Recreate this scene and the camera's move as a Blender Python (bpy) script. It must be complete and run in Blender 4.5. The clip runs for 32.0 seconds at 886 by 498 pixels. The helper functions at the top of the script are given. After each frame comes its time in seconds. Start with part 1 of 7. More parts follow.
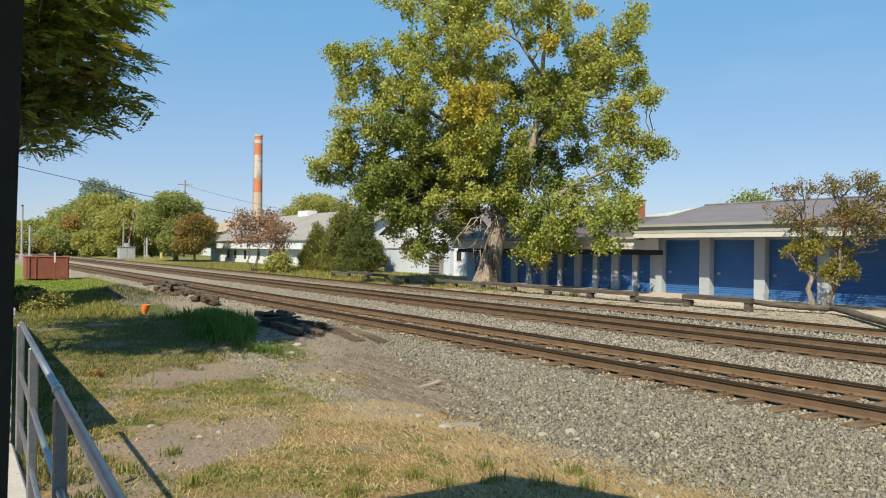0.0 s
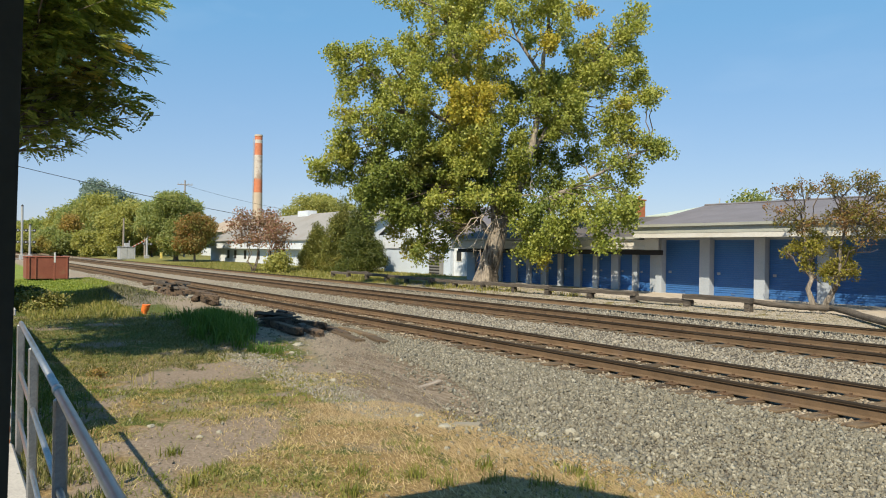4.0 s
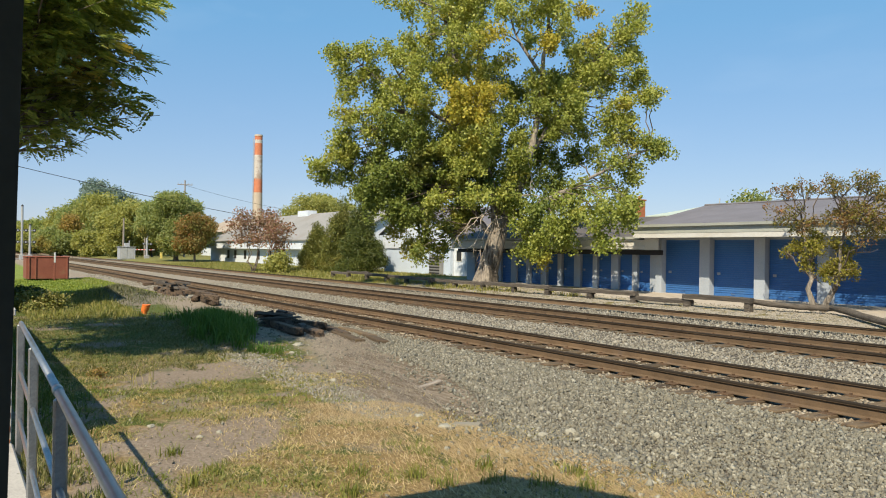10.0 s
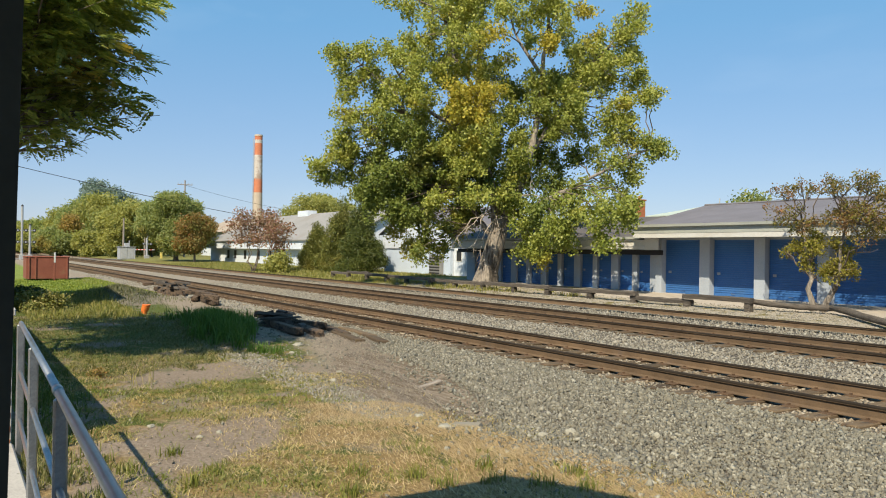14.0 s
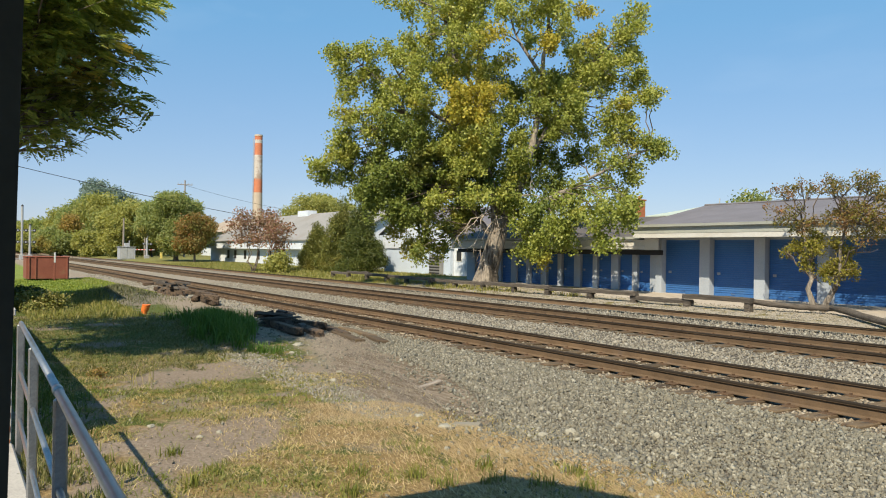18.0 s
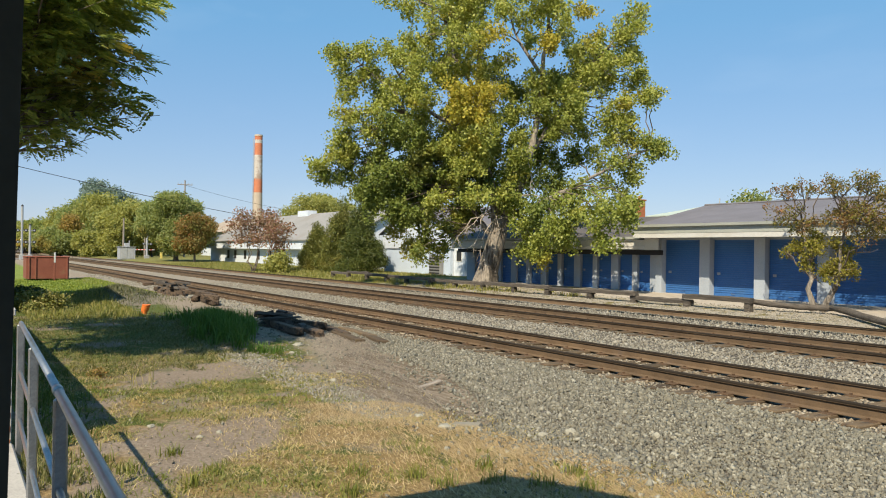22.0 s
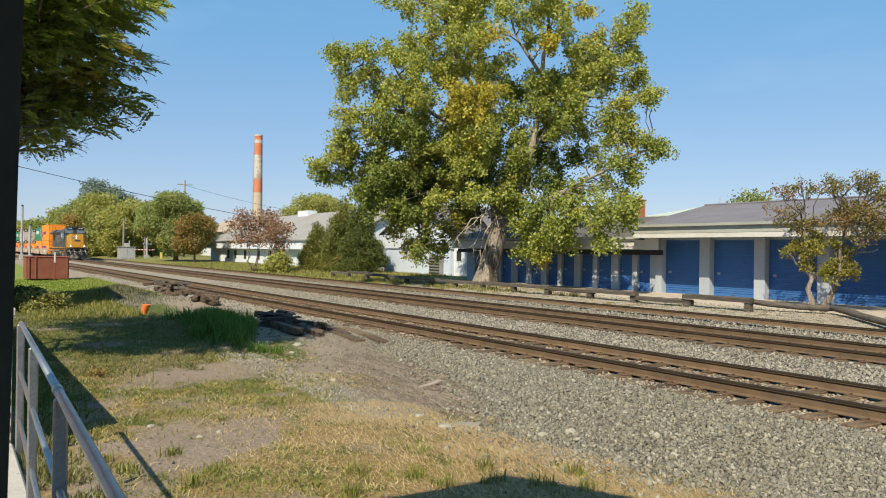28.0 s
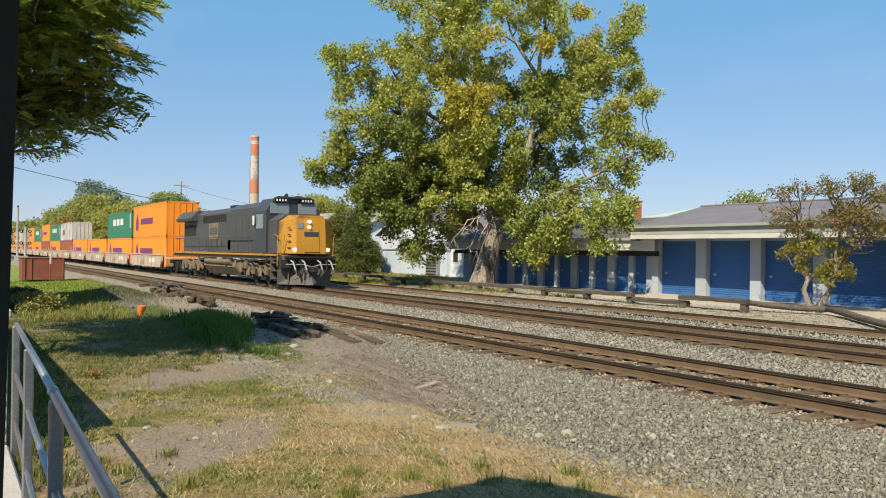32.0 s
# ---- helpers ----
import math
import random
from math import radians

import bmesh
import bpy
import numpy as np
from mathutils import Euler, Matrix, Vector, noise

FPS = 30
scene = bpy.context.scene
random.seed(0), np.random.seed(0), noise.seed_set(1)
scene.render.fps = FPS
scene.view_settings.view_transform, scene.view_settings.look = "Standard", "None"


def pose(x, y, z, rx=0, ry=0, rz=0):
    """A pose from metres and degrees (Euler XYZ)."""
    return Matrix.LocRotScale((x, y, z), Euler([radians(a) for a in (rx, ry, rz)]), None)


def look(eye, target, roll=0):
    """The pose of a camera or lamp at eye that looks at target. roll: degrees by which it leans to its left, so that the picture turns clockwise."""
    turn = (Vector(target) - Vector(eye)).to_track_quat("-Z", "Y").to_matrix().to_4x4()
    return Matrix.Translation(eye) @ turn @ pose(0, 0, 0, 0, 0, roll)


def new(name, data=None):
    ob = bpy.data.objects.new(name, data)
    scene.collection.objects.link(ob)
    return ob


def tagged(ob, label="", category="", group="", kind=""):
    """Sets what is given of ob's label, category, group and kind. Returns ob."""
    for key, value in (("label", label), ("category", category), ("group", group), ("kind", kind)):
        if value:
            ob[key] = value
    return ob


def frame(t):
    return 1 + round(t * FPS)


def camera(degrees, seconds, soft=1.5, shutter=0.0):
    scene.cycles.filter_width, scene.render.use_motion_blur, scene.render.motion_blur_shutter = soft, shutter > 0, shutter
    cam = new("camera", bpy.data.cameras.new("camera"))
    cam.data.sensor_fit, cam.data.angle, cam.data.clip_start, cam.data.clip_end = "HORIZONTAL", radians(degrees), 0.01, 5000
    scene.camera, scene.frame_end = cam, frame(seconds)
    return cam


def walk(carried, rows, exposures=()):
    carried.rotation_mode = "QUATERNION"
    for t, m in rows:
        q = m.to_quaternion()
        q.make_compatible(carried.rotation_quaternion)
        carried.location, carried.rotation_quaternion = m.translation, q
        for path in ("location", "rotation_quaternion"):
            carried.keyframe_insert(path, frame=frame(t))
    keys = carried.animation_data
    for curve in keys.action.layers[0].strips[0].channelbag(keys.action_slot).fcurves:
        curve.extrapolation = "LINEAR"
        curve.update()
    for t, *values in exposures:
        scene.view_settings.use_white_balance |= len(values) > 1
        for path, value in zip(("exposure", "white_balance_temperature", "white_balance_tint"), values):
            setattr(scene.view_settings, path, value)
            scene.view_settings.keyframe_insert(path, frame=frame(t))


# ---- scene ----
# ---------------------------------------------------------------- camera
cam = camera(60.0, 32.0, soft=1.0)
EYE = Vector((0.0, 0.0, 1.821))


def aim(right=0.0, up=0.0):
    """The camera's pose, turned by a few hundredths of a degree from where it rests."""
    a, b = radians(32.7855 + right), radians(0.161 + up)
    way = Vector((-math.cos(a) * math.cos(b), math.sin(a) * math.cos(b), math.sin(b)))
    return look(EYE, EYE + way * 10, 0.756)


EXPOSURE = 0.52
walk(cam, [(0.0, aim()), (31.0, aim()), (31.3, aim(-0.03, 0)), (31.5, aim(-0.02, 0.01)), (31.6, aim(0.05, 0.02)), (31.7, aim(0.09, 0.03)),
           (31.8, aim(0.13, 0.05)), (31.9, aim(0.18, 0.065)), (32.0, aim(0.255, 0.085))],
     [(0.0, EXPOSURE, 6750, 10), (32.0, EXPOSURE, 6750, 10)])

# ---------------------------------------------------------------- world and sun
SUN_EL, SUN_TURN = 46.0, 35.0     # height, and turn of the light's way from +y towards -x
world = bpy.data.worlds.new("sky")
world.use_nodes = True
scene.world = world
wt = world.node_tree
sky = wt.nodes.new("ShaderNodeTexSky")
sky.sky_type, sky.sun_disc = "NISHITA", False
sky.sun_elevation, sky.sun_rotation = radians(SUN_EL), radians(180 - SUN_TURN)
sky.air_density, sky.dust_density, sky.ozone_density = 1.0, 0.15, 3.0
bg = wt.nodes["Background"]
bg.inputs["Strength"].default_value = 0.0885
haze = wt.nodes.new("ShaderNodeMix")      # thin even haze over the whole sky
haze.data_type = "RGBA"
haze.inputs[0].default_value = 0.6
way_sky = wt.nodes.new("ShaderNodeTexCoord")
parts_sky = wt.nodes.new("ShaderNodeSeparateXYZ")
wt.links.new(way_sky.outputs["Generated"], parts_sky.inputs[0])
low = wt.nodes.new("ShaderNodeMapRange")      # the haze pales towards the horizon
low.inputs[1].default_value, low.inputs[2].default_value, low.inputs[3].default_value, low.inputs[4].default_value = 0.0, 0.28, 1.0, 0.0
wt.links.new(parts_sky.outputs[2], low.inputs[0])
pale = wt.nodes.new("ShaderNodeMix")
pale.data_type = "RGBA"
pale.inputs[6].default_value, pale.inputs[7].default_value = (1.25, 3.75, 6.7, 1), (2.75, 3.62, 5.9, 1)
wt.links.new(low.outputs[0], pale.inputs[0])
wt.links.new(pale.outputs[2], haze.inputs[7])
wt.links.new(sky.outputs["Color"], haze.inputs[6])
cirrus = wt.nodes.new("ShaderNodeTexNoise")      # faint streaks of high cloud
cirrus.inputs["Scale"].default_value, cirrus.inputs["Detail"].default_value = 1.6, 5.0
where_sky = wt.nodes.new("ShaderNodeMapping")
where_sky.inputs["Scale"].default_value, where_sky.inputs["Rotation"].default_value = (1.0, 3.2, 7.0), (0.25, 0.1, 0.5)
wt.links.new(way_sky.outputs["Generated"], where_sky.inputs["Vector"])
wt.links.new(where_sky.outputs["Vector"], cirrus.inputs["Vector"])
thin = wt.nodes.new("ShaderNodeMapRange")
thin.inputs[1].default_value, thin.inputs[2].default_value, thin.inputs[4].default_value = 0.55, 0.82, 0.14
wt.links.new(cirrus.outputs["Fac"], thin.inputs[0])
cloud = wt.nodes.new("ShaderNodeMix")
cloud.data_type = "RGBA"
cloud.inputs[7].default_value = (5.2, 6.6, 8.2, 1)
wt.links.new(thin.outputs[0], cloud.inputs[0])
wt.links.new(haze.outputs[2], cloud.inputs[6])
wt.links.new(cloud.outputs[2], bg.inputs["Color"])
sun = new("sun", bpy.data.lights.new("sun", "SUN"))
sun.data.energy, sun.data.angle, sun.data.color = 5.0, radians(0.53), (1.0, 0.885, 0.69)
el, tu = radians(SUN_EL), radians(SUN_TURN)
LIGHT_WAY = Vector((-math.sin(tu) * math.cos(el), math.cos(tu) * math.cos(el), -math.sin(el)))
sun.matrix_world = look((0, 0, 30), Vector((0, 0, 30)) + LIGHT_WAY)


# ---------------------------------------------------------------- materials
def material(name):
    m = bpy.data.materials.new(name)
    m.use_nodes = True
    nt = m.node_tree
    return m, nt, nt.nodes["Principled BSDF"]


def node(nt, kind, **inputs):
    n = nt.nodes.new(kind)
    for key, value in inputs.items():
        n.inputs[key.replace("_", " ")].default_value = value
    return n


def noise_of(nt, where, scale, detail=4.0, rough=0.55):
    n = node(nt, "ShaderNodeTexNoise", Scale=scale, Detail=detail, Roughness=rough)
    nt.links.new(where, n.inputs["Vector"])
    return n.outputs["Fac"]


def ramp(nt, fac, stops):
    n = nt.nodes.new("ShaderNodeValToRGB")
    els = n.color_ramp.elements
    while len(els) < len(stops):
        els.new(0.5)
    for e, (at, c) in zip(els, stops):
        e.position = at
        e.color = (*c, 1) if len(c) == 3 else c
    nt.links.new(fac, n.inputs["Fac"])
    return n.outputs["Color"]


def mix(nt, fac, a, b, blend="MIX"):
    n = nt.nodes.new("ShaderNodeMix")
    n.data_type, n.blend_type = "RGBA", blend
    for sock, v in ((n.inputs[0], fac), (n.inputs[6], a), (n.inputs[7], b)):
        if isinstance(v, bpy.types.NodeSocket):
            nt.links.new(v, sock)
        else:
            sock.default_value = v if not isinstance(v, tuple) else (*v[:3], 1)
    return n.outputs[2]


def maths(nt, op, a, b=0.0, clamp=False):
    n = nt.nodes.new("ShaderNodeMath")
    n.operation, n.use_clamp = op, clamp
    for sock, v in zip(n.inputs, (a, b)):
        if isinstance(v, bpy.types.NodeSocket):
            nt.links.new(v, sock)
        else:
            sock.default_value = v
    return n.outputs[0]


def smooth(nt, v, lo, hi):
    n = nt.nodes.new("ShaderNodeMapRange")
    n.interpolation_type = "SMOOTHSTEP"
    nt.links.new(v, n.inputs[0])
    n.inputs[1].default_value, n.inputs[2].default_value = lo, hi
    return n.outputs[0]


def bump(nt, bsdf, height, strength, distance):
    n = node(nt, "ShaderNodeBump", Strength=strength, Distance=distance)
    nt.links.new(height, n.inputs["Height"])
    nt.links.new(n.outputs["Normal"], bsdf.inputs["Normal"])


TONE = 0.86      # usual scale of the base colours, to set the overall brightness


def dulled(c, k=TONE):
    return tuple(v * k for v in c)


def surf(name, c1, c2, scale=6.0, rough=0.7, metal=0.0, bumps=0.3, depth=0.005, grain=60.0, stain=None, stain_at=0.62, stretch=(1, 1, 1), vary=0.15, spec=0.4, tone=TONE):
    """A surface of two tones at two scales, with stains, fine relief and a change from piece to piece."""
    c1, c2, stain = dulled(c1, tone), dulled(c2, tone), stain and dulled(stain, tone)
    m, nt, b = material(name)
    tc = nt.nodes.new("ShaderNodeTexCoord")
    mp = node(nt, "ShaderNodeMapping")
    mp.inputs["Scale"].default_value = stretch
    nt.links.new(tc.outputs["Object"], mp.inputs["Vector"])
    where = mp.outputs["Vector"]
    big = noise_of(nt, where, scale)
    fine = noise_of(nt, where, grain, 3.0)
    col = ramp(nt, big, [(0.3, c1), (0.7, c2)])
    col = mix(nt, 0.35, col, ramp(nt, fine, [(0.25, tuple(0.62 * c for c in c1)), (0.75, tuple(min(1.0, 1.25 * c) for c in c2))]))
    if stain:
        worn = noise_of(nt, where, scale * 0.45, 6.0, 0.65)
        col = mix(nt, smooth(nt, worn, stain_at - 0.06, stain_at + 0.08), col, stain)
    if vary:
        info = nt.nodes.new("ShaderNodeObjectInfo")
        hsv = node(nt, "ShaderNodeHueSaturation")
        nt.links.new(maths(nt, "ADD", maths(nt, "MULTIPLY", info.outputs["Random"], vary * 2), 1 - vary), hsv.inputs["Value"])
        nt.links.new(col, hsv.inputs["Color"])
        col = hsv.outputs["Color"]
    nt.links.new(col, b.inputs["Base Color"])
    b.inputs["Metallic"].default_value = metal
    b.inputs["Specular IOR Level"].default_value = spec
    nt.links.new(maths(nt, "ADD", maths(nt, "MULTIPLY", fine, 0.25), rough - 0.12, True), b.inputs["Roughness"])
    if bumps:
        bump(nt, b, fine, bumps, depth)
    return m


def leaf_mat(name, tones, through_part=0.35, patch=0.35, patch_tone=None, patch_at=0.6, rough=0.5, tone=TONE):
    """Leaves: a tone for each leaf, patches of another tone in the crown, and light that comes through."""
    tones, patch_tone = [dulled(t, tone) for t in tones], patch_tone and dulled(patch_tone, tone)
    m, nt, b = material(name)
    geo = nt.nodes.new("ShaderNodeNewGeometry")
    tc = nt.nodes.new("ShaderNodeTexCoord")
    stops = [(i / max(1, len(tones) - 1), t) for i, t in enumerate(tones)]
    col = ramp(nt, geo.outputs["Random Per Island"], stops)
    if patch_tone:
        big = noise_of(nt, tc.outputs["Object"], patch, 3.0)
        col = mix(nt, smooth(nt, big, patch_at - 0.05, patch_at + 0.1), col, patch_tone)
    nt.links.new(col, b.inputs["Base Color"])
    b.inputs["Roughness"].default_value = rough
    b.inputs["Specular IOR Level"].default_value = 0.35
    tr = nt.nodes.new("ShaderNodeBsdfTranslucent")
    nt.links.new(mix(nt, 1.0, col, (1.0, 0.95, 0.45), "MULTIPLY"), tr.inputs["Color"])
    ms = nt.nodes.new("ShaderNodeMixShader")
    ms.inputs[0].default_value = through_part
    nt.links.new(b.outputs[0], ms.inputs[1])
    nt.links.new(tr.outputs[0], ms.inputs[2])
    nt.links.new(ms.outputs[0], nt.nodes["Material Output"].inputs["Surface"])
    return m


def glow(name, colour, strength):
    m, nt, b = material(name)
    b.inputs["Base Color"].default_value = (*colour, 1)
    b.inputs["Emission Color"].default_value = (*colour, 1)
    b.inputs["Emission Strength"].default_value = strength
    return m


def glass(name, colour=(0.03, 0.035, 0.04)):
    m, nt, b = material(name)
    b.inputs["Base Color"].default_value = (*colour, 1)
    b.inputs["Roughness"].default_value = 0.06
    b.inputs["Specular IOR Level"].default_value = 0.8
    return m


def stone_mat(name, tones, rough=0.85):
    m, nt, b = material(name)
    tones = [dulled(t) for t in tones]
    geo = nt.nodes.new("ShaderNodeNewGeometry")
    tc = nt.nodes.new("ShaderNodeTexCoord")
    col = ramp(nt, geo.outputs["Random Per Island"], [(i / (len(tones) - 1), t) for i, t in enumerate(tones)])
    fine = noise_of(nt, tc.outputs["Object"], 90.0, 3.0)
    col = mix(nt, 0.3, col, ramp(nt, fine, [(0.3, (0.08, 0.07, 0.058)), (0.7, (0.32, 0.295, 0.25))]))
    nt.links.new(col, b.inputs["Base Color"])
    b.inputs["Roughness"].default_value = rough
    bump(nt, b, fine, 0.4, 0.006)
    return m


def ground_mat():
    """Yard, ballast, dirt and verge in one sheet, by place."""
    m, nt, b = material("ground")
    geo = nt.nodes.new("ShaderNodeNewGeometry")
    where = geo.outputs["Position"]
    sep = nt.nodes.new("ShaderNodeSeparateXYZ")
    nt.links.new(where, sep.inputs[0])
    X, Y = sep.outputs[0], sep.outputs[1]
    warp = noise_of(nt, where, 0.55, 5.0, 0.6)
    mid = noise_of(nt, where, 2.2, 5.0, 0.6)
    fine = noise_of(nt, where, 24.0, 4.0, 0.65)
    grit = noise_of(nt, where, 80.0, 2.0, 0.6)
    Yw = maths(nt, "ADD", Y, maths(nt, "MULTIPLY", maths(nt, "SUBTRACT", warp, 0.5), 3.2))
    # crushed stone with a brown cast along the rails
    cell = node(nt, "ShaderNodeTexVoronoi", Scale=26.0)
    nt.links.new(where, cell.inputs["Vector"])
    sep2 = nt.nodes.new("ShaderNodeSeparateColor")
    nt.links.new(cell.outputs["Color"], sep2.inputs[0])
    stones = ramp(nt, sep2.outputs[0], [(0.0, (0.085, 0.075, 0.06)), (0.35, (0.16, 0.145, 0.12)), (0.7, (0.235, 0.215, 0.18)), (1.0, (0.36, 0.335, 0.285))])
    gaps = smooth(nt, cell.outputs["Distance"], 0.75, 0.35)
    stones = mix(nt, gaps, (0.09, 0.08, 0.065), stones)
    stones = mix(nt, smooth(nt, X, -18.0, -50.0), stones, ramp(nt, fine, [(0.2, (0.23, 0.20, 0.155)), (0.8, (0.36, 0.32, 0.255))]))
    stones = mix(nt, maths(nt, "MULTIPLY", smooth(nt, mid, 0.45, 0.75), 0.45), stones, (0.24, 0.185, 0.12))
    # dry and green grass, bare soil
    dry = ramp(nt, fine, [(0.25, (0.12, 0.082, 0.036)), (0.5, (0.27, 0.187, 0.084)), (0.8, (0.45, 0.335, 0.165))])
    green = ramp(nt, fine, [(0.25, (0.035, 0.05, 0.012)), (0.55, (0.10, 0.125, 0.03)), (0.8, (0.19, 0.20, 0.055))])
    soil = ramp(nt, fine, [(0.25, (0.16, 0.125, 0.095)), (0.55, (0.28, 0.225, 0.175)), (0.85, (0.40, 0.335, 0.27))])
    turf = mix(nt, smooth(nt, maths(nt, "ADD", mid, maths(nt, "MULTIPLY", maths(nt, "ADD", X, 6.0), -0.02)), 0.52, 0.68), dry, green)
    turf = mix(nt, smooth(nt, warp, 0.52, 0.60), turf, soil)
    turf = mix(nt, smooth(nt, maths(nt, "ADD", maths(nt, "MULTIPLY", X, -1.0), maths(nt, "MULTIPLY", warp, 8.0)), 39.0, 47.0), turf,
               mix(nt, smooth(nt, mid, 0.3, 0.7), (0.14, 0.20, 0.035), (0.27, 0.31, 0.075)))
    # two trodden bare patches
    for cx, cy, rx, ry in ((-13.7, 4.2, 0.9, 1.7), (-8.9, 2.45, 1.0, 0.75)):
        far_off = maths(nt, "ADD", maths(nt, "POWER", maths(nt, "DIVIDE", maths(nt, "SUBTRACT", X, cx), rx), 2.0), maths(nt, "POWER", maths(nt, "DIVIDE", maths(nt, "SUBTRACT", Y, cy), ry), 2.0))
        turf = mix(nt, smooth(nt, maths(nt, "ADD", far_off, maths(nt, "MULTIPLY", maths(nt, "SUBTRACT", mid, 0.5), 5.0)), 1.7, 0.5), turf, soil)
    # mound of tipped grey soil
    heap_x, heap_y = maths(nt, "DIVIDE", maths(nt, "ADD", X, 33.6), 4.2), maths(nt, "DIVIDE", maths(nt, "SUBTRACT", Y, 5.9), 1.7)
    heap_r = maths(nt, "ADD", maths(nt, "POWER", heap_x, 2.0), maths(nt, "POWER", heap_y, 2.0))
    turf = mix(nt, smooth(nt, maths(nt, "ADD", heap_r, maths(nt, "MULTIPLY", maths(nt, "SUBTRACT", mid, 0.5), 1.6)), 1.2, 0.7), turf, mix(nt, fine, (0.12, 0.11, 0.085), (0.24, 0.22, 0.17)))
    # bare soil belt between the grass and the stone
    edge = maths(nt, "MINIMUM", maths(nt, "ADD", maths(nt, "MULTIPLY", maths(nt, "MINIMUM", maths(nt, "ADD", X, 7.5), 0.0), -0.33), 5.55), 8.3)
    over = maths(nt, "SUBTRACT", maths(nt, "ADD", Y, maths(nt, "MULTIPLY", maths(nt, "SUBTRACT", warp, 0.5), 1.6)), edge)
    belt = maths(nt, "MULTIPLY", smooth(nt, over, -2.0, -1.2), smooth(nt, X, -8.0, -10.0))
    straw = ramp(nt, noise_of(nt, where, 34.0, 5.0, 0.7), [(0.3, (0.20, 0.16, 0.12)), (0.55, (0.31, 0.26, 0.20)), (0.8, (0.46, 0.395, 0.31))])
    near = mix(nt, belt, turf, straw)
    near = mix(nt, smooth(nt, over, -0.35, 0.35), near, stones)
    # wheel ruts worn through the stone
    along = node(nt, "ShaderNodeMapping")
    along.inputs["Scale"].default_value, along.inputs["Rotation"].default_value = (0.8, 9.0, 1.0), (0, 0, 0.12)
    nt.links.new(where, along.inputs["Vector"])
    furrow = noise_of(nt, along.outputs["Vector"], 1.6, 5.0, 0.65)
    ruts = ramp(nt, furrow, [(0.3, (0.10, 0.075, 0.055)), (0.5, (0.21, 0.165, 0.12)), (0.70, (0.38, 0.32, 0.25))])
    rut_x, rut_y = maths(nt, "DIVIDE", maths(nt, "ADD", X, 11.2), 3.4), maths(nt, "DIVIDE", maths(nt, "SUBTRACT", maths(nt, "ADD", Y, maths(nt, "MULTIPLY", X, 0.22)), 3.85), 0.95)
    rut_r = maths(nt, "ADD", maths(nt, "POWER", rut_x, 2.0), maths(nt, "POWER", rut_y, 2.0))
    near = mix(nt, smooth(nt, maths(nt, "ADD", rut_r, maths(nt, "MULTIPLY", maths(nt, "SUBTRACT", mid, 0.5), 1.2)), 1.15, 0.7), near, ruts)
    # far verge: dust, dry weeds, then grass far down the line
    dust = ramp(nt, fine, [(0.25, (0.26, 0.23, 0.18)), (0.7, (0.46, 0.41, 0.33))])
    verge = mix(nt, smooth(nt, mid, 0.5, 0.62), dust, mix(nt, 0.5, dry, green))
    verge = mix(nt, smooth(nt, maths(nt, "ADD", X, maths(nt, "MULTIPLY", warp, 8.0)), -33.0, -40.0), verge, mix(nt, 0.65, dry, (0.16, 0.19, 0.045)))
    col = mix(nt, smooth(nt, maths(nt, "ADD", Y, warp), 21.8, 22.6), near, verge)
    col = mix(nt, smooth(nt, maths(nt, "ADD", Y, maths(nt, "MULTIPLY", warp, 1.2)), 24.5, 25.1), col, mix(nt, smooth(nt, X, -29.0, -26.5), verge, ramp(nt, fine, [(0.2, (0.42, 0.365, 0.30)), (0.8, (0.53, 0.475, 0.40))])))
    col = mix(nt, 1.0, col, (TONE, TONE, TONE), "MULTIPLY")
    nt.links.new(col, b.inputs["Base Color"])
    b.inputs["Roughness"].default_value = 0.95
    b.inputs["Specular IOR Level"].default_value = 0.15
    bump(nt, b, maths(nt, "ADD", fine, maths(nt, "MULTIPLY", grit, 0.5)), 0.8, 0.03)
    return m


M_GROUND = ground_mat()
M_STONE = stone_mat("crushed_stone", [(0.055, 0.053, 0.039), (0.13, 0.127, 0.095), (0.205, 0.198, 0.150), (0.165, 0.15, 0.10), (0.24, 0.23, 0.175), (0.42, 0.405, 0.325)])
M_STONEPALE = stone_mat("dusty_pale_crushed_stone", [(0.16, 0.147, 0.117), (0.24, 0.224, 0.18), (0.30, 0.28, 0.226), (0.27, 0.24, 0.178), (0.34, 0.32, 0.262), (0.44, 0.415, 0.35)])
M_STONEBROWN = stone_mat("brown_dusted_crushed_stone", [(0.14, 0.105, 0.065), (0.23, 0.18, 0.12), (0.31, 0.25, 0.17), (0.27, 0.20, 0.12), (0.37, 0.31, 0.22), (0.48, 0.42, 0.32)])
M_RAIL = surf("rusty_rail", (0.095, 0.062, 0.036), (0.18, 0.12, 0.07), 3.0, 0.85, 0.0, 0.4, 0.004, 70, stain=(0.12, 0.085, 0.06))
M_HEAD = surf("worn_rail_head", (0.024, 0.019, 0.015), (0.045, 0.036, 0.028), 2.0, 0.92, 0.0, 0.05, 0.001, 40, vary=0, spec=0.08)
M_TIE = surf("weathered_tie", (0.085, 0.059, 0.034), (0.165, 0.115, 0.067), 5.0, 0.92, 0.0, 0.6, 0.012, 45, stain=(0.055, 0.04, 0.03), stretch=(4, 1, 4), vary=0.35)
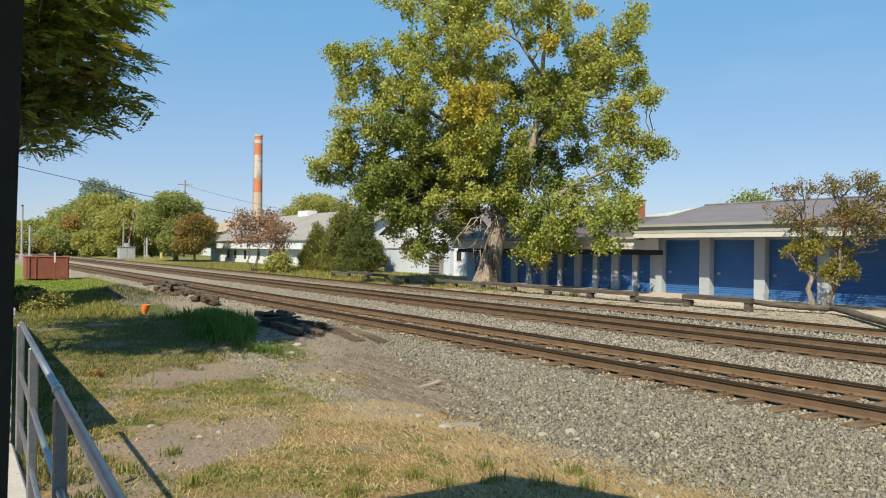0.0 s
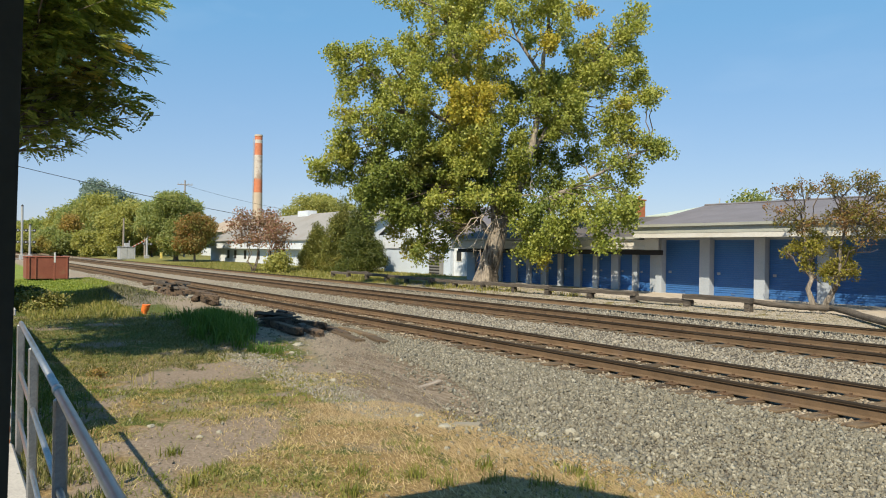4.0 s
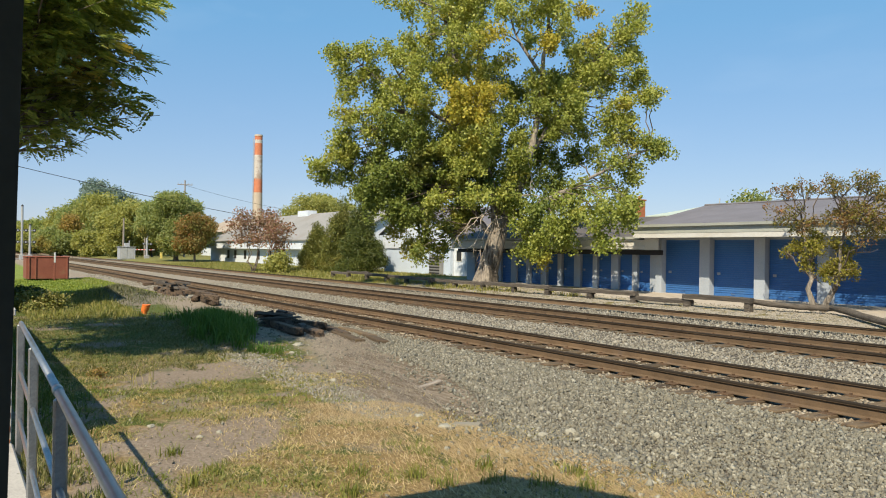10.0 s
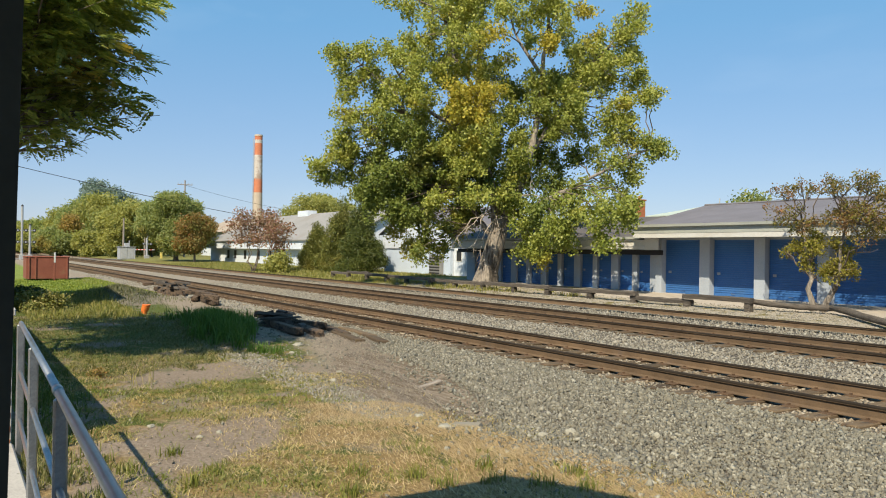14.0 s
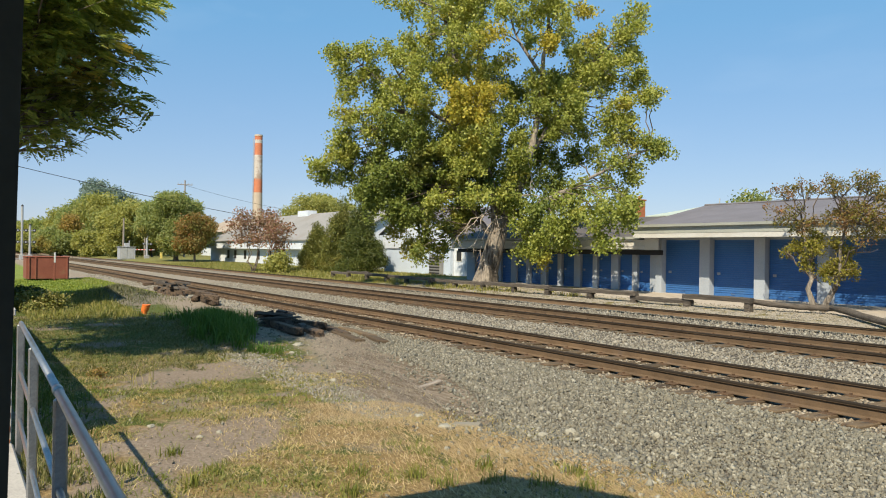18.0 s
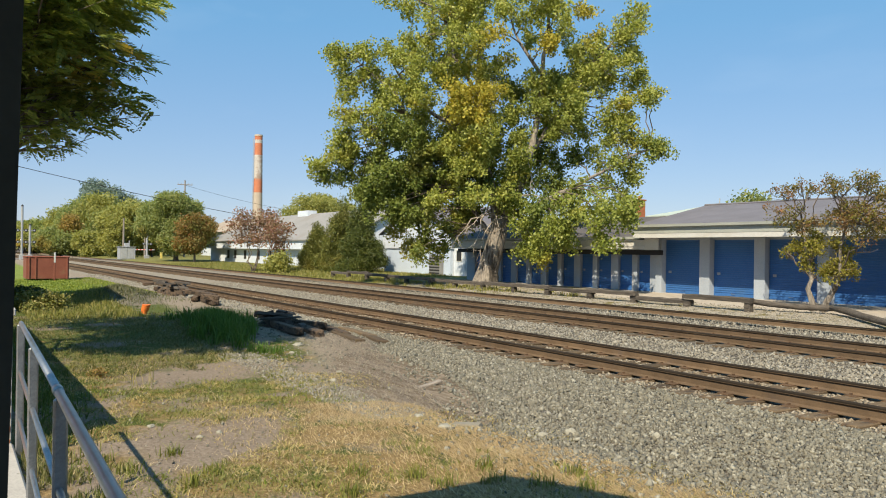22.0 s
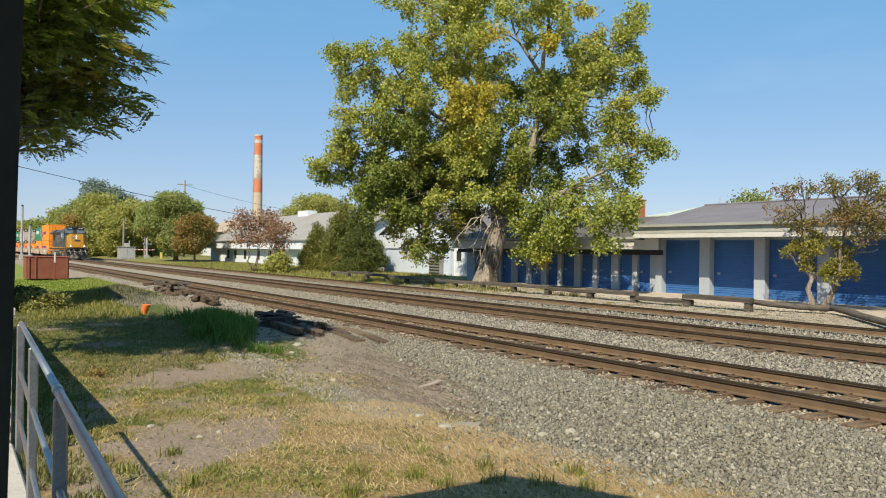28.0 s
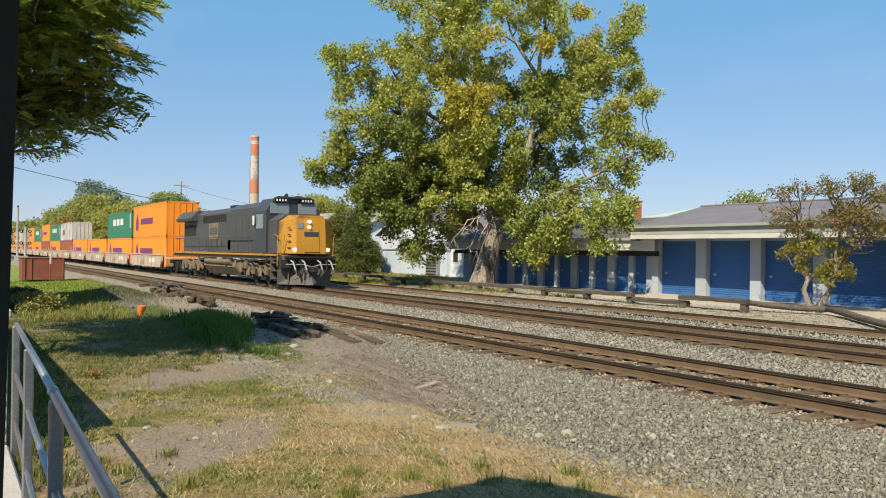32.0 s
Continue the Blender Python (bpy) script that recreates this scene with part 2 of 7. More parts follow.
M_OLDTIE = surf("dark_rotten_tie", (0.06, 0.041, 0.027), (0.155, 0.108, 0.072), 5.0, 0.95, 0.0, 0.8, 0.02, 40, stain=(0.025, 0.02, 0.016), stain_at=0.55, stretch=(1, 4, 4), vary=0.35)
M_PLATE = surf("rusty_plate", (0.085, 0.05, 0.028), (0.15, 0.09, 0.05), 8.0, 0.85, 0.1, 0.4, 0.003, 90)
M_OLDWOOD = surf("grey_old_timber", (0.05, 0.043, 0.037), (0.15, 0.128, 0.105), 4.0, 0.92, 0.0, 0.9, 0.02, 30, stain=(0.035, 0.03, 0.026), stretch=(0.5, 4, 4), vary=0.25)
M_BARK = surf("furrowed_bark", (0.17, 0.145, 0.12), (0.52, 0.46, 0.385), 2.2, 0.95, 0.0, 1.0, 0.10, 9, stain=(0.08, 0.068, 0.055), stain_at=0.56, stretch=(3, 3, 0.4), vary=0)
M_TWIG = surf("branch_bark", (0.10, 0.08, 0.06), (0.24, 0.195, 0.15), 4.0, 0.95, 0.0, 0.6, 0.02, 30, vary=0)
M_DEADWOOD = surf("bleached_dead_branch", (0.34, 0.29, 0.23), (0.52, 0.46, 0.38), 4.0, 0.9, 0.0, 0.4, 0.01, 40, vary=0)
M_LEAF_BIG = leaf_mat("cottonwood_leaves", [(0.27, 0.325, 0.06), (0.40, 0.445, 0.09), (0.53, 0.55, 0.14), (0.31, 0.375, 0.065), (0.58, 0.57, 0.17)], 0.38, 0.45, (0.54, 0.47, 0.08), 0.61, tone=0.83)
M_LEAF_LOWBOUGH = leaf_mat("olive_cottonwood_leaves", [(0.22, 0.28, 0.05), (0.32, 0.375, 0.075), (0.43, 0.46, 0.115), (0.26, 0.325, 0.055)], 0.34, 0.45, (0.46, 0.42, 0.075), 0.60, tone=0.83)
M_LEAF_LOC = leaf_mat("feathery_leaves", [(0.16, 0.22, 0.055), (0.24, 0.30, 0.07), (0.36, 0.39, 0.09)], 0.48, 0.5, (0.60, 0.42, 0.10), 0.57, tone=1.0)
M_LEAF_PINE = leaf_mat("dark_evergreen_sprays", [(0.05, 0.08, 0.018), (0.09, 0.12, 0.025), (0.15, 0.165, 0.035)], 0.2, 0.5, (0.15, 0.16, 0.03), 0.6)
M_LEAF_ARBOR = leaf_mat("yellowing_evergreen_sprays", [(0.09, 0.115, 0.022), (0.17, 0.185, 0.04), (0.25, 0.25, 0.055)], 0.25, 0.5, (0.22, 0.20, 0.045), 0.58)
# pale tones close to each other paint the distance haze into far trees
M_LEAF_FAR = leaf_mat("haze_paled_green_leaves", [(0.21, 0.27, 0.095), (0.28, 0.33, 0.12), (0.36, 0.38, 0.15)], 0.48, 0.12, (0.40, 0.29, 0.08), 0.60, tone=1.0)
# blue-grey leaf tones stand in for the haze before the farthest tree
M_LEAF_FARB = leaf_mat("haze_blued_tree_leaves", [(0.14, 0.20, 0.185), (0.18, 0.245, 0.22), (0.22, 0.29, 0.25)], 0.3, tone=1.0)
M_LEAF_RED = leaf_mat("reddish_tree_leaves", [(0.29, 0.135, 0.10), (0.38, 0.20, 0.145), (0.27, 0.20, 0.10), (0.42, 0.27, 0.19)], 0.35)
M_LEAF_RUST = leaf_mat("rust_and_green_leaves", [(0.40, 0.18, 0.065), (0.24, 0.25, 0.08), (0.42, 0.24, 0.085), (0.20, 0.24, 0.075)], 0.4, 0.25, (0.22, 0.26, 0.08), 0.55)
M_LEAF_AMBER = leaf_mat("amber_tree_leaves", [(0.40, 0.26, 0.08), (0.46, 0.33, 0.10), (0.34, 0.30, 0.09)], 0.4)
M_LEAF_MIX = leaf_mat("autumn_shrub_leaves", [(0.16, 0.175, 0.03), (0.25, 0.24, 0.045), (0.33, 0.21, 0.09), (0.20, 0.20, 0.045)], 0.4, 0.8, (0.36, 0.19, 0.10), 0.56)
# yellow-green, lightened for distance haze like the far greens
M_LEAF_LIME = leaf_mat("yellow_green_leaves", [(0.29, 0.31, 0.09), (0.36, 0.37, 0.11), (0.43, 0.42, 0.15)], 0.45, tone=1.0)
M_LEAF_GOLD = leaf_mat("golden_leaves", [(0.44, 0.42, 0.06), (0.60, 0.52, 0.08), (0.70, 0.58, 0.10), (0.40, 0.44, 0.08)], 0.42, tone=0.78)
# darker copy of the cottonwood green, with the crown's inner shade in its colour
M_LEAF_DEEP = leaf_mat("shade_deepened_leaves", [(0.12, 0.18, 0.035), (0.20, 0.26, 0.05), (0.29, 0.34, 0.08), (0.17, 0.22, 0.04)], 0.28, 0.30, (0.38, 0.38, 0.09), 0.62, tone=0.82)
# the shade under the crown is toned into these leaves as well
M_LEAF_HANG = leaf_mat("shade_toned_hanging_leaves", [(0.14, 0.195, 0.04), (0.22, 0.28, 0.06), (0.32, 0.36, 0.09), (0.40, 0.385, 0.10)], 0.36, 0.45, (0.37, 0.345, 0.07), 0.60)
M_GRASS = leaf_mat("green_grass_blades", [(0.08, 0.135, 0.025), (0.14, 0.20, 0.04), (0.20, 0.26, 0.06)], 0.3, 0.6, (0.26, 0.28, 0.08), 0.68)
M_DRY = leaf_mat("dry_grass_blades", [(0.28, 0.22, 0.075), (0.46, 0.365, 0.14), (0.64, 0.51, 0.25), (0.21, 0.235, 0.055)], 0.25, 0.8, (0.22, 0.23, 0.075), 0.55)
M_DOOR = surf("blue_door_paint", (0.035, 0.135, 0.36), (0.045, 0.16, 0.42), 1.2, 0.55, 0.0, 0.1, 0.002, 20, stain=(0.055, 0.15, 0.34), vary=0.07, tone=0.86)
M_WALLGREY = surf("pale_grey_painted_block", (0.36, 0.41, 0.47), (0.44, 0.49, 0.55), 1.5, 0.85, 0.0, 0.4, 0.004, 35, stain=(0.41, 0.42, 0.44), vary=0.05, tone=0.84)
M_FASCIA = surf("white_fascia_paint", (0.56, 0.56, 0.53), (0.66, 0.66, 0.63), 1.0, 0.6, 0.0, 0.15, 0.002, 25, stain=(0.52, 0.50, 0.44), vary=0.04)
M_GUTTER = surf("grey_metal_gutter", (0.24, 0.24, 0.24), (0.32, 0.315, 0.31), 1.0, 0.5, 0.2, 0.1, 0.002, 25, vary=0.05)
M_EAVE = surf("dull_eaves_metal", (0.34, 0.36, 0.33), (0.42, 0.44, 0.40), 0.8, 0.6, 0.0, 0.15, 0.002, 25, stain=(0.36, 0.36, 0.31), vary=0.04)
M_BLACKBEAM = surf("black_painted_beam", (0.012, 0.012, 0.014), (0.022, 0.022, 0.024), 2.0, 0.7, bumps=0.1, vary=0)
M_ROOF = surf("grey_roof_shingle", (0.118, 0.114, 0.130), (0.18, 0.175, 0.20), 0.8, 0.9, 0.0, 0.5, 0.008, 30, stain=(0.165, 0.155, 0.16), vary=0.12)
M_ROOFPALE = surf("pale_weathered_shingle", (0.24, 0.235, 0.225), (0.33, 0.32, 0.305), 0.5, 0.9, 0.0, 0.4, 0.01, 12, stain=(0.27, 0.25, 0.23), vary=0)
M_ROOFDARK = surf("dark_roof_shingle", (0.085, 0.08, 0.085), (0.15, 0.14, 0.14), 0.8, 0.9, 0.0, 0.5, 0.008, 30, vary=0.12)
M_WHITE = surf("white_wall_paint", (0.62, 0.68, 0.76), (0.70, 0.76, 0.83), 0.7, 0.8, 0.0, 0.3, 0.006, 12, stain=(0.54, 0.59, 0.65), vary=0.04)
# copy of the white wall with the bluish shade below the gable painted in
M_SHADEDWHITE = surf("shade_blued_white_wall", (0.50, 0.59, 0.72), (0.58, 0.67, 0.79), 0.7, 0.8, 0.0, 0.3, 0.006, 12, stain=(0.46, 0.53, 0.64), vary=0.04)
M_PALEROOF = surf("pale_green_roof", (0.42, 0.50, 0.42), (0.52, 0.58, 0.50), 0.6, 0.7, 0.0, 0.2, 0.004, 12, vary=0)
M_TANROOF = surf("tan_roof", (0.36, 0.29, 0.22), (0.44, 0.37, 0.29), 0.5, 0.85, 0.0, 0.3, 0.01, 10, vary=0)
M_SHADE = surf("dark_window_void", (0.02, 0.02, 0.022), (0.035, 0.035, 0.037), 1.0, 0.7, vary=0, bumps=0)
M_GALV = surf("galvanised_pipe", (0.34, 0.355, 0.37), (0.50, 0.515, 0.53), 8.0, 0.38, 0.9, 0.12, 0.001, 60, stain=(0.38, 0.39, 0.41), vary=0.06)
M_POST = surf("dark_painted_post", (0.045, 0.05, 0.04), (0.07, 0.076, 0.062), 3.0, 0.75, 0.0, 0.2, 0.002, 40, vary=0)
M_DECK = surf("concrete_ramp", (0.40, 0.38, 0.35), (0.52, 0.50, 0.46), 2.0, 0.9, 0.0, 0.4, 0.004, 40, stain=(0.33, 0.31, 0.28), vary=0)
M_BRICK = surf("orange_brick", (0.34, 0.11, 0.05), (0.45, 0.17, 0.08), 6.0, 0.9, 0.0, 0.5, 0.006, 50, vary=0.15)
M_RUSTBIN = surf("rust_brown_steel", (0.20, 0.06, 0.038), (0.28, 0.09, 0.055), 2.0, 0.7, 0.0, 0.3, 0.004, 30, stain=(0.25, 0.11, 0.06), vary=0.08)
M_STEELGREY = surf("grey_signal_steel", (0.40, 0.41, 0.42), (0.55, 0.56, 0.57), 3.0, 0.55, 0.4, 0.15, 0.002, 30, vary=0.08)
M_POLE = surf("weathered_pole_wood", (0.22, 0.19, 0.16), (0.34, 0.30, 0.26), 4.0, 0.9, 0.0, 0.5, 0.01, 30, stretch=(3, 3, 0.4), vary=0.1)
M_WIRE = surf("black_cable", (0.02, 0.02, 0.022), (0.04, 0.04, 0.042), 3.0, 0.7, bumps=0, vary=0)
M_CHIMW = surf("faded_white_chimney_band", (0.46, 0.42, 0.39), (0.60, 0.56, 0.53), 0.5, 0.9, 0.0, 0.3, 0.02, 4, stain=(0.36, 0.28, 0.24), stain_at=0.54, vary=0)
M_CHIMO = surf("faded_orange_chimney_band", (0.50, 0.16, 0.08), (0.60, 0.23, 0.13), 0.5, 0.9, 0.0, 0.3, 0.02, 4, stain=(0.50, 0.24, 0.16), vary=0)
M_CHIMB = surf("bare_chimney_concrete", (0.46, 0.38, 0.30), (0.56, 0.48, 0.39), 0.25, 0.9, 0.0, 0.3, 0.02, 4, stain=(0.40, 0.33, 0.27), vary=0)
M_ORANGE = surf("safety_orange_plastic", (0.75, 0.17, 0.03), (0.85, 0.24, 0.05), 5.0, 0.5, bumps=0.1, vary=0)
M_ASPHALT = surf("worn_asphalt", (0.16, 0.15, 0.145), (0.24, 0.23, 0.22), 0.8, 0.9, 0.0, 0.4, 0.006, 60, vary=0)


# ---------------------------------------------------------------- mesh building
class Shape:
    """Collects vertices and faces of one mesh."""

    def __init__(self):
        self.v, self.f, self.soft = [], [], False

    def add(self, verts, faces):
        k = len(self.v)
        self.v.extend(tuple(p) for p in verts)
        self.f.extend(tuple(i + k for i in q) for q in faces)
        return self

    def box(self, x0, x1, y0, y1, z0, z1, c=0.0):
        """A box, its edges cut by c."""
        if not c:
            return self.add([(x, y, z) for x in (x0, x1) for y in (y0, y1) for z in (z0, z1)],
                            [(0, 1, 3, 2), (4, 6, 7, 5), (0, 4, 5, 1), (2, 3, 7, 6), (0, 2, 6, 4), (1, 5, 7, 3)])
        c = min(c, 0.45 * min(x1 - x0, y1 - y0, z1 - z0))
        lo, hi = (x0, y0, z0), (x1, y1, z1)
        verts, at = [], {}
        for i in (0, 1):
            for j in (0, 1):
                for k in (0, 1):
                    for ax in range(3):
                        p = [(hi if b else lo)[n] for n, b in enumerate((i, j, k))]
                        for n, b in enumerate((i, j, k)):
                            if n != ax:
                                p[n] += -c if b else c
                        at[i, j, k, ax] = len(verts)
                        verts.append(p)
        faces = []
        for ax in range(3):
            u, w = [n for n in range(3) if n != ax]
            for side in (0, 1):
                q = []
                for a, b in ((0, 0), (1, 0), (1, 1), (0, 1)):
                    key = [0, 0, 0]
                    key[ax], key[u], key[w] = side, a, b
                    q.append(at[(*key, ax)])
                faces.append(tuple(q))
            for a in (0, 1):
                for b in (0, 1):
                    k0, k1 = [0, 0, 0], [0, 0, 0]
                    k0[u], k0[w], k1[u], k1[w] = a, b, a, b
                    k1[ax] = 1
                    faces.append((at[(*k0, u)], at[(*k1, u)], at[(*k1, w)], at[(*k0, w)]))
        for i in (0, 1):
            for j in (0, 1):
                for k in (0, 1):
                    faces.append(tuple(at[i, j, k, ax] for ax in range(3)))
        return self.add(verts, faces)

    def tube(self, points, radii, n=8, caps=True):
        """A round bar through points, with a radius at each."""
        pts = [Vector(p) for p in points]
        if not isinstance(radii, (list, tuple)):
            radii = [radii] * len(pts)
        verts, faces = [], []
        up = Vector((0.13, 0.29, 0.95))
        for i, p in enumerate(pts):
            way = (pts[min(i + 1, len(pts) - 1)] - pts[max(i - 1, 0)]).normalized()
            if abs(way.dot(up)) > 0.97:
                up = Vector((0.95, 0.2, 0.1))
            a = way.cross(up).normalized()
            b = way.cross(a)
            for k in range(n):
                t = 2 * math.pi * k / n
                verts.append(p + (a * math.cos(t) + b * math.sin(t)) * radii[i])
        for i in range(len(pts) - 1):
            for k in range(n):
                faces.append((i * n + k, i * n + (k + 1) % n, (i + 1) * n + (k + 1) % n, (i + 1) * n + k))
        if caps:
            faces.append(tuple(range(n)))
            faces.append(tuple((len(pts) - 1) * n + k for k in range(n)))
        return self.add(verts, faces)

    def prism(self, outline, a0, a1, axis="x"):
        """An outline pushed from a0 to a1 along an axis; the outline's pairs are (y, z), (x, z) or (x, y)."""
        put = {"x": lambda a, p: (a, p[0], p[1]), "y": lambda a, p: (p[0], a, p[1]), "z": lambda a, p: (p[0], p[1], a)}[axis]
        n = len(outline)
        return self.add([put(a, p) for a in (a0, a1) for p in outline],
                        [(i, (i + 1) % n, n + (i + 1) % n, n + i) for i in range(n)] + [tuple(range(n)), tuple(range(n, 2 * n))])

    def mesh(self, name, smooth_it=False):
        me = bpy.data.meshes.new(name)
        me.from_pydata(self.v, [], self.f)
        bm = bmesh.new()
        bm.from_mesh(me)
        bmesh.ops.recalc_face_normals(bm, faces=bm.faces)
        bm.to_mesh(me)
        bm.free()
        if smooth_it:
            me.polygons.foreach_set("use_smooth", [True] * len(me.polygons))
        return me


def S():
    return Shape()


def part(name, shape, material_of, parent=None, label="", rounded=False):
    """One mesh object of a shape (or of a mesh that others share), under a thing or a part."""
    me = shape if isinstance(shape, bpy.types.Mesh) else shape.mesh(name, rounded)
    if not me.materials:
        me.materials.append(material_of)
    ob = new(name, me)
    if parent:
        ob.parent = parent
    if label:
        ob["label"] = label
    return ob


def thing(name, label, category, group="", kind="", at=(0, 0, 0), turn=0):
    ob = new(name)
    ob.empty_display_size = 0.2
    ob.matrix_basis = pose(*at, 0, 0, turn)
    return tagged(ob, label, category, group, kind)


def mesh_of(name, verts, faces):
    """A mesh from arrays of vertices and of equal faces."""
    me = bpy.data.meshes.new(name)
    verts, faces = np.asarray(verts, np.float32), np.asarray(faces, np.int32)
    me.vertices.add(len(verts))
    me.vertices.foreach_set("co", verts.ravel())
    n = faces.shape[1]
    me.loops.add(faces.size)
    me.loops.foreach_set("vertex_index", faces.ravel())
    me.polygons.add(len(faces))
    me.polygons.foreach_set("loop_start", np.arange(0, faces.size, n, dtype=np.int32))
    me.update(calc_edges=True)
    return me


# ---------------------------------------------------------------- ground
NEAR, FAR, OLD = 10.294, 15.561, 19.8      # middles of the two tracks, and the single old rail


def step(a, b, v):
    t = np.clip((v - a) / (b - a), 0, 1)
    return t * t * (3 - 2 * t)


def lumps(x, y):
    return (0.035 * np.sin(x * 0.9 + 1.3 * np.sin(y * 0.7)) * np.sin(y * 1.1 + 0.4) + 0.02 * np.sin(x * 2.3 + y * 1.7) + 0.012 * np.sin(x * 4.1 - y * 3.3))


def height(x, y):
    """The ground's height: yard, ballast shoulder, track bed, verge."""
    x, y = np.asarray(x, float), np.asarray(y, float)
    z = -0.36 + 0.12 * step(6.0, 8.7, y)
    z = z - 0.03 * step(11.9, 12.6, y) * (1 - step(13.2, 13.9, y))
    z = z - 0.02 * step(17.2, 18.6, y) + 0.22 * step(21.0, 25.5, y) + 0.07 * step(25.5, 27.6, y)
    z = z + 0.022 * step(8.5, 9.1, y) * (1 - step(11.4, 11.9, y)) + 0.03 * step(13.9, 14.4, y) * (1 - step(16.8, 17.3, y))
    wild = (1 - step(5.6, 7.2, y)) + 0.35 * step(21.0, 22.5, y) * (1 - step(26.0, 27.0, y))
    z = z + lumps(x, y) * wild * (1 - step(60, 120, np.abs(x)))
    # shallow wheel ruts
    rut = np.exp(-(((x + 11.2) / 3.2) ** 2 + ((y + 0.22 * x - 3.85) / 0.9) ** 2) ** 2)
    z = z + rut * (0.022 * np.sin((y + 0.22 * x) * 15.0 + 0.8 * np.sin(x * 1.3)) - 0.02)
    # mounds of tipped soil and weeds beside the near track
    z = z + 0.20 * np.exp(-((x + 20.5) / 2.6) ** 2 - ((y - 5.9) / 1.1) ** 2)
    z = z + 0.55 * np.exp(-((x + 33.6) / 3.0) ** 2 - ((y - 5.9) / 1.25) ** 2)
    return z


def ground():
    def line(a, b, d0, grow, top):
        out, d = [a], d0
        while abs(out[-1] - a) < abs(b - a):
            out.append(out[-1] + math.copysign(d, b - a))
            d = min(d * grow, top)
        return out
    left = line(-2.0, -70.0, 0.22, 1.012, 1.2)
    xs = sorted(set(np.round(left + list(line(-2.0, 40.0, 0.5, 1.2, 8)) + list(line(left[-1], -2600.0, 1.5, 1.18, 400)) + [120.0, 400.0, 1200.0], 3)))
    ys = sorted(set(np.round(list(np.arange(0.0, 9.0, 0.11)) + list(np.arange(9.0, 27.8, 0.35)) + list(line(28.0, 2600.0, 1.5, 1.25, 400)) + list(line(-0.3, -1600.0, 0.6, 1.3, 400)), 3)))
    gx, gy = np.meshgrid(xs, ys, indexing="ij")
    verts = np.stack([gx, gy, height(gx, gy)], -1).reshape(-1, 3)
    n = len(ys)
    i, j = np.meshgrid(np.arange(len(xs) - 1), np.arange(n - 1), indexing="ij")
    a = (i * n + j).ravel()
    me = mesh_of("ground", verts, np.stack([a, a + n, a + n + 1, a + 1], -1))
    me.polygons.foreach_set("use_smooth", [True] * len(me.polygons))
    ob = part("ground", me, M_GROUND)
    tagged(ob, "dry grass, bare soil and grey track ballast", "ground", kind="structure")


ground()


# ---------------------------------------------------------------- tracks
def rail_outline(y):
    half = [(0.07, -0.175), (0.07, -0.165), (0.012, -0.145), (0.009, -0.05), (0.034, -0.04), (0.036, -0.012)]
    return [(y + a, b) for a, b in half] + [(y - a, b) for a, b in reversed(half)]


def head_outline(y):
    half = [(0.0372, -0.030), (0.0372, -0.0125), (0.031, -0.003), (0.020, 0.0)]
    return [(y + a, b) for a, b in half] + [(y - a, b) for a, b in reversed(half)]


def tie_mesh():
    s = S().box(-0.115, 0.115, -1.30, 1.30, -0.36, -0.185, 0.012)
    return s.mesh("tie")


TIE = tie_mesh()
PLATE = S().box(-0.09, 0.09, -0.19, 0.19, -0.186, -0.168, 0.004).box(-0.05, -0.02, -0.115, -0.075, -0.17, -0.145).box(0.02, 0.05, 0.075, 0.115, -0.17, -0.145).mesh("tie_plate")


def track(name, mid, label, detail_to):
    t = thing(name, label, "railway track", "parallel tracks", at=(0, mid, 0))
    for y in (-0.7525, 0.7525):
        r = part("rail", S().prism(rail_outline(y), 14.0, -430.0), M_RAIL, t, "rust-brown steel rail")
        part("rail_head", S().prism(head_outline(y), 14.0, -430.0), M_HEAD, r, "worn steel running surface")
    rnd = random.Random(int(mid * 10))
    x = 3.0
    rest = S()
    while x > -240:
        x -= 0.50 + rnd.uniform(-0.03, 0.03)
        shift, turn, sink = rnd.uniform(-0.10, 0.10), rnd.uniform(-1.5, 1.5), rnd.uniform(-0.015, 0.012)
        if x > detail_to:
            ob = part("tie", TIE, M_TIE, t)
            ob.matrix_basis = pose(x, shift, sink, 0, 0, turn)
            if x > detail_to * 0.5:
                for y in (-0.7525, 0.7525):
                    pl = part("tie_plate", PLATE, M_PLATE, t)
                    pl.matrix_basis = pose(x, y, 0, 0, 0, 0)
        else:
            rest.box(x - 0.115, x + 0.115, shift - 1.3, shift + 1.3, -0.36, -0.185 + sink)
    o = part("distant_ties", rest, M_TIE, t)
    o["kind"] = "stuff"
    return t


track("railway_track", NEAR, "rusty railway track on wooden ties in grey ballast", -75.0)
track("railway_track", FAR, "busy main railway track on brown wooden ties", -75.0)
old = thing("old_siding_rail", "single rusty rail remaining from a lifted siding", "rail", at=(0, OLD, 0))
part("rail", S().prism(rail_outline(0), 14.0, -240.0), M_RAIL, old)
part("rail_head", S().prism(head_outline(0), 14.0, -240.0), M_HEAD, old)


# ---------------------------------------------------------------- storage buildings
def door_shape(x0, x1, y, z0, z1):
    """A roll-up door: a curtain of horizontal ribs and a bottom bar."""
    s, z, prof = S(), z0 + 0.06, []
    pitch = 0.095
    prof.append((y + 0.03, z0 + 0.05))
    while z < z1 - pitch:
        prof += [(y, z), (y, z + 0.066), (y + 0.018, z + 0.074), (y + 0.018, z + 0.090)]
        z += pitch
    prof += [(y, z1), (y + 0.04, z1), (y + 0.04, z0 + 0.05)]
    s.prism(prof, x0, x1)
    s.box(x0, x1, y - 0.012, y + 0.035, z0, z0 + 0.058, 0.005)
    return s


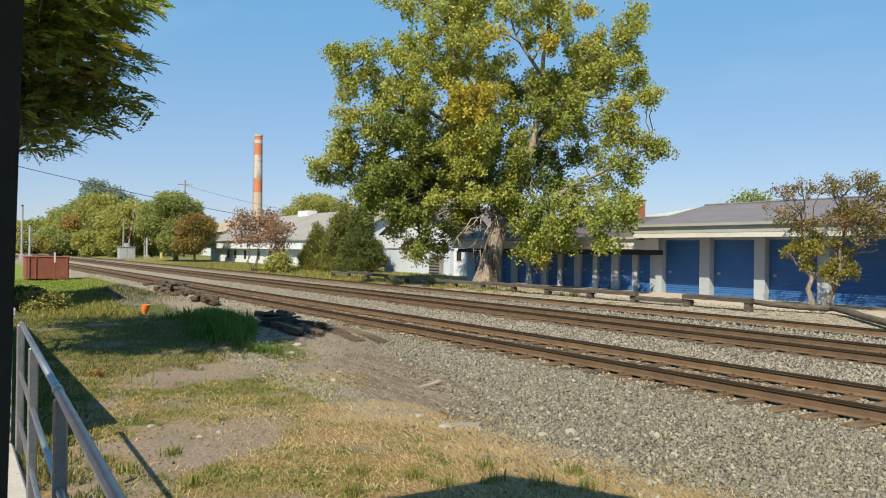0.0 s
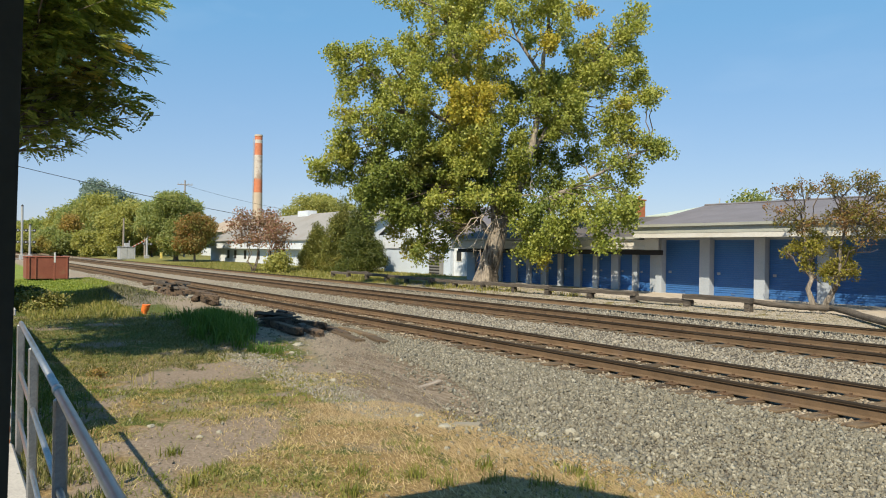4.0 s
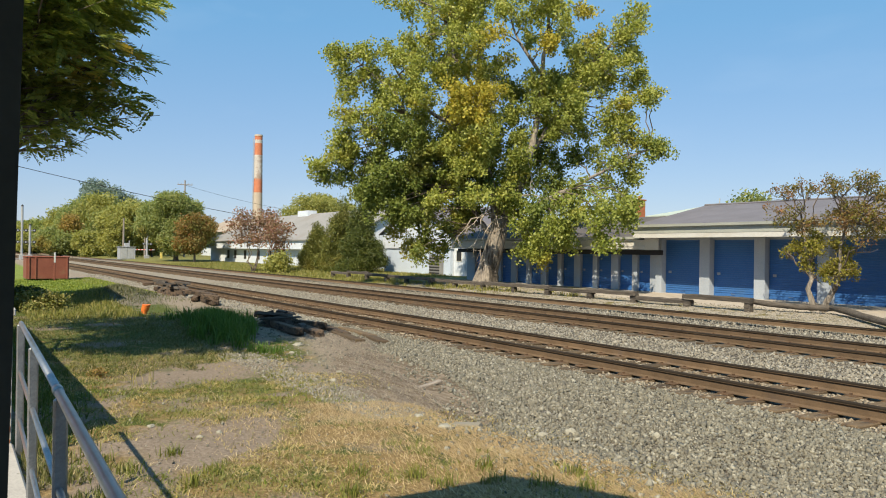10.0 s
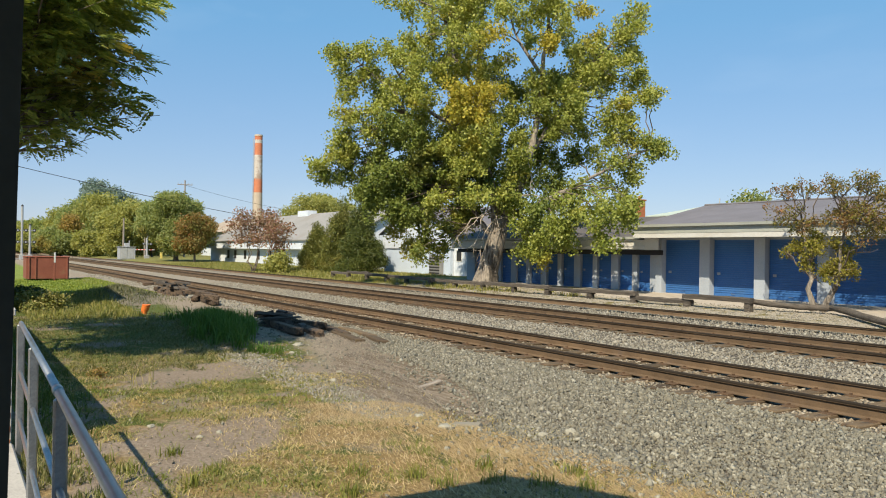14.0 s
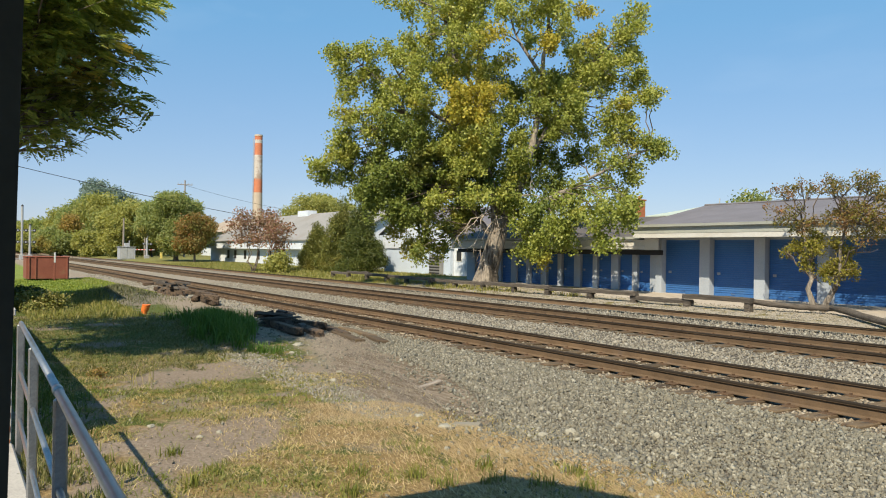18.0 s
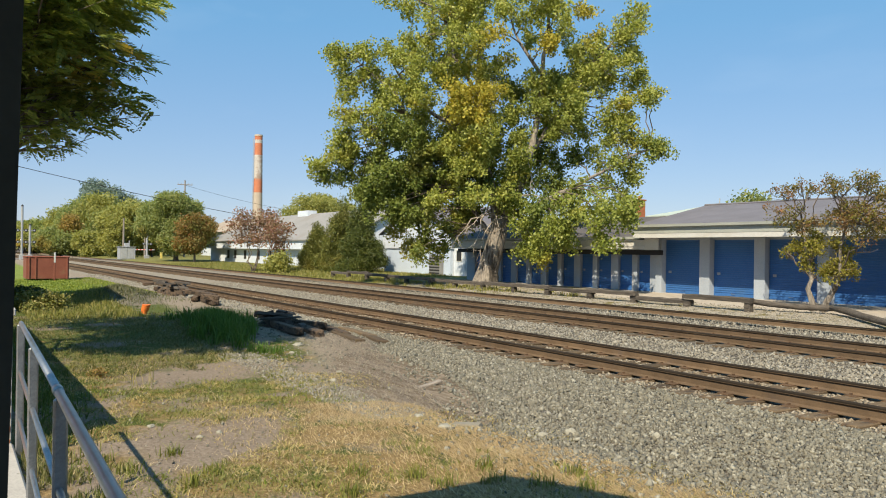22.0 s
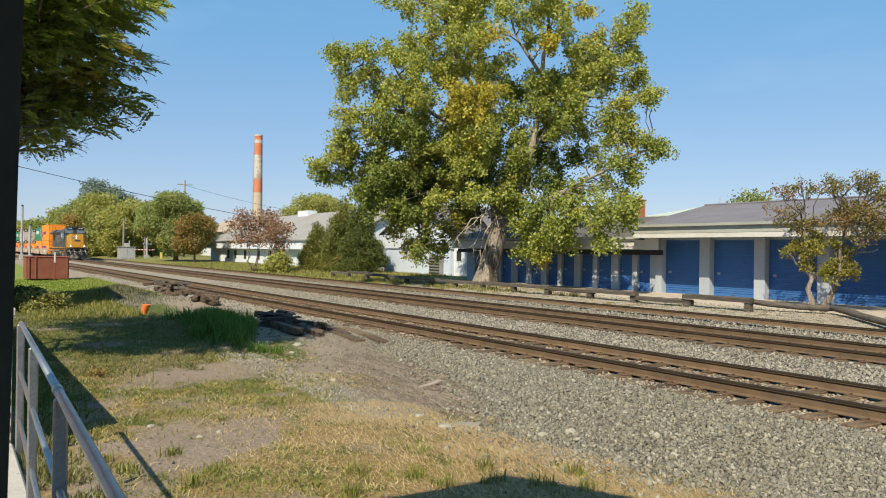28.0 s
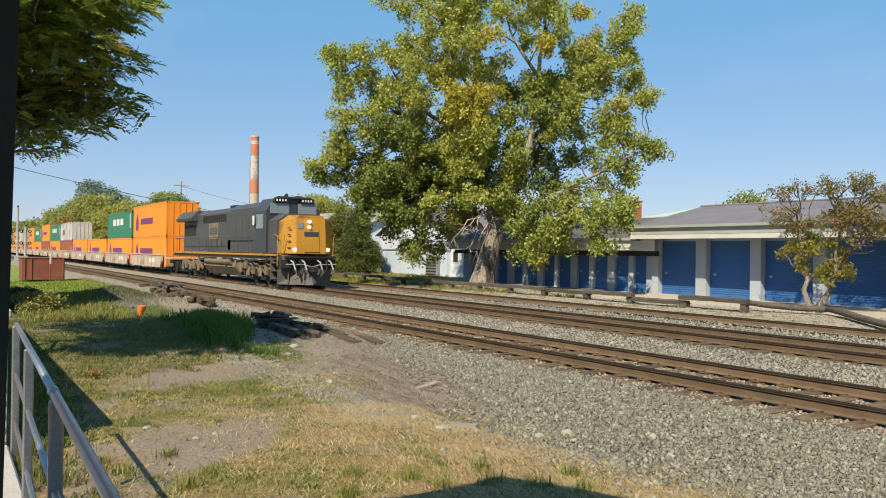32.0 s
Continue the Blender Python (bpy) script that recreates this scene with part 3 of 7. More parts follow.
def roof_slab(s, corners, thick=0.06):
    """A roof plane of given corners with some thickness."""
    n = len(corners)
    low = [(x, y, z - thick) for x, y, z in corners]
    s.add(list(corners) + low, [tuple(range(n)), tuple(range(n, 2 * n))] + [(i, (i + 1) % n, n + (i + 1) % n, n + i) for i in range(n)])
    return s


WALL_Y = 28.0


def storage_large():
    b = thing("storage_building", "pale storage building with wide blue roll-up doors", "storage building", "storage buildings")
    x0, x1, z0 = -24.75, 6.0, 0.02
    edges = [(a, c + 0.12) for a, c in [(-24.39, -22.38), (-21.72, -19.66), (-19.04, -16.94), (-16.3, -14.15), (-13.5, -11.35), (-10.7, -8.55), (-7.9, -5.75), (-5.1, -2.95), (-2.3, -0.15)]]
    # wall with real door openings
    w = S()
    px = x0
    for a, c in edges:
        w.box(px, a, WALL_Y, WALL_Y + 0.2, z0 - 0.3, 2.6)
        w.box(a, c, WALL_Y, WALL_Y + 0.2, 2.47, 2.6)
        px = c
    w.box(px, x1, WALL_Y, WALL_Y + 0.2, z0 - 0.3, 2.6)
    w.box(x0, x0 + 0.2, WALL_Y + 0.2, 37.8, z0 - 0.3, 2.6).box(x1 - 0.2, x1, WALL_Y + 0.2, 37.8, z0 - 0.3, 2.6).box(x0, x1, 37.8, 38.0, z0 - 0.3, 2.6)
    part("wall", w, M_WALLGREY, b, "pale grey painted block wall")
    part("return_panel", S().box(-24.76, -23.95, 27.0, 27.05, 2.003, 2.534, 0.004), M_FASCIA, b, "white boxed end of the soffit")
    part("floor_slab", S().box(x0 + 0.2, x1 - 0.2, WALL_Y - 0.35, 37.7, -0.25, 0.035, 0.02), M_DECK, b, "concrete slab edge")
    px = x0
    for a, c in edges + [(x1, x1)]:
        if a - px > 0.2:
            part("pilaster", S().box(px, a, WALL_Y - 0.25, WALL_Y - 0.002, z0 - 0.3, 2.598, 0.01), M_WALLGREY, b)
        px = c
    for a, c in edges:
        d = part("door", door_shape(a + 0.002, c - 0.002, WALL_Y + 0.06, 0.04, 2.468), M_DOOR, b, "closed blue ribbed roll-up door")
        part("latch", S().box(a + 0.18, a + 0.34, WALL_Y + 0.03, WALL_Y + 0.058, 0.95, 1.06, 0.006), M_GALV, d, "small metal slide latch")
        part("handle", S().tube([(a + 0.9, WALL_Y + 0.05, 0.16), (a + 0.9, WALL_Y + 0.015, 0.16), (a + 1.1, WALL_Y + 0.015, 0.16), (a + 1.1, WALL_Y + 0.05, 0.16)], 0.01, 6), M_GALV, d)
    yf, e0 = 26.39, -24.9
    part("soffit", S().box(e0 + 0.05, x1, yf + 0.03, WALL_Y + 0.3, 2.60, 2.66), M_FASCIA, b, "white soffit board")
    part("fascia", S().box(e0, x1, yf, yf + 0.028, 2.535, 2.73, 0.006).box(e0, e0 + 0.028, yf + 0.03, 38.4, 2.535, 2.73), M_FASCIA, b, "white painted fascia board")
    part("valance", S().prism([(yf + 0.03, 2.735), (yf - 0.01, 2.735), (yf - 0.01, 3.02), (yf + 0.10, 3.07), (yf + 0.2, 3.07)], e0, x1), M_EAVE, b, "pale grey metal valance above the fascia")
    part("gutter", S().prism([(yf - 0.14, 3.02), (yf - 0.15, 3.13), (yf - 0.13, 3.13), (yf - 0.12, 3.04), (yf - 0.012, 3.04), (yf - 0.012, 3.02)], e0 - 0.05, x1), M_EAVE, b, "dull pale metal eaves gutter")
    ridge_y, ridge_z = 32.3, 4.31
    r = S()
    eave = 3.09
    p = [(e0 - 0.05, yf - 0.06, eave), (x1 + 0.1, yf - 0.06, eave), (x1 + 0.1, ridge_y, ridge_z), (-26.0 + 0.25, ridge_y, ridge_z)]
    # hipped end towards the smaller building
    p[3] = (-25.6, ridge_y, ridge_z)
    roof_slab(r, [(-24.95, yf - 0.06, eave), p[1], p[2], p[3]])
    roof_slab(r, [p[3], p[2], (x1 + 0.1, 38.4, eave), (-24.95, 38.4, eave)])
    roof_slab(r, [(-24.95, yf - 0.06, eave), p[3], (-24.95, 38.4, eave)])
    part("roof", r, M_ROOF, b, "grey shingle hip roof")
    part("ridge_cap", S().tube([(-25.6, ridge_y, ridge_z + 0.01), (x1, ridge_y, ridge_z + 0.01)], 0.07, 6), M_ROOF, b)
    return b


def storage_small():
    b = thing("storage_building", "low storage building with narrow blue doors and dark roof", "storage building", "storage buildings")
    x0, x1, z0 = -40.6, -24.8, 0.02
    y = WALL_Y
    # a wide pilaster, a door, a narrow pilaster, a door, and so on
    pitch, wide = 2.71, -27.53
    pil = []
    k = 0
    while wide - pitch * k > x0 + 0.4:
        m = wide - pitch * k
        pil.append((m - 0.21, m + 0.27))
        pil.append((m - pitch / 2 - 0.16, m - pitch / 2 + 0.16))
        k += 1
    pil.append((wide + pitch / 2 - 0.16, wide + pitch / 2 + 0.16))
    pil.append((-25.2, -24.8))
    pil = sorted(p for p in pil if p[0] > x0)
    w = S().box(x0, x1, y, y + 0.2, 1.98, 2.06)
    for a, e in pil:
        w.box(a + 0.01, e - 0.01, y, y + 0.2, z0 - 0.3, 1.98)
        part("pilaster", S().box(a, e, y - 0.12, y - 0.002, z0 - 0.3, 2.05, 0.008), M_WALLGREY, b)
    w.box(x0, x0 + 0.2, y + 0.2, 36.0, z0 - 0.3, 2.06).box(x0, x1, 36.0, 36.2, z0 - 0.3, 2.06)
    w.box(x0, pil[0][0] + 0.01, y, y + 0.2, z0 - 0.3, 1.98)
    part("wall", w, M_WALLGREY, b, "pale grey painted wall")
    for (a0, a1), (b0, b1) in zip(pil, pil[1:]):
        if b0 - a1 > 0.5:
            d = part("door", door_shape(a1 + 0.001, b0 - 0.001, y + 0.05, 0.04, 1.979), M_DOOR, b, "narrow blue ribbed roll-up door")
            part("latch", S().box(a1 + 0.1, a1 + 0.22, y + 0.02, y + 0.048, 0.9, 1.0, 0.005), M_GALV, d)
    part("floor_slab", S().box(x0, x1 - 0.1, y - 0.3, 36.0, -0.25, 0.035, 0.02), M_DECK, b)
    yf = 27.02
    part("soffit", S().box(x0 - 0.3, x1 - 0.12, yf + 0.03, y + 0.2, 2.06, 2.10), M_FASCIA, b)
    part("fascia", S().box(x0 - 0.35, x1 + 0.03, yf, yf + 0.028, 2.03, 2.47, 0.006), M_FASCIA, b, "cream fascia board")
    part("fascia_batten", S().box(x0 - 0.35, x1 + 0.03, yf - 0.03, yf - 0.002, 2.15, 2.20, 0.004), M_FASCIA, b)
    part("door_header", S().box(x0, -24.0, yf + 0.26, yf + 0.40, 1.77, 2.0, 0.006), M_BLACKBEAM, b, "black steel beam over the doors")
    part("gutter", S().prism([(yf - 0.12, 2.49), (yf - 0.13, 2.62), (yf - 0.11, 2.62), (yf - 0.10, 2.51), (yf + 0.03, 2.51), (yf + 0.03, 2.49)], x0 - 0.35, x1 - 0.2), M_EAVE, b)
    ridge_y, rz, ez = 31.4, 3.80, 2.58
    r = S()
    roof_slab(r, [(x0 - 0.4, yf - 0.05, ez), (x1 - 0.2, yf - 0.05, ez), (x1 - 0.2, ridge_y, rz), (x0 - 0.4, ridge_y, rz)])
    roof_slab(r, [(x0 - 0.4, ridge_y, rz), (x1 - 0.2, ridge_y, rz), (x1 - 0.2, 36.4, ez), (x0 - 0.4, 36.4, ez)])
    part("roof", r, M_ROOFDARK, b, "dark grey shingle roof")
    g = S().prism([(yf + 0.1, 2.1), (36.2, 2.1), (36.2, ez), (ridge_y, rz - 0.08), (yf + 0.1, ez - 0.03)], x0, x0 + 0.1)
    part("gable", g, M_FASCIA, b)
    return b


storage_large()
storage_small()


# ---------------------------------------------------------------- trees
def leaf_mesh(name, centres, size, rng, droop=0.3, narrow=0.6, flat=0.0, simple=False):
    """Diamond leaves, each folded a little along its rib, one at each centre."""
    n = len(centres)
    way = rng.normal(size=(n, 3))
    way[:, 2] = way[:, 2] * (1 - flat) - droop
    way /= np.linalg.norm(way, axis=1)[:, None] + 1e-9
    other = rng.normal(size=(n, 3))
    other[:, 2] *= (1 - flat)
    side = np.cross(way, other)
    side /= np.linalg.norm(side, axis=1)[:, None] + 1e-9
    nor = np.cross(way, side)
    s = size * rng.uniform(0.6, 1.3, n)[:, None]
    base, tip = centres - way * s * 0.5, centres + way * s * 0.5
    fold = nor * s * 0.10
    lf, rt = centres - way * s * 0.08 + side * s * narrow * 0.5 + fold, centres - way * s * 0.08 - side * s * narrow * 0.5 + fold
    if simple:
        return mesh_of(name, np.stack([base + side * s * narrow * 0.5, tip, base - side * s * narrow * 0.5], 1).reshape(-1, 3), np.arange(3 * n).reshape(-1, 3))
    verts = np.stack([base, lf, tip, rt], 1).reshape(-1, 3)
    k = np.arange(n)[:, None] * 4
    return mesh_of(name, verts, np.concatenate([k + [[0, 1, 2]], k + [[0, 2, 3]]]))


def fill(lobes, count, clump, rng, shell=0.55):
    """Leaf places: clumps in the outer part of ellipsoid lobes (x, y, z, rx, ry, rz, weight)."""
    lobes = np.asarray(lobes, float)
    vol = lobes[:, 3] * lobes[:, 4] * lobes[:, 5]
    pick = rng.choice(len(lobes), size=count, p=vol ** 0.8 / (vol ** 0.8).sum())
    d = rng.normal(size=(count, 3))
    d /= np.linalg.norm(d, axis=1)[:, None]
    r = (shell + (1 - shell) * rng.random(count)) ** 0.7
    r = np.where(rng.random(count) < 0.18, rng.random(count), r)
    return lobes[pick, :3] + d * r[:, None] * lobes[pick, 3:6], pick


def scatter(clumps, each, radius, rng, flat=1.0):
    n = len(clumps)
    off = np.clip(rng.normal(size=(n, each, 3)), -1.7, 1.7) * radius
    off[..., 2] *= flat
    return (clumps[:, None, :] + off).reshape(-1, 3)


def bend(a, b, rng, wob=0.12, n=5, sag=0.0):
    a, b = np.asarray(a, float), np.asarray(b, float)
    L = np.linalg.norm(b - a)
    pts = [a + (b - a) * t + rng.normal(size=3) * wob * L * math.sin(math.pi * t) * 0.5 + np.array([0, 0, sag * L * math.sin(math.pi * t)]) for t in np.linspace(0, 1, n)]
    return pts


def taper(a, b, n=5):
    return [a + (b - a) * t for t in np.linspace(0, 1, n)]


def tree(name, label, at, lobes, leaf, leaf_size, clumps, each, spread, trunk=0.3, fork=2.0, limbs=10, seed=1, wood=None, twigs=60, droop=0.3, narrow=0.6, flat=0.0, lean=(0, 0), group="", flatten=0.8, stems=1, shell=0.55, rootflare=1.6, simple=False):
    rng = np.random.default_rng(seed)
    t = thing(name, label, "tree", group, at=at)
    wood = wood or M_TWIG
    lobes = [tuple(l) for l in lobes]
    tr = S()
    forkp = np.array([lean[0], lean[1], fork])
    if stems == 1:
        pts = [np.array([0, 0, -0.15]), np.array([lean[0] * 0.1, lean[1] * 0.1, fork * 0.18]), np.array([lean[0] * 0.5, lean[1] * 0.5, fork * 0.55]), forkp]
        tr.tube(pts, [trunk * rootflare, trunk * 1.12, trunk * 0.95, trunk * 0.8], 14)
    part("trunk", tr if stems == 1 else stem_shape(tr, stems, trunk, fork, rng), wood, t, rounded=True)
    br = S()
    order = rng.permutation(len(lobes))[:limbs]
    for i in order:
        c = np.array(lobes[i][:3])
        start = forkp if stems == 1 else np.array([rng.normal() * 0.2 * fork, rng.normal() * 0.2 * fork, fork])
        br.tube(bend(start, c, rng, 0.15, 6, 0.05), taper(trunk * 0.55, trunk * 0.12, 6), 7)
        for _ in range(max(1, twigs // max(1, limbs))):
            d = rng.normal(size=3)
            d /= np.linalg.norm(d)
            e = c + d * np.array(lobes[i][3:6]) * 0.85
            s0 = start + (c - start) * rng.uniform(0.5, 1.0)
            br.tube(bend(s0, e, rng, 0.2, 4), taper(trunk * 0.14, trunk * 0.03, 4), 5)
    part("limb_work", br, wood, t, rounded=True)
    cl, _ = fill(lobes, clumps, spread, rng, shell)
    me = leaf_mesh("crown", scatter(cl, each, spread, rng, flatten), leaf_size, rng, droop, narrow, flat, simple)
    part("crown", me, leaf, t)
    return t


def stem_shape(s, stems, r, h, rng):
    for k in range(stems):
        a = 2 * math.pi * k / stems + 0.6
        foot = np.array([math.cos(a) * r * 1.5, math.sin(a) * r * 1.5, -0.1])
        top = np.array([math.cos(a) * h * 0.28, math.sin(a) * h * 0.28, h])
        s.tube(bend(foot, top, rng, 0.12, 5), taper(r, r * 0.55, 5), 9)
    return s


# the big cottonwood: its boughs as (to the right as seen from the yard, height, half width, half height)
LEFT_BOUGHS = [(-9.6, 13.1, 0.4, 0.3), (-9.1, 12.5, 0.5, 0.4), (-8.8, 11.6, 0.5, 0.5), (-8.8, 10.9, 0.6, 0.3), (-7.8, 11.5, 0.9, 0.6), (-7.3, 12.0, 0.6, 0.3), (-6.8, 11.1, 1.1, 0.7), (-8.1, 13.0, 0.3, 0.3), (-7.5, 13.1, 0.3, 0.2), (-6.2, 13.2, 0.8, 0.3), (-5.3, 13.5, 0.5, 0.3), (-4.8, 12.9, 0.6, 0.4), (-5.7, 12.8, 0.4, 0.2), (-4.9, 11.8, 0.4, 0.6), (-8.8, 9.6, 0.4, 0.3), (-7.8, 9.5, 0.8, 0.3), (-6.9, 10.0, 0.8, 0.6), (-9.1, 8.4, 0.7, 0.4), (-8.1, 8.5, 0.8, 0.3), (-9.1, 7.8, 0.4, 0.2), (-8.4, 7.6, 0.3, 0.2), (-7.3, 8.8, 0.6, 0.3), (-10.4, 6.7, 0.5, 0.3), (-9.5, 7.1, 0.7, 0.4)]
LOW_LEFT_BOUGHS = [(-8.6, 7.0, 0.6, 0.5), (-8.8, 6.1, 0.6, 0.3), (-10.1, 6.1, 0.3, 0.2), (-7.9, 6.1, 0.7, 0.4), (-7.1, 6.9, 0.8, 0.6), (-7.3, 5.6, 0.6, 0.3), (-6.4, 7.8, 0.8, 0.6), (-6.2, 6.2, 0.9, 0.8), (-5.7, 8.9, 0.9, 0.9), (-4.7, 8.0, 1.1, 1.0), (-4.9, 6.4, 1.1, 0.9), (-6.5, 5.0, 0.8, 0.4), (-4.3, 5.4, 0.8, 0.7), (-3.5, 6.7, 1.1, 1.0), (-5.7, 4.0, 0.4, 0.6), (-4.7, 3.9, 0.4, 0.3)]
TOP_BOUGHS = [(-5.4, 15.9, 1.5, 0.2), (-5.1, 15.3, 0.2, 0.3), (-3.7, 15.1, 0.7, 0.7), (-3.3, 14.1, 0.8, 0.6), (-3.9, 13.6, 0.5, 0.4), (-2.4, 15.2, 0.9, 0.8), (-2.2, 13.9, 0.9, 0.6), (-1.1, 15.2, 0.7, 0.9), (-0.9, 13.8, 0.4, 0.8), (-4.3, 12.5, 0.7, 0.6), (-3.3, 12.3, 0.6, 0.5), (-1.9, 12.5, 1.1, 0.7), (-3.5, 16.6, 1.6, 0.9), (-1.3, 16.8, 1.5, 1.0), (0.9, 16.5, 1.5, 0.9), (2.8, 16.6, 1.3, 0.9), (0.9, 15.5, 0.8, 0.7), (2.1, 14.7, 0.6, 0.6), (2.9, 15.3, 0.9, 0.6), (2.1, 13.6, 0.3, 0.3), (3.8, 15.3, 0.4, 0.5), (4.1, 14.2, 0.4, 0.6), (3.3, 13.8, 0.3, 0.3), (0.3, 12.7, 0.8, 0.4)]
MIDDLE_BOUGHS = [(-5.4, 10.8, 1.1, 0.8), (-4.1, 10.6, 0.8, 0.8), (-4.3, 9.1, 0.7, 0.6), (-2.5, 11.4, 0.8, 0.6), (-2.2, 9.1, 1.1, 1.1), (-0.5, 8.8, 1.0, 1.1), (-0.3, 11.9, 0.7, 0.5), (0.9, 11.2, 0.4, 0.9), (1.1, 9.7, 0.6, 0.6), (-1.3, 7.2, 1.3, 1.1), (-2.8, 7.8, 0.9, 0.8), (-2.2, 5.8, 0.9, 0.8), (-0.5, 6.4, 0.7, 0.9), (0.0, 7.6, 0.8, 0.8), (-0.8, 5.0, 0.6, 0.5), (-1.6, 4.1, 0.6, 0.5), (-3.2, 5.0, 0.7, 0.4)]
RIGHT_BOUGHS = [(4.6, 13.3, 0.5, 0.4), (5.4, 13.3, 0.8, 0.4), (6.1, 13.8, 0.5, 0.6), (6.9, 14.0, 0.6, 0.4), (7.9, 14.7, 0.6, 0.4), (8.6, 15.3, 0.4, 0.3), (8.4, 14.5, 0.3, 0.3), (7.6, 13.7, 0.4, 0.4), (8.2, 13.2, 0.3, 0.3), (8.0, 12.4, 0.6, 0.3), (8.4, 11.7, 0.3, 0.5), (7.8, 11.2, 0.6, 0.3), (8.9, 10.5, 0.5, 0.3), (9.3, 10.7, 0.3, 0.2), (5.7, 12.4, 1.1, 0.8), (6.8, 12.6, 0.6, 0.5), (5.0, 11.2, 1.1, 0.9), (6.4, 11.6, 0.6, 0.7), (5.4, 15.5, 0.3, 0.3), (7.0, 9.9, 0.7, 0.5), (7.6, 9.4, 0.4, 0.3), (6.6, 9.1, 0.6, 0.4), (7.8, 10.2, 0.2, 0.4), (7.9, 9.0, 0.3, 0.3)]
LOW_RIGHT_BOUGHS = [(7.4, 8.5, 0.6, 0.3), (8.1, 8.2, 0.5, 0.2), (8.9, 8.0, 0.3, 0.3), (9.5, 7.6, 0.5, 0.2), (9.8, 7.8, 0.2, 0.2), (6.8, 7.6, 0.8, 0.5), (8.2, 7.0, 0.2, 0.4), (8.2, 6.2, 0.4, 0.2), (7.2, 6.9, 0.4, 0.4), (5.9, 6.9, 0.6, 0.8), (5.2, 8.3, 0.6, 0.5), (6.4, 5.7, 0.9, 0.6), (7.7, 5.1, 0.5, 0.3), (8.4, 4.7, 0.3, 0.3), (8.0, 4.1, 0.3, 0.3), (7.0, 4.4, 0.3, 0.4), (5.9, 4.4, 0.9, 0.4), (6.3, 3.4, 0.4, 0.6), (6.5, 2.5, 0.3, 0.4), (5.0, 5.5, 0.6, 0.7), (5.0, 9.2, 0.8, 0.7)]
INNER_RIGHT_BOUGHS = [(3.6, 11.1, 0.8, 0.8), (2.8, 10.0, 0.7, 0.8), (4.4, 9.9, 0.9, 0.8), (2.7, 11.3, 0.7, 0.4), (3.5, 8.8, 0.8, 0.7), (1.7, 7.8, 0.6, 0.8), (1.4, 6.4, 0.6, 0.7), (0.9, 5.3, 0.7, 0.6), (4.5, 4.5, 0.9, 0.8), (4.3, 3.3, 0.9, 0.6), (4.1, 2.5, 0.5, 0.4), (1.5, 4.3, 0.7, 0.8), (2.0, 3.2, 0.7, 0.6), (2.0, 2.0, 0.4, 0.3), (2.7, 2.5, 0.5, 0.5), (3.0, 1.9, 0.3, 0.3), (3.8, 3.4, 0.6, 0.5)]
SHADED_BOUGHS = [(1.9, 10.6, 0.6, 0.8), (1.1, 8.4, 0.6, 0.7), (3.3, 6.7, 0.9, 1.3), (3.6, 5.0, 0.8, 1.1), (2.7, 4.2, 0.6, 0.8), (2.8, 7.8, 0.8, 0.7), (-4.4, 5.1, 1.1, 0.9), (-5.7, 5.0, 0.8, 0.6), (-3.2, 5.8, 0.9, 0.8), (-2.2, 6.7, 0.9, 0.9), (0.3, 5.4, 0.4, 0.6), (-6.6, 6.4, 0.8, 0.7), (4.7, 7.0, 0.5, 0.6)]
FORK_BOUGHS = [(-6.9, 5.5, 0.6, 0.4), (-6.2, 5.4, 0.6, 0.4), (-7.3, 4.3, 0.4, 0.3), (-7.9, 5.3, 0.4, 0.3), (-0.8, 5.6, 0.6, 0.5), (-0.1, 5.1, 0.5, 0.4), (0.7, 5.8, 0.6, 0.5), (-0.6, 6.7, 0.6, 0.6), (1.2, 5.0, 0.4, 0.4), (2.0, 5.7, 0.5, 0.6), (1.4, 6.9, 0.4, 0.5), (-1.5, 5.0, 0.6, 0.4), (-2.2, 4.4, 0.5, 0.4), (-3.5, 4.6, 0.6, 0.4), (-4.2, 4.1, 0.6, 0.4), (-1.1, 4.1, 0.4, 0.3), (0.6, 4.2, 0.4, 0.3), (-7.3, 5.0, 0.6, 0.4), (-6.6, 4.3, 0.7, 0.5), (-5.6, 4.4, 0.6, 0.4), (-7.7, 4.8, 0.4, 0.3)]
HANGING_BOUGHS = [(-4.3, 3.0, 0.5, 0.7), (-4.4, 1.9, 0.3, 0.3), (-5.0, 2.3, 0.2, 0.3), (-2.8, 3.2, 0.3, 0.8), (-3.0, 2.0, 0.3, 0.3), (-3.5, 3.7, 0.6, 0.4), (-5.7, 3.2, 0.3, 0.4), (-3.9, 2.4, 0.3, 0.4), (-1.4, 3.7, 0.5, 0.4), (-2.2, 3.2, 0.3, 0.4)]
GOLDEN_BOUGHS = [(-1.1, 10.6, 0.9, 0.8), (-0.2, 10.6, 0.4, 0.6), (-2.0, 9.9, 0.6, 0.6), (-0.6, 9.4, 0.8, 0.5), (-2.4, 11.0, 0.4, 0.4), (0.0, 14.0, 0.3, 0.6), (3.3, 13.6, 0.2, 0.2)]


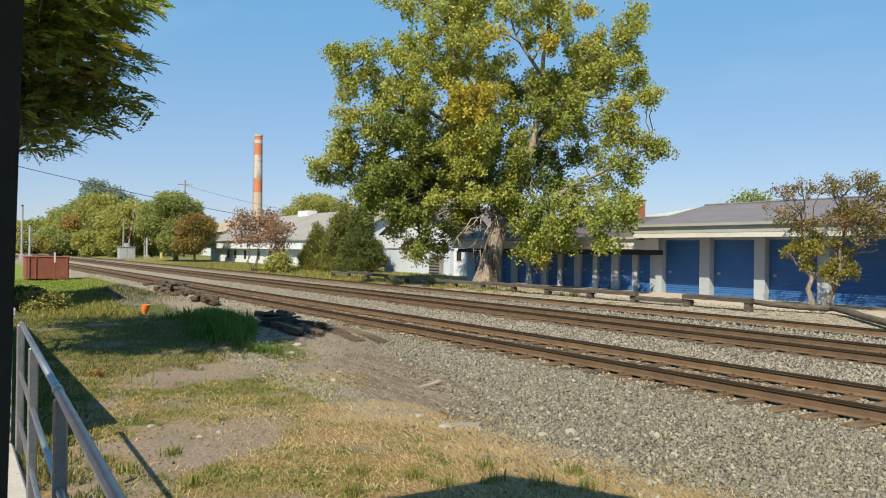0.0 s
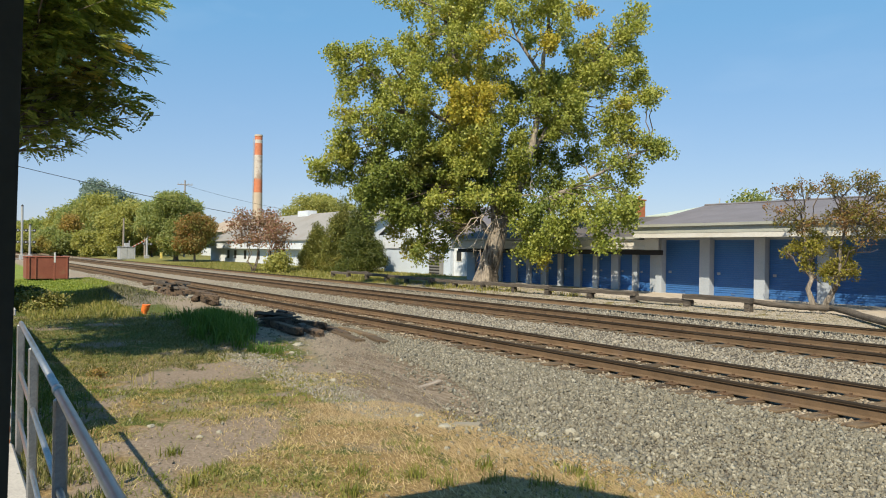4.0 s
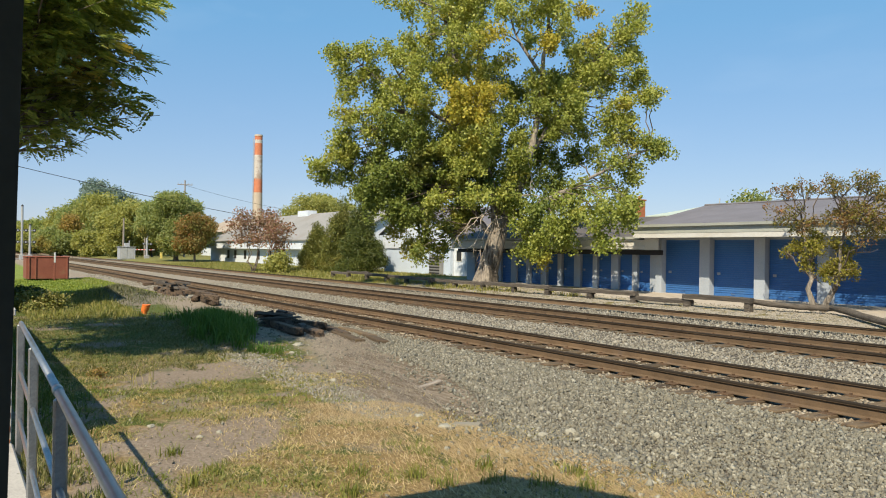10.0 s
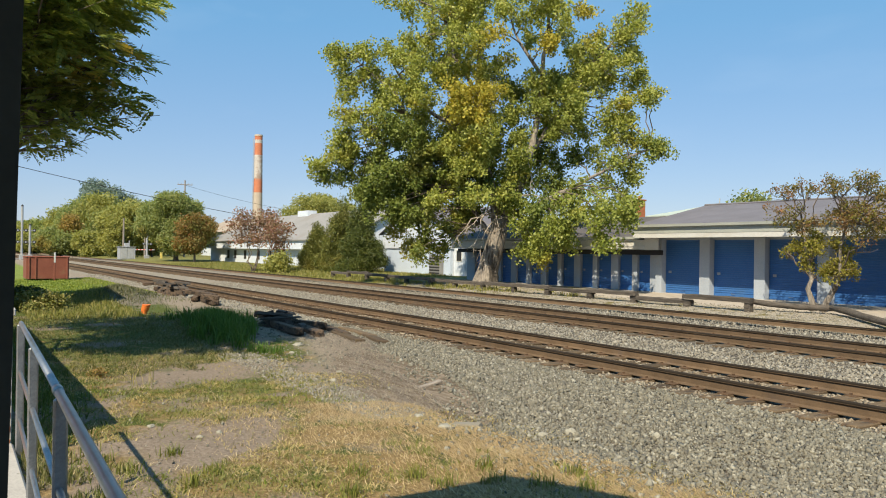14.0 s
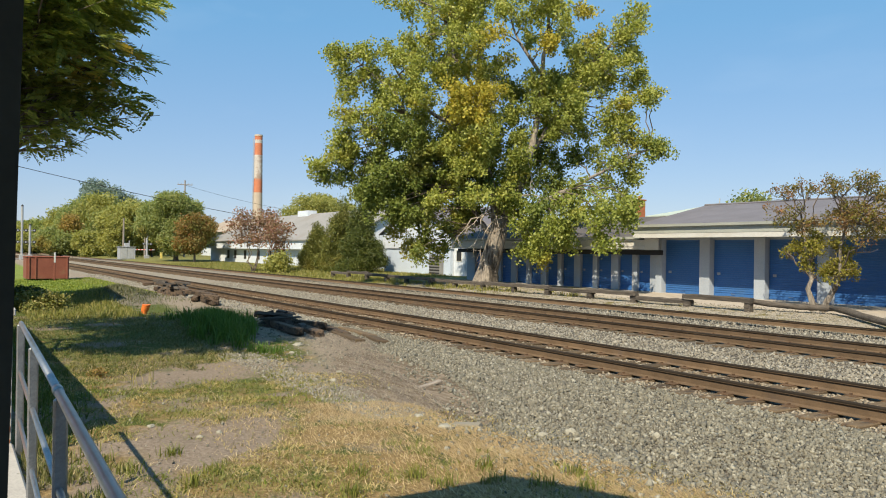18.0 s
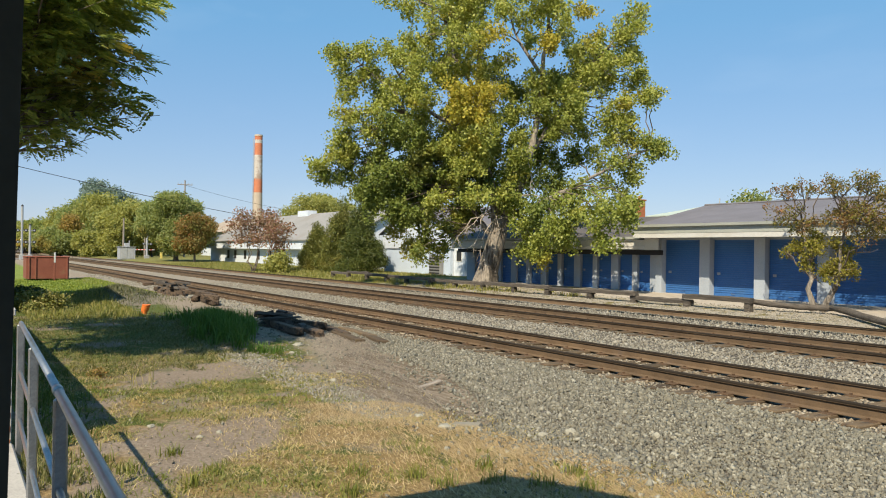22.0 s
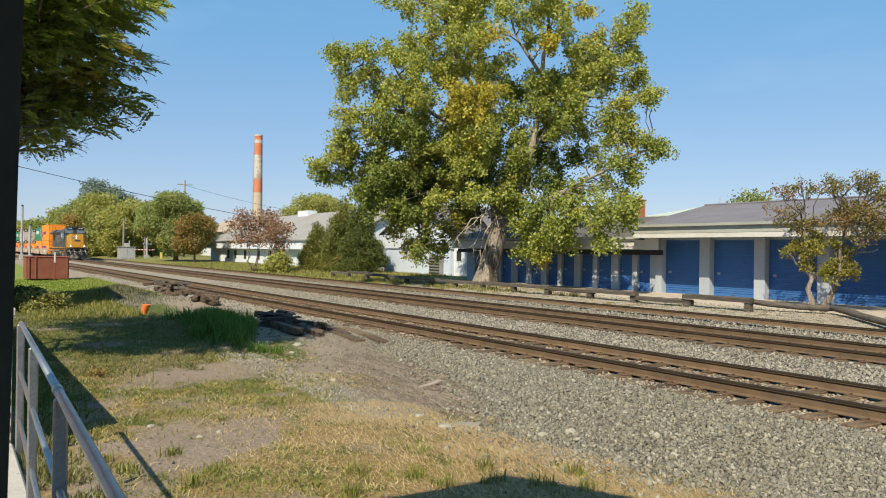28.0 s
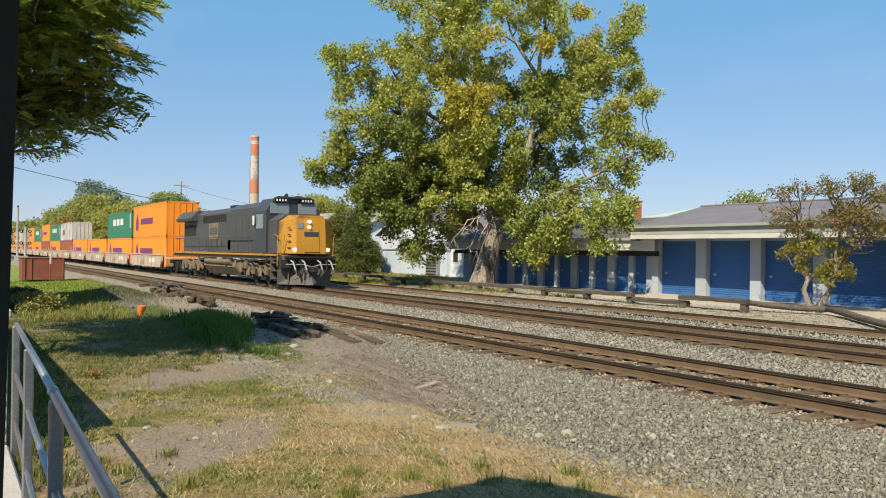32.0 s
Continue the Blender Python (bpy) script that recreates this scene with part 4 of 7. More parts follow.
def cottonwood():
    at = Vector((-34.45, 25.4, 0.0))
    ux = Vector((0.552, 0.757, 0))        # to the right as seen from the yard
    uy = Vector((-0.757, 0.552, 0))       # away from it
    rng = np.random.default_rng(7)
    t = thing("cottonwood_tree", "tall broad cottonwood with yellowing green leaves and thick furrowed trunk", "tree", at=at)

    def q(u, d, z):
        s = 1 + d / 42.8
        p = ux * (u * s) + uy * d
        return np.array([p.x, p.y, 1.82 + (z - 1.82) * s])

    # trunk: furrowed, flared at its foot, with leaders that show between the boughs
    tr = S()
    tr.tube([q(-0.34, 0, -0.2), q(-0.32, 0, 0.2), q(-0.2, 0, 0.8), q(0.08, 0, 1.8), q(0.40, 0, 2.9), q(0.58, 0, 3.9)], [0.86, 0.66, 0.57, 0.53, 0.50, 0.46], 22)
    for a in range(7):
        c, s = math.cos(a * 0.9 + 0.3), math.sin(a * 0.9 + 0.3)
        tr.tube([q(-0.34 + c * 0.95, s * 0.95, -0.3), q(-0.33 + c * 0.62, s * 0.62, 0.12), q(-0.18 + c * 0.43, s * 0.43, 0.9), q(0.12 + c * 0.38, s * 0.38, 2.0)], [0.20, 0.19, 0.17, 0.12], 8)
    leaders = [([(0.45, 0, 3.2), (0.0, 0.3, 5.2), (-0.9, 0.6, 8.5), (-0.9, 0.4, 12.5), (-0.5, 0.2, 18.0)], 0.36),
               ([(0.5, 0, 3.2), (1.4, -0.5, 5.0), (2.0, -0.7, 6.8), (2.5, -0.6, 8.4), (2.9, 0.2, 11.5), (3.3, 0.2, 16.5)], 0.33),
               ([(0.2, 0.1, 2.4), (-1.3, 0.2, 4.4), (-3.6, 0.0, 6.6), (-5.8, -0.3, 10.6), (-8.6, -0.4, 12.8)], 0.16),
               ([(2.1, -0.5, 7.0), (4.0, 0.1, 9.8), (6.2, 0.2, 12.6), (8.3, 0.0, 15.0)], 0.17),
               ([(-0.6, 0.5, 7.4), (-3.0, -0.6, 9.2), (-4.6, -0.8, 10.2), (-6.0, -0.6, 12.2)], 0.16),
               ([(0.5, -0.2, 3.6), (2.6, -0.8, 4.4), (4.6, -1.0, 5.4), (7.0, -1.0, 6.6), (9.2, -0.8, 7.6)], 0.17),
               ([(-0.9, 0.5, 10.5), (-2.4, 0.2, 12.8), (-3.0, 0.0, 15.2)], 0.12),
               ([(2.9, 0.1, 11.5), (1.6, -0.2, 13.4), (0.6, -0.2, 15.4)], 0.12)]
    ways = []
    for pts, r in leaders:
        fine = []
        for a, b in zip(pts, pts[1:]):
            for k in range(4):
                f = k / 4
                fine.append(q(*(a[i] + (b[i] - a[i]) * f for i in range(3))) + rng.normal(size=3) * 0.05)
        fine.append(q(*pts[-1]))
        tr.tube(fine, taper(r, r * 0.22, len(fine)), 11)
        ways += fine[2:]
    ways = np.array(ways)
    part("trunk", tr, M_BARK, t, "pale grey-brown furrowed trunk", rounded=True)

    br = S()

    def sprays(rows, density, reach, hang, deep=0.0):
        """Leaf places: each bough breaks into hanging sprays, each of them into clumps."""
        out = []
        for u, z, ru, rz in rows:
            d = deep + rng.uniform(-1, 1) * reach * max(0.15, 1 - (u / 11.5) ** 2) ** 0.5
            rd = min(ru, rz) * 0.8 + 0.25
            if z < 4.9 and -3.2 < u < 1.2 and deep > -2:      # the foot of the trunk stands clear
                d = abs(d) + 0.4
            if z < 4.8 and u >= 1.2:      # low boughs hang before the eaves
                d = min(d, (0.9 - 0.757 * u) / 0.552 - rd)
            c = q(u, d, z)
            near = ways[np.argmin(np.linalg.norm((ways - c) * [1, 1, 1.3], axis=1) + 0.4 * np.maximum(0, ways[:, 2] - c[2]))]
            br.tube(bend(near, c, rng, 0.06, 7, 0.05), taper(0.035 + 0.018 * min(ru, 1.3), 0.014, 7), 6)
            area = math.pi * ru * rz
            for _ in range(max(7, int(area * 6.4))):
                w = rng.normal(size=3)
                w *= rng.uniform(0.25, 1.15) ** 0.5 / np.linalg.norm(w)
                e = q(u + w[0] * ru, d + w[1] * rd, z + w[2] * rz)
                if rng.random() < 0.55:
                    br.tube(bend(c + (e - c) * 0.15, e, rng, 0.2, 4, 0.06), taper(0.014, 0.005, 4), 4)
                n = max(2, int(density * rng.uniform(0.5, 1.4)))
                off = rng.normal(size=(n, 3)) * np.array([0.22, 0.22, 0.17])
                off[:, 2] -= np.abs(rng.normal(0, hang, n))
                out.append(e + off)
        return np.concatenate(out)

    def leaves(name, rows, mat_of, label, density=5.0, reach=3.0, hang=0.16, deep=0.0, each=26, size=0.135):
        places = scatter(sprays(rows, density, reach, hang, deep), each, 0.15, rng, 1.1)
        part(name, leaf_mesh(name, places, size, rng, 0.6, 0.88), mat_of, t, label)

    leaves("crown", TOP_BOUGHS, M_LEAF_BIG, "thinly leaved yellow-green top", 4.4)
    leaves("crown", MIDDLE_BOUGHS, M_LEAF_BIG, "dense yellow-green middle of the crown", 5.4, 2.4, deep=-1.0)
    leaves("crown", INNER_RIGHT_BOUGHS, M_LEAF_LOWBOUGH, "dense green boughs over the fork", 5.6, 1.6, deep=-0.6)
    leaves("bough", LEFT_BOUGHS, M_LEAF_BIG, "loose outer bough of yellow-green leaves", 4.4, 1.6)
    leaves("bough", RIGHT_BOUGHS, M_LEAF_BIG, "loose outer bough of yellow-green leaves", 4.4, 1.6)
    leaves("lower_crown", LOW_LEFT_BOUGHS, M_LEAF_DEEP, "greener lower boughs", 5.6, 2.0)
    leaves("bough", LOW_RIGHT_BOUGHS, M_LEAF_LOWBOUGH, "low outer bough of yellow-green leaves", 4.0, 1.0, deep=-0.5)
    # inner and back boughs: the shade is carried by the darker leaf colour
    leaves("inner_crown", SHADED_BOUGHS, M_LEAF_DEEP, "inner boughs with shade put into their deep green", 5.4, 1.2, deep=2.0)
    leaves("inner_crown", MIDDLE_BOUGHS + LOW_LEFT_BOUGHS[8:] + INNER_RIGHT_BOUGHS[:8] + RIGHT_BOUGHS[14:18] + TOP_BOUGHS[5:12], M_LEAF_DEEP, "back boughs of the crown in shade-darkened green", 4.0, 1.4, deep=2.6)
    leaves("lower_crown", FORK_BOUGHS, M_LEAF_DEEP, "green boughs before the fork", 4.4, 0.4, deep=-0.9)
    leaves("hanging_bough", HANGING_BOUGHS, M_LEAF_HANG, "low hanging leafy bough", 4.4, 0.8, 0.28)
    leaves("golden_bough", GOLDEN_BOUGHS, M_LEAF_GOLD, "bough of golden leaves", 5.6, 0.5, deep=-3.4)
    part("limb_work", br, M_TWIG, t, rounded=True)
    dead = S()
    for a, e in ((q(0.0, -0.6, 4.6), q(-1.1, -1.6, 1.6)), (q(0.0, -0.6, 4.2), q(-2.4, -1.7, 2.0)), (q(-0.1, -0.6, 5.0), q(2.4, -2.2, 2.3)), (q(0.1, -0.6, 3.6), q(-0.9, -1.3, 1.3)), (q(0.7, -0.6, 4.6), q(4.2, -2.6, 4.6)), (q(0.0, -0.6, 4.0), q(-1.6, -1.8, 2.8)), (q(1.0, -0.8, 5.6), q(1.9, -1.2, 3.9)), (q(0.0, -0.6, 4.8), q(0.4, -1.3, 2.9)), (q(2.0, -0.9, 7.0), q(2.3, -1.6, 5.0))):
        m = bend(a, e, rng, 0.08, 7, 0.12)
        dead.tube(m, taper(0.045, 0.012, 7), 6)
        for _ in range(5):
            k = rng.integers(3, 6)
            dead.tube(bend(m[k], m[k] + rng.normal(size=3) * np.array([0.3, 0.3, 0.35]) + np.array([0, 0, -0.45]), rng, 0.2, 4), taper(0.016, 0.005, 4), 5)
    part("dead_limb_work", dead, M_DEADWOOD, t, "bleached leafless branches", rounded=True)
    return t


cottonwood()

# feathery tree that hangs over the yard beside the station
def frond_mesh(name, lobes, count, rng, length=0.55, pairs=11):
    """Long drooping fronds of paired narrow leaflets, pointing out of each lobe."""
    base, pick = fill(lobes, count, 0, rng, 0.35)
    mid = np.asarray(lobes, float)[pick, :3]
    out = base - mid
    out[:, 2] *= 0.25
    out += rng.normal(size=out.shape) * np.array([0.85, 0.85, 0.2])
    out /= np.linalg.norm(out, axis=1)[:, None] + 1e-9
    side = np.cross(out, np.array([0, 0, 1.0]) + rng.normal(size=out.shape) * 0.35)
    side /= np.linalg.norm(side, axis=1)[:, None] + 1e-9
    L = length * rng.uniform(0.6, 1.35, count)
    verts = []
    for k in range(pairs):
        t = (k + 0.5) / pairs
        at = base + out * (L * t)[:, None] + np.array([0, 0, -0.30]) * (L * t * t)[:, None]
        for sg in (-1, 1):
            way = side * sg + out * 0.75 + np.array([0, 0, -0.22]) + rng.normal(size=out.shape) * 0.15
            way /= np.linalg.norm(way, axis=1)[:, None]
            wl = (L * 0.34 * (1.15 - 0.6 * t))[:, None]
            across = np.cross(way, np.cross(side, out))
            across /= np.linalg.norm(across, axis=1)[:, None] + 1e-9
            verts.append(np.stack([at, at + way * wl * 0.5 + across * wl * 0.24, at + way * wl, at + way * wl * 0.5 - across * wl * 0.24], 1))
    verts = np.concatenate(verts).reshape(-1, 3)
    k = np.arange(len(verts) // 4)[:, None] * 4
    return mesh_of(name, verts, np.concatenate([k + [[0, 1, 2]], k + [[0, 2, 3]]]))


def locust():
    lobes = [(0.5, 3.0, 5.9, 2.2, 1.7, 0.6), (1.2, 3.3, 6.9, 1.8, 1.6, 0.7), (-0.3, 0.2, 8.8, 2.4, 1.9, 0.9), (-2.0, 2.7, 7.0, 2.2, 1.6, 0.7), (1.0, 2.0, 6.5, 2.2, 1.8, 0.7), (-1.5, 2.2, 5.6, 2.2, 1.6, 0.6),
             (-3.0, 0.6, 7.4, 2.4, 2.2, 1.1), (2.4, 0.2, 8.0, 2.4, 2.2, 1.1), (-1.0, 2.2, 4.95, 1.5, 1.1, 0.4), (-3.4, 2.6, 5.6, 2.0, 1.5, 0.7), (0.6, 1.5, 4.7, 1.4, 1.0, 0.4), (-0.5, 4.3, 6.2, 1.3, 0.8, 0.35), (0.0, 4.3, 5.25, 1.1, 0.8, 0.45), (0.3, 3.5, 4.8, 1.0, 0.8, 0.4), (-0.6, 3.4, 5.6, 1.3, 0.9, 0.5), (0.4, 0.9, 5.6, 1.8, 1.4, 0.6), (0.8, 2.9, 4.35, 1.0, 0.7, 0.4), (-0.5, 3.0, 4.5, 1.0, 0.8, 0.4), (0.2, 3.3, 5.2, 1.1, 0.8, 0.4), (0.6, 3.4, 6.9, 1.7, 1.4, 0.7), (-0.6, 3.6, 6.4, 1.5, 1.1, 0.6), (1.0, 2.6, 6.2, 1.6, 1.2, 0.6), (0.2, 3.9, 7.3, 1.2, 0.9, 0.5), (-0.8, 3.4, 5.3, 1.2, 0.9, 0.4)]
    k = 0.9875
    lobes = [(a * k, b * k, (c - 2.18) * k + 2.02, d * k, e * k, f * k) for a, b, c, d, e, f in lobes]
    rng = np.random.default_rng(12)
    t = thing("locust_tree", "dark green feathery tree overhanging the yard", "tree", at=(-16.29, -1.60, -0.36))
    part("trunk", S().tube([(0, 0, -0.2), (0.03, 0.05, 0.3), (0, 0.2, 1.6), (0, 0.45, 2.9)], [0.32, 0.22, 0.19, 0.16], 14), M_TWIG, t, rounded=True)
    br = S()
    for l in lobes:
        m = bend((0, 0.45, 2.8), l[:3], rng, 0.14, 6, 0.05)
        br.tube(m, taper(0.06, 0.015, 6), 7)
        for _ in range(6):
            d = rng.normal(size=3) * np.array(l[3:6]) * 0.6
            br.tube(bend(m[4], np.array(l[:3]) + d, rng, 0.2, 4), taper(0.018, 0.005, 4), 5)
    part("limb_work", br, M_TWIG, t, rounded=True)
    part("crown", frond_mesh("crown", lobes, 6600, rng, 0.37, 9), M_LEAF_LOC, t)


locust()


# ---------------------------------------------------------------- chimney, far trees
def chimney():
    d = Vector((-0.9445, 0.3283, 0)) * 400
    t = thing("factory_chimney", "tall factory chimney with faded orange and white bands", "chimney", at=(d.x, d.y, -1.3))
    bands = [(0, 24, M_CHIMB), (24, 31.5, M_CHIMB), (31.5, 38.5, M_CHIMO), (38.5, 50.5, M_CHIMW), (50.5, 56.5, M_CHIMO), (56.5, 58.2, M_CHIMW), (58.2, 60.0, M_CHIMO)]
    def r(z):
        return 2.55 - z * 0.0098
    for a, b, m in bands:
        part("band", S().tube([(0, 0, a), (0, 0, b)], [r(a), r(b)], 28), m, t, {M_CHIMO: "faded orange band", M_CHIMW: "flaking white band", M_CHIMB: "bare concrete shaft"}[m], rounded=False)
    part("rim", S().tube([(0, 0, 60.0), (0, 0, 60.8)], [2.1, 2.05], 28), M_CHIMB, t)
    part("ladder", S().box(-0.25, 0.25, -2.75, -2.6, 2, 59), M_STEELGREY, t)


chimney()


def way_of(px_like, dist):
    """A place on the ground at a turn (degrees from -x towards +y) and a distance."""
    a = radians(px_like)
    return (-math.cos(a) * dist, math.sin(a) * dist)


def round_tree(name, label, turn, dist, width, tall, leaf, seed, group="", base=0.15, clumps=420, each=22, leaf_size=None, trunk=None, lobes_n=26, stems=1):
    """A tree of given width and height with an uneven crown of many lobes."""
    rng = np.random.default_rng(seed)
    x, y = way_of(turn, dist)
    lobes = []
    zc, rz = tall * (0.5 + base / 2), tall * (1 - base) / 2
    for k in range(lobes_n):
        d = rng.normal(size=3)
        d /= np.linalg.norm(d)
        r = rng.uniform(0.55, 0.92)
        lobes.append((d[0] * width * 0.5 * r, d[1] * width * 0.5 * r, zc + d[2] * rz * r, width * rng.uniform(0.12, 0.22), width * rng.uniform(0.12, 0.22), rz * rng.uniform(0.2, 0.38)))
    lobes.append((0, 0, zc, width * 0.33, width * 0.33, rz * 0.66))
    if not leaf_size:
        clumps = int(clumps * 2.3)
    ls = leaf_size or max(0.2, dist * 0.0021)
    return tree(name, label, (x, y, float(height(x, y)) - 0.02), lobes, leaf, ls, clumps, each, ls * 1.7, trunk=trunk or width * 0.03, fork=min(tall * 0.4, tall * base + 0.6), limbs=8, seed=seed + 50, twigs=30, narrow=0.9, group=group, simple=dist > 80, stems=stems)


# turns from -x: 2.67 degrees at the left edge of the view, 32.8 in its middle
round_tree("roadside_tree", "round green street tree beside the crossing", 13.6, 112, 10.4, 9.3, M_LEAF_FAR, 21, "trees by the crossing", 0.10, 1500, 24)
round_tree("roadside_tree", "small rust-red and green tree by the road", 14.85, 104, 4.4, 6.2, M_LEAF_RUST, 22, "trees by the crossing", 0.12, 600, 22)
round_tree("roadside_tree", "rusty half-turned tree behind the cabinet", 12.0, 152, 4.6, 7.6, M_LEAF_RUST, 28, "trees by the crossing", 0.1, 500, 20)
round_tree("roadside_tree", "yellow-green tree behind the signal cabinet", 10.3, 150, 9.5, 10.4, M_LEAF_LIME, 23, "trees by the crossing", 0.04, 1100, 22)
round_tree("tall_tree", "tall tree behind the others, distance haze in its bluish leaves", 9.4, 250, 16, 21.8, M_LEAF_FARB, 24, "", 0.3, 700, 20, lobes_n=15)
round_tree("maple_tree", "small red-leaved maple before the low warehouse", 18.9, 68, 4.2, 5.6, M_LEAF_RED, 25, "", 0.36, 230, 16, 0.16, 0.06, 18, 4)
round_tree("maple_tree", "young red-leaved maple with thin stems", 20.5, 66, 2.4, 5.3, M_LEAF_RED, 29, "", 0.3, 120, 14, 0.16, 0.05, 12, 3)
round_tree("shrub", "low bush of yellow-green leaves before the warehouse", 20.5, 65, 2.0, 1.7, M_LEAF_LIME, 30, "", 0.05, 110, 18, 0.2, 0.05, 10)
round_tree("street_tree", "bright yellow-green tree behind the warehouse", 24.0, 120, 12, 10.6, M_LEAF_LIME, 26, "", 0.1, 1200, 22)
round_tree("street_tree", "small green tree behind the storage roof", 54.6, 58, 2.5, 6.2, M_LEAF_FAR, 27, "", 0.3, 360, 20, 0.2)
round_tree("street_tree", "thin reddish tree behind the low roof", 46.0, 66, 3.4, 6.2, M_LEAF_MIX, 33, "", 0.3, 200, 16, 0.18)
round_tree("woodland_tree", "small amber tree among the green row", 6.9, 178, 2.8, 8.2, M_LEAF_AMBER, 34, "row of trees beyond the crossing", 0.5, 120, 20)
for k, (turn, dist, w, h, leaf) in enumerate([(4.6, 260, 15, 8.6, M_LEAF_FAR), (5.4, 230, 14, 8.4, M_LEAF_LIME), (6.3, 215, 13, 9.2, M_LEAF_FAR), (7.0, 205, 11, 10.6, M_LEAF_LIME), (7.8, 195, 12, 12.5, M_LEAF_FAR), (8.7, 190, 12, 12.8, M_LEAF_LIME),
                                              (9.7, 185, 10, 12.3, M_LEAF_FAR), (11.2, 178, 11, 11.5, M_LEAF_FAR), (12.4, 172, 11, 11, M_LEAF_FAR), (3.8, 300, 17, 9, M_LEAF_FAR), (2.6, 320, 17, 9.5, M_LEAF_FAR), (3.2, 240, 11, 8, M_LEAF_LIME), (6.6, 180, 9, 6, M_LEAF_FAR), (8.2, 165, 6, 4.5, M_LEAF_LIME)]):
    round_tree("woodland_tree", "green tree in the row beyond the crossing", turn, dist, w, h, leaf, 40 + k, "row of trees beyond the crossing", 0.02, 620, 20)


def evergreens():
    rng = np.random.default_rng(5)
    for (x, y, w, h, leaf, label, seed) in [(-54.4, 27.4, 4.1, 5.8, M_LEAF_PINE, "dark spreading evergreen beside the white house", 61), (-58.4, 27.6, 4.6, 6.1, M_LEAF_ARBOR, "tall evergreen with yellowing tips", 64),
                                            (-62.6, 27.3, 3.2, 4.2, M_LEAF_ARBOR, "dense yellow-green arborvitae bush by the warehouse", 62), (-65.6, 28.2, 2.0, 2.9, M_LEAF_ARBOR, "dense yellow-green arborvitae bush by the warehouse", 63)]:
        lobes = []
        for k in range(10):
            t = k / 9
            r = w * 0.5 * (1 - 0.85 * t)
            for j in range(3 if t < 0.8 else 1):
                a = rng.uniform(0, 6.28)
                lobes.append((math.cos(a) * r * 0.5, math.sin(a) * r * 0.5, 0.5 + t * (h - 0.9), r * 0.6 + 0.2, r * 0.6 + 0.2, h * 0.09 + 0.2))
        tree("evergreen_shrub", label, (x, y, -0.1), lobes, leaf, 0.17, 2600, 22, 0.17, simple=True, trunk=0.14, fork=1.0, limbs=6, seed=seed, twigs=24, narrow=0.35, droop=-0.3)


evergreens()


# ---------------------------------------------------------------- houses on the far side
def low_warehouse():
    b = thing("warehouse", "long low white warehouse with grey roof", "warehouse", at=(0, 0, 0))
    x0, x1, y0, y1 = -112.0, -66.0, 32.0, 43.0
    part("wall", S().box(x0, x1, y0, y0 + 0.25, -0.4, 1.78).box(x1 - 0.25, x1, y0 + 0.25, y1, -0.4, 3.4).box(x0, x0 + 0.25, y0 + 0.25, y1, -0.4, 3.4).box(x0, x1, y1, y1 + 0.25, -0.4, 3.4), M_WHITE, b, "white painted wall")
    part("gable", S().prism([(y0 - 0.6, 2.7), (43.6, 2.7), (37.5, 6.08)], x1 - 0.12, x1 - 0.02), M_WHITE, b)
    part("wall_band", S().box(x0 - 0.1, x1 + 0.1, y0 - 0.7, y0 + 0.25, 1.80, 2.80, 0.01), M_WHITE, b, "white boarded band under the eaves")
    r = S()
    roof_slab(r, [(x0 - 0.6, y0 - 0.9, 2.84), (x1 + 0.4, y0 - 0.9, 2.84), (x1 + 0.4, 37.5, 6.2), (-103.0, 37.5, 6.2)], 0.1)
    roof_slab(r, [(-103.0, 37.5, 6.2), (x1 + 0.4, 37.5, 6.2), (x1 + 0.4, 44.0, 2.84), (x0 - 0.6, 44.0, 2.84)], 0.1)
    roof_slab(r, [(x0 - 0.6, y0 - 0.9, 2.84), (-103.0, 37.5, 6.2), (x0 - 0.6, 44.0, 2.84)], 0.1)
    part("roof", r, M_ROOFPALE, b, "grey shingle roof")
    for x in (-104, -101, -97, -92, -88, -84):
        w = part("window", S().box(x, x + 0.9, y0 - 0.03, y0 - 0.002, 0.5, 1.6), M_SHADE, b, "narrow dark window")
    part("roof_monitor", S().box(-91.2, -88.0, 36.9, 38.1, 5.9, 6.6), M_WHITE, b, "white roof monitor")
    far = thing("far_building", "distant white building with tan roof", "building")
    part("wall", S().box(-190, -150, 52, 64, -0.4, 5.5), M_WHITE, far)
    part("roof", S().prism([(51, 5.5), (58, 8.6), (65, 5.5)], -191, -149), M_TANROOF, far, "tan roof")


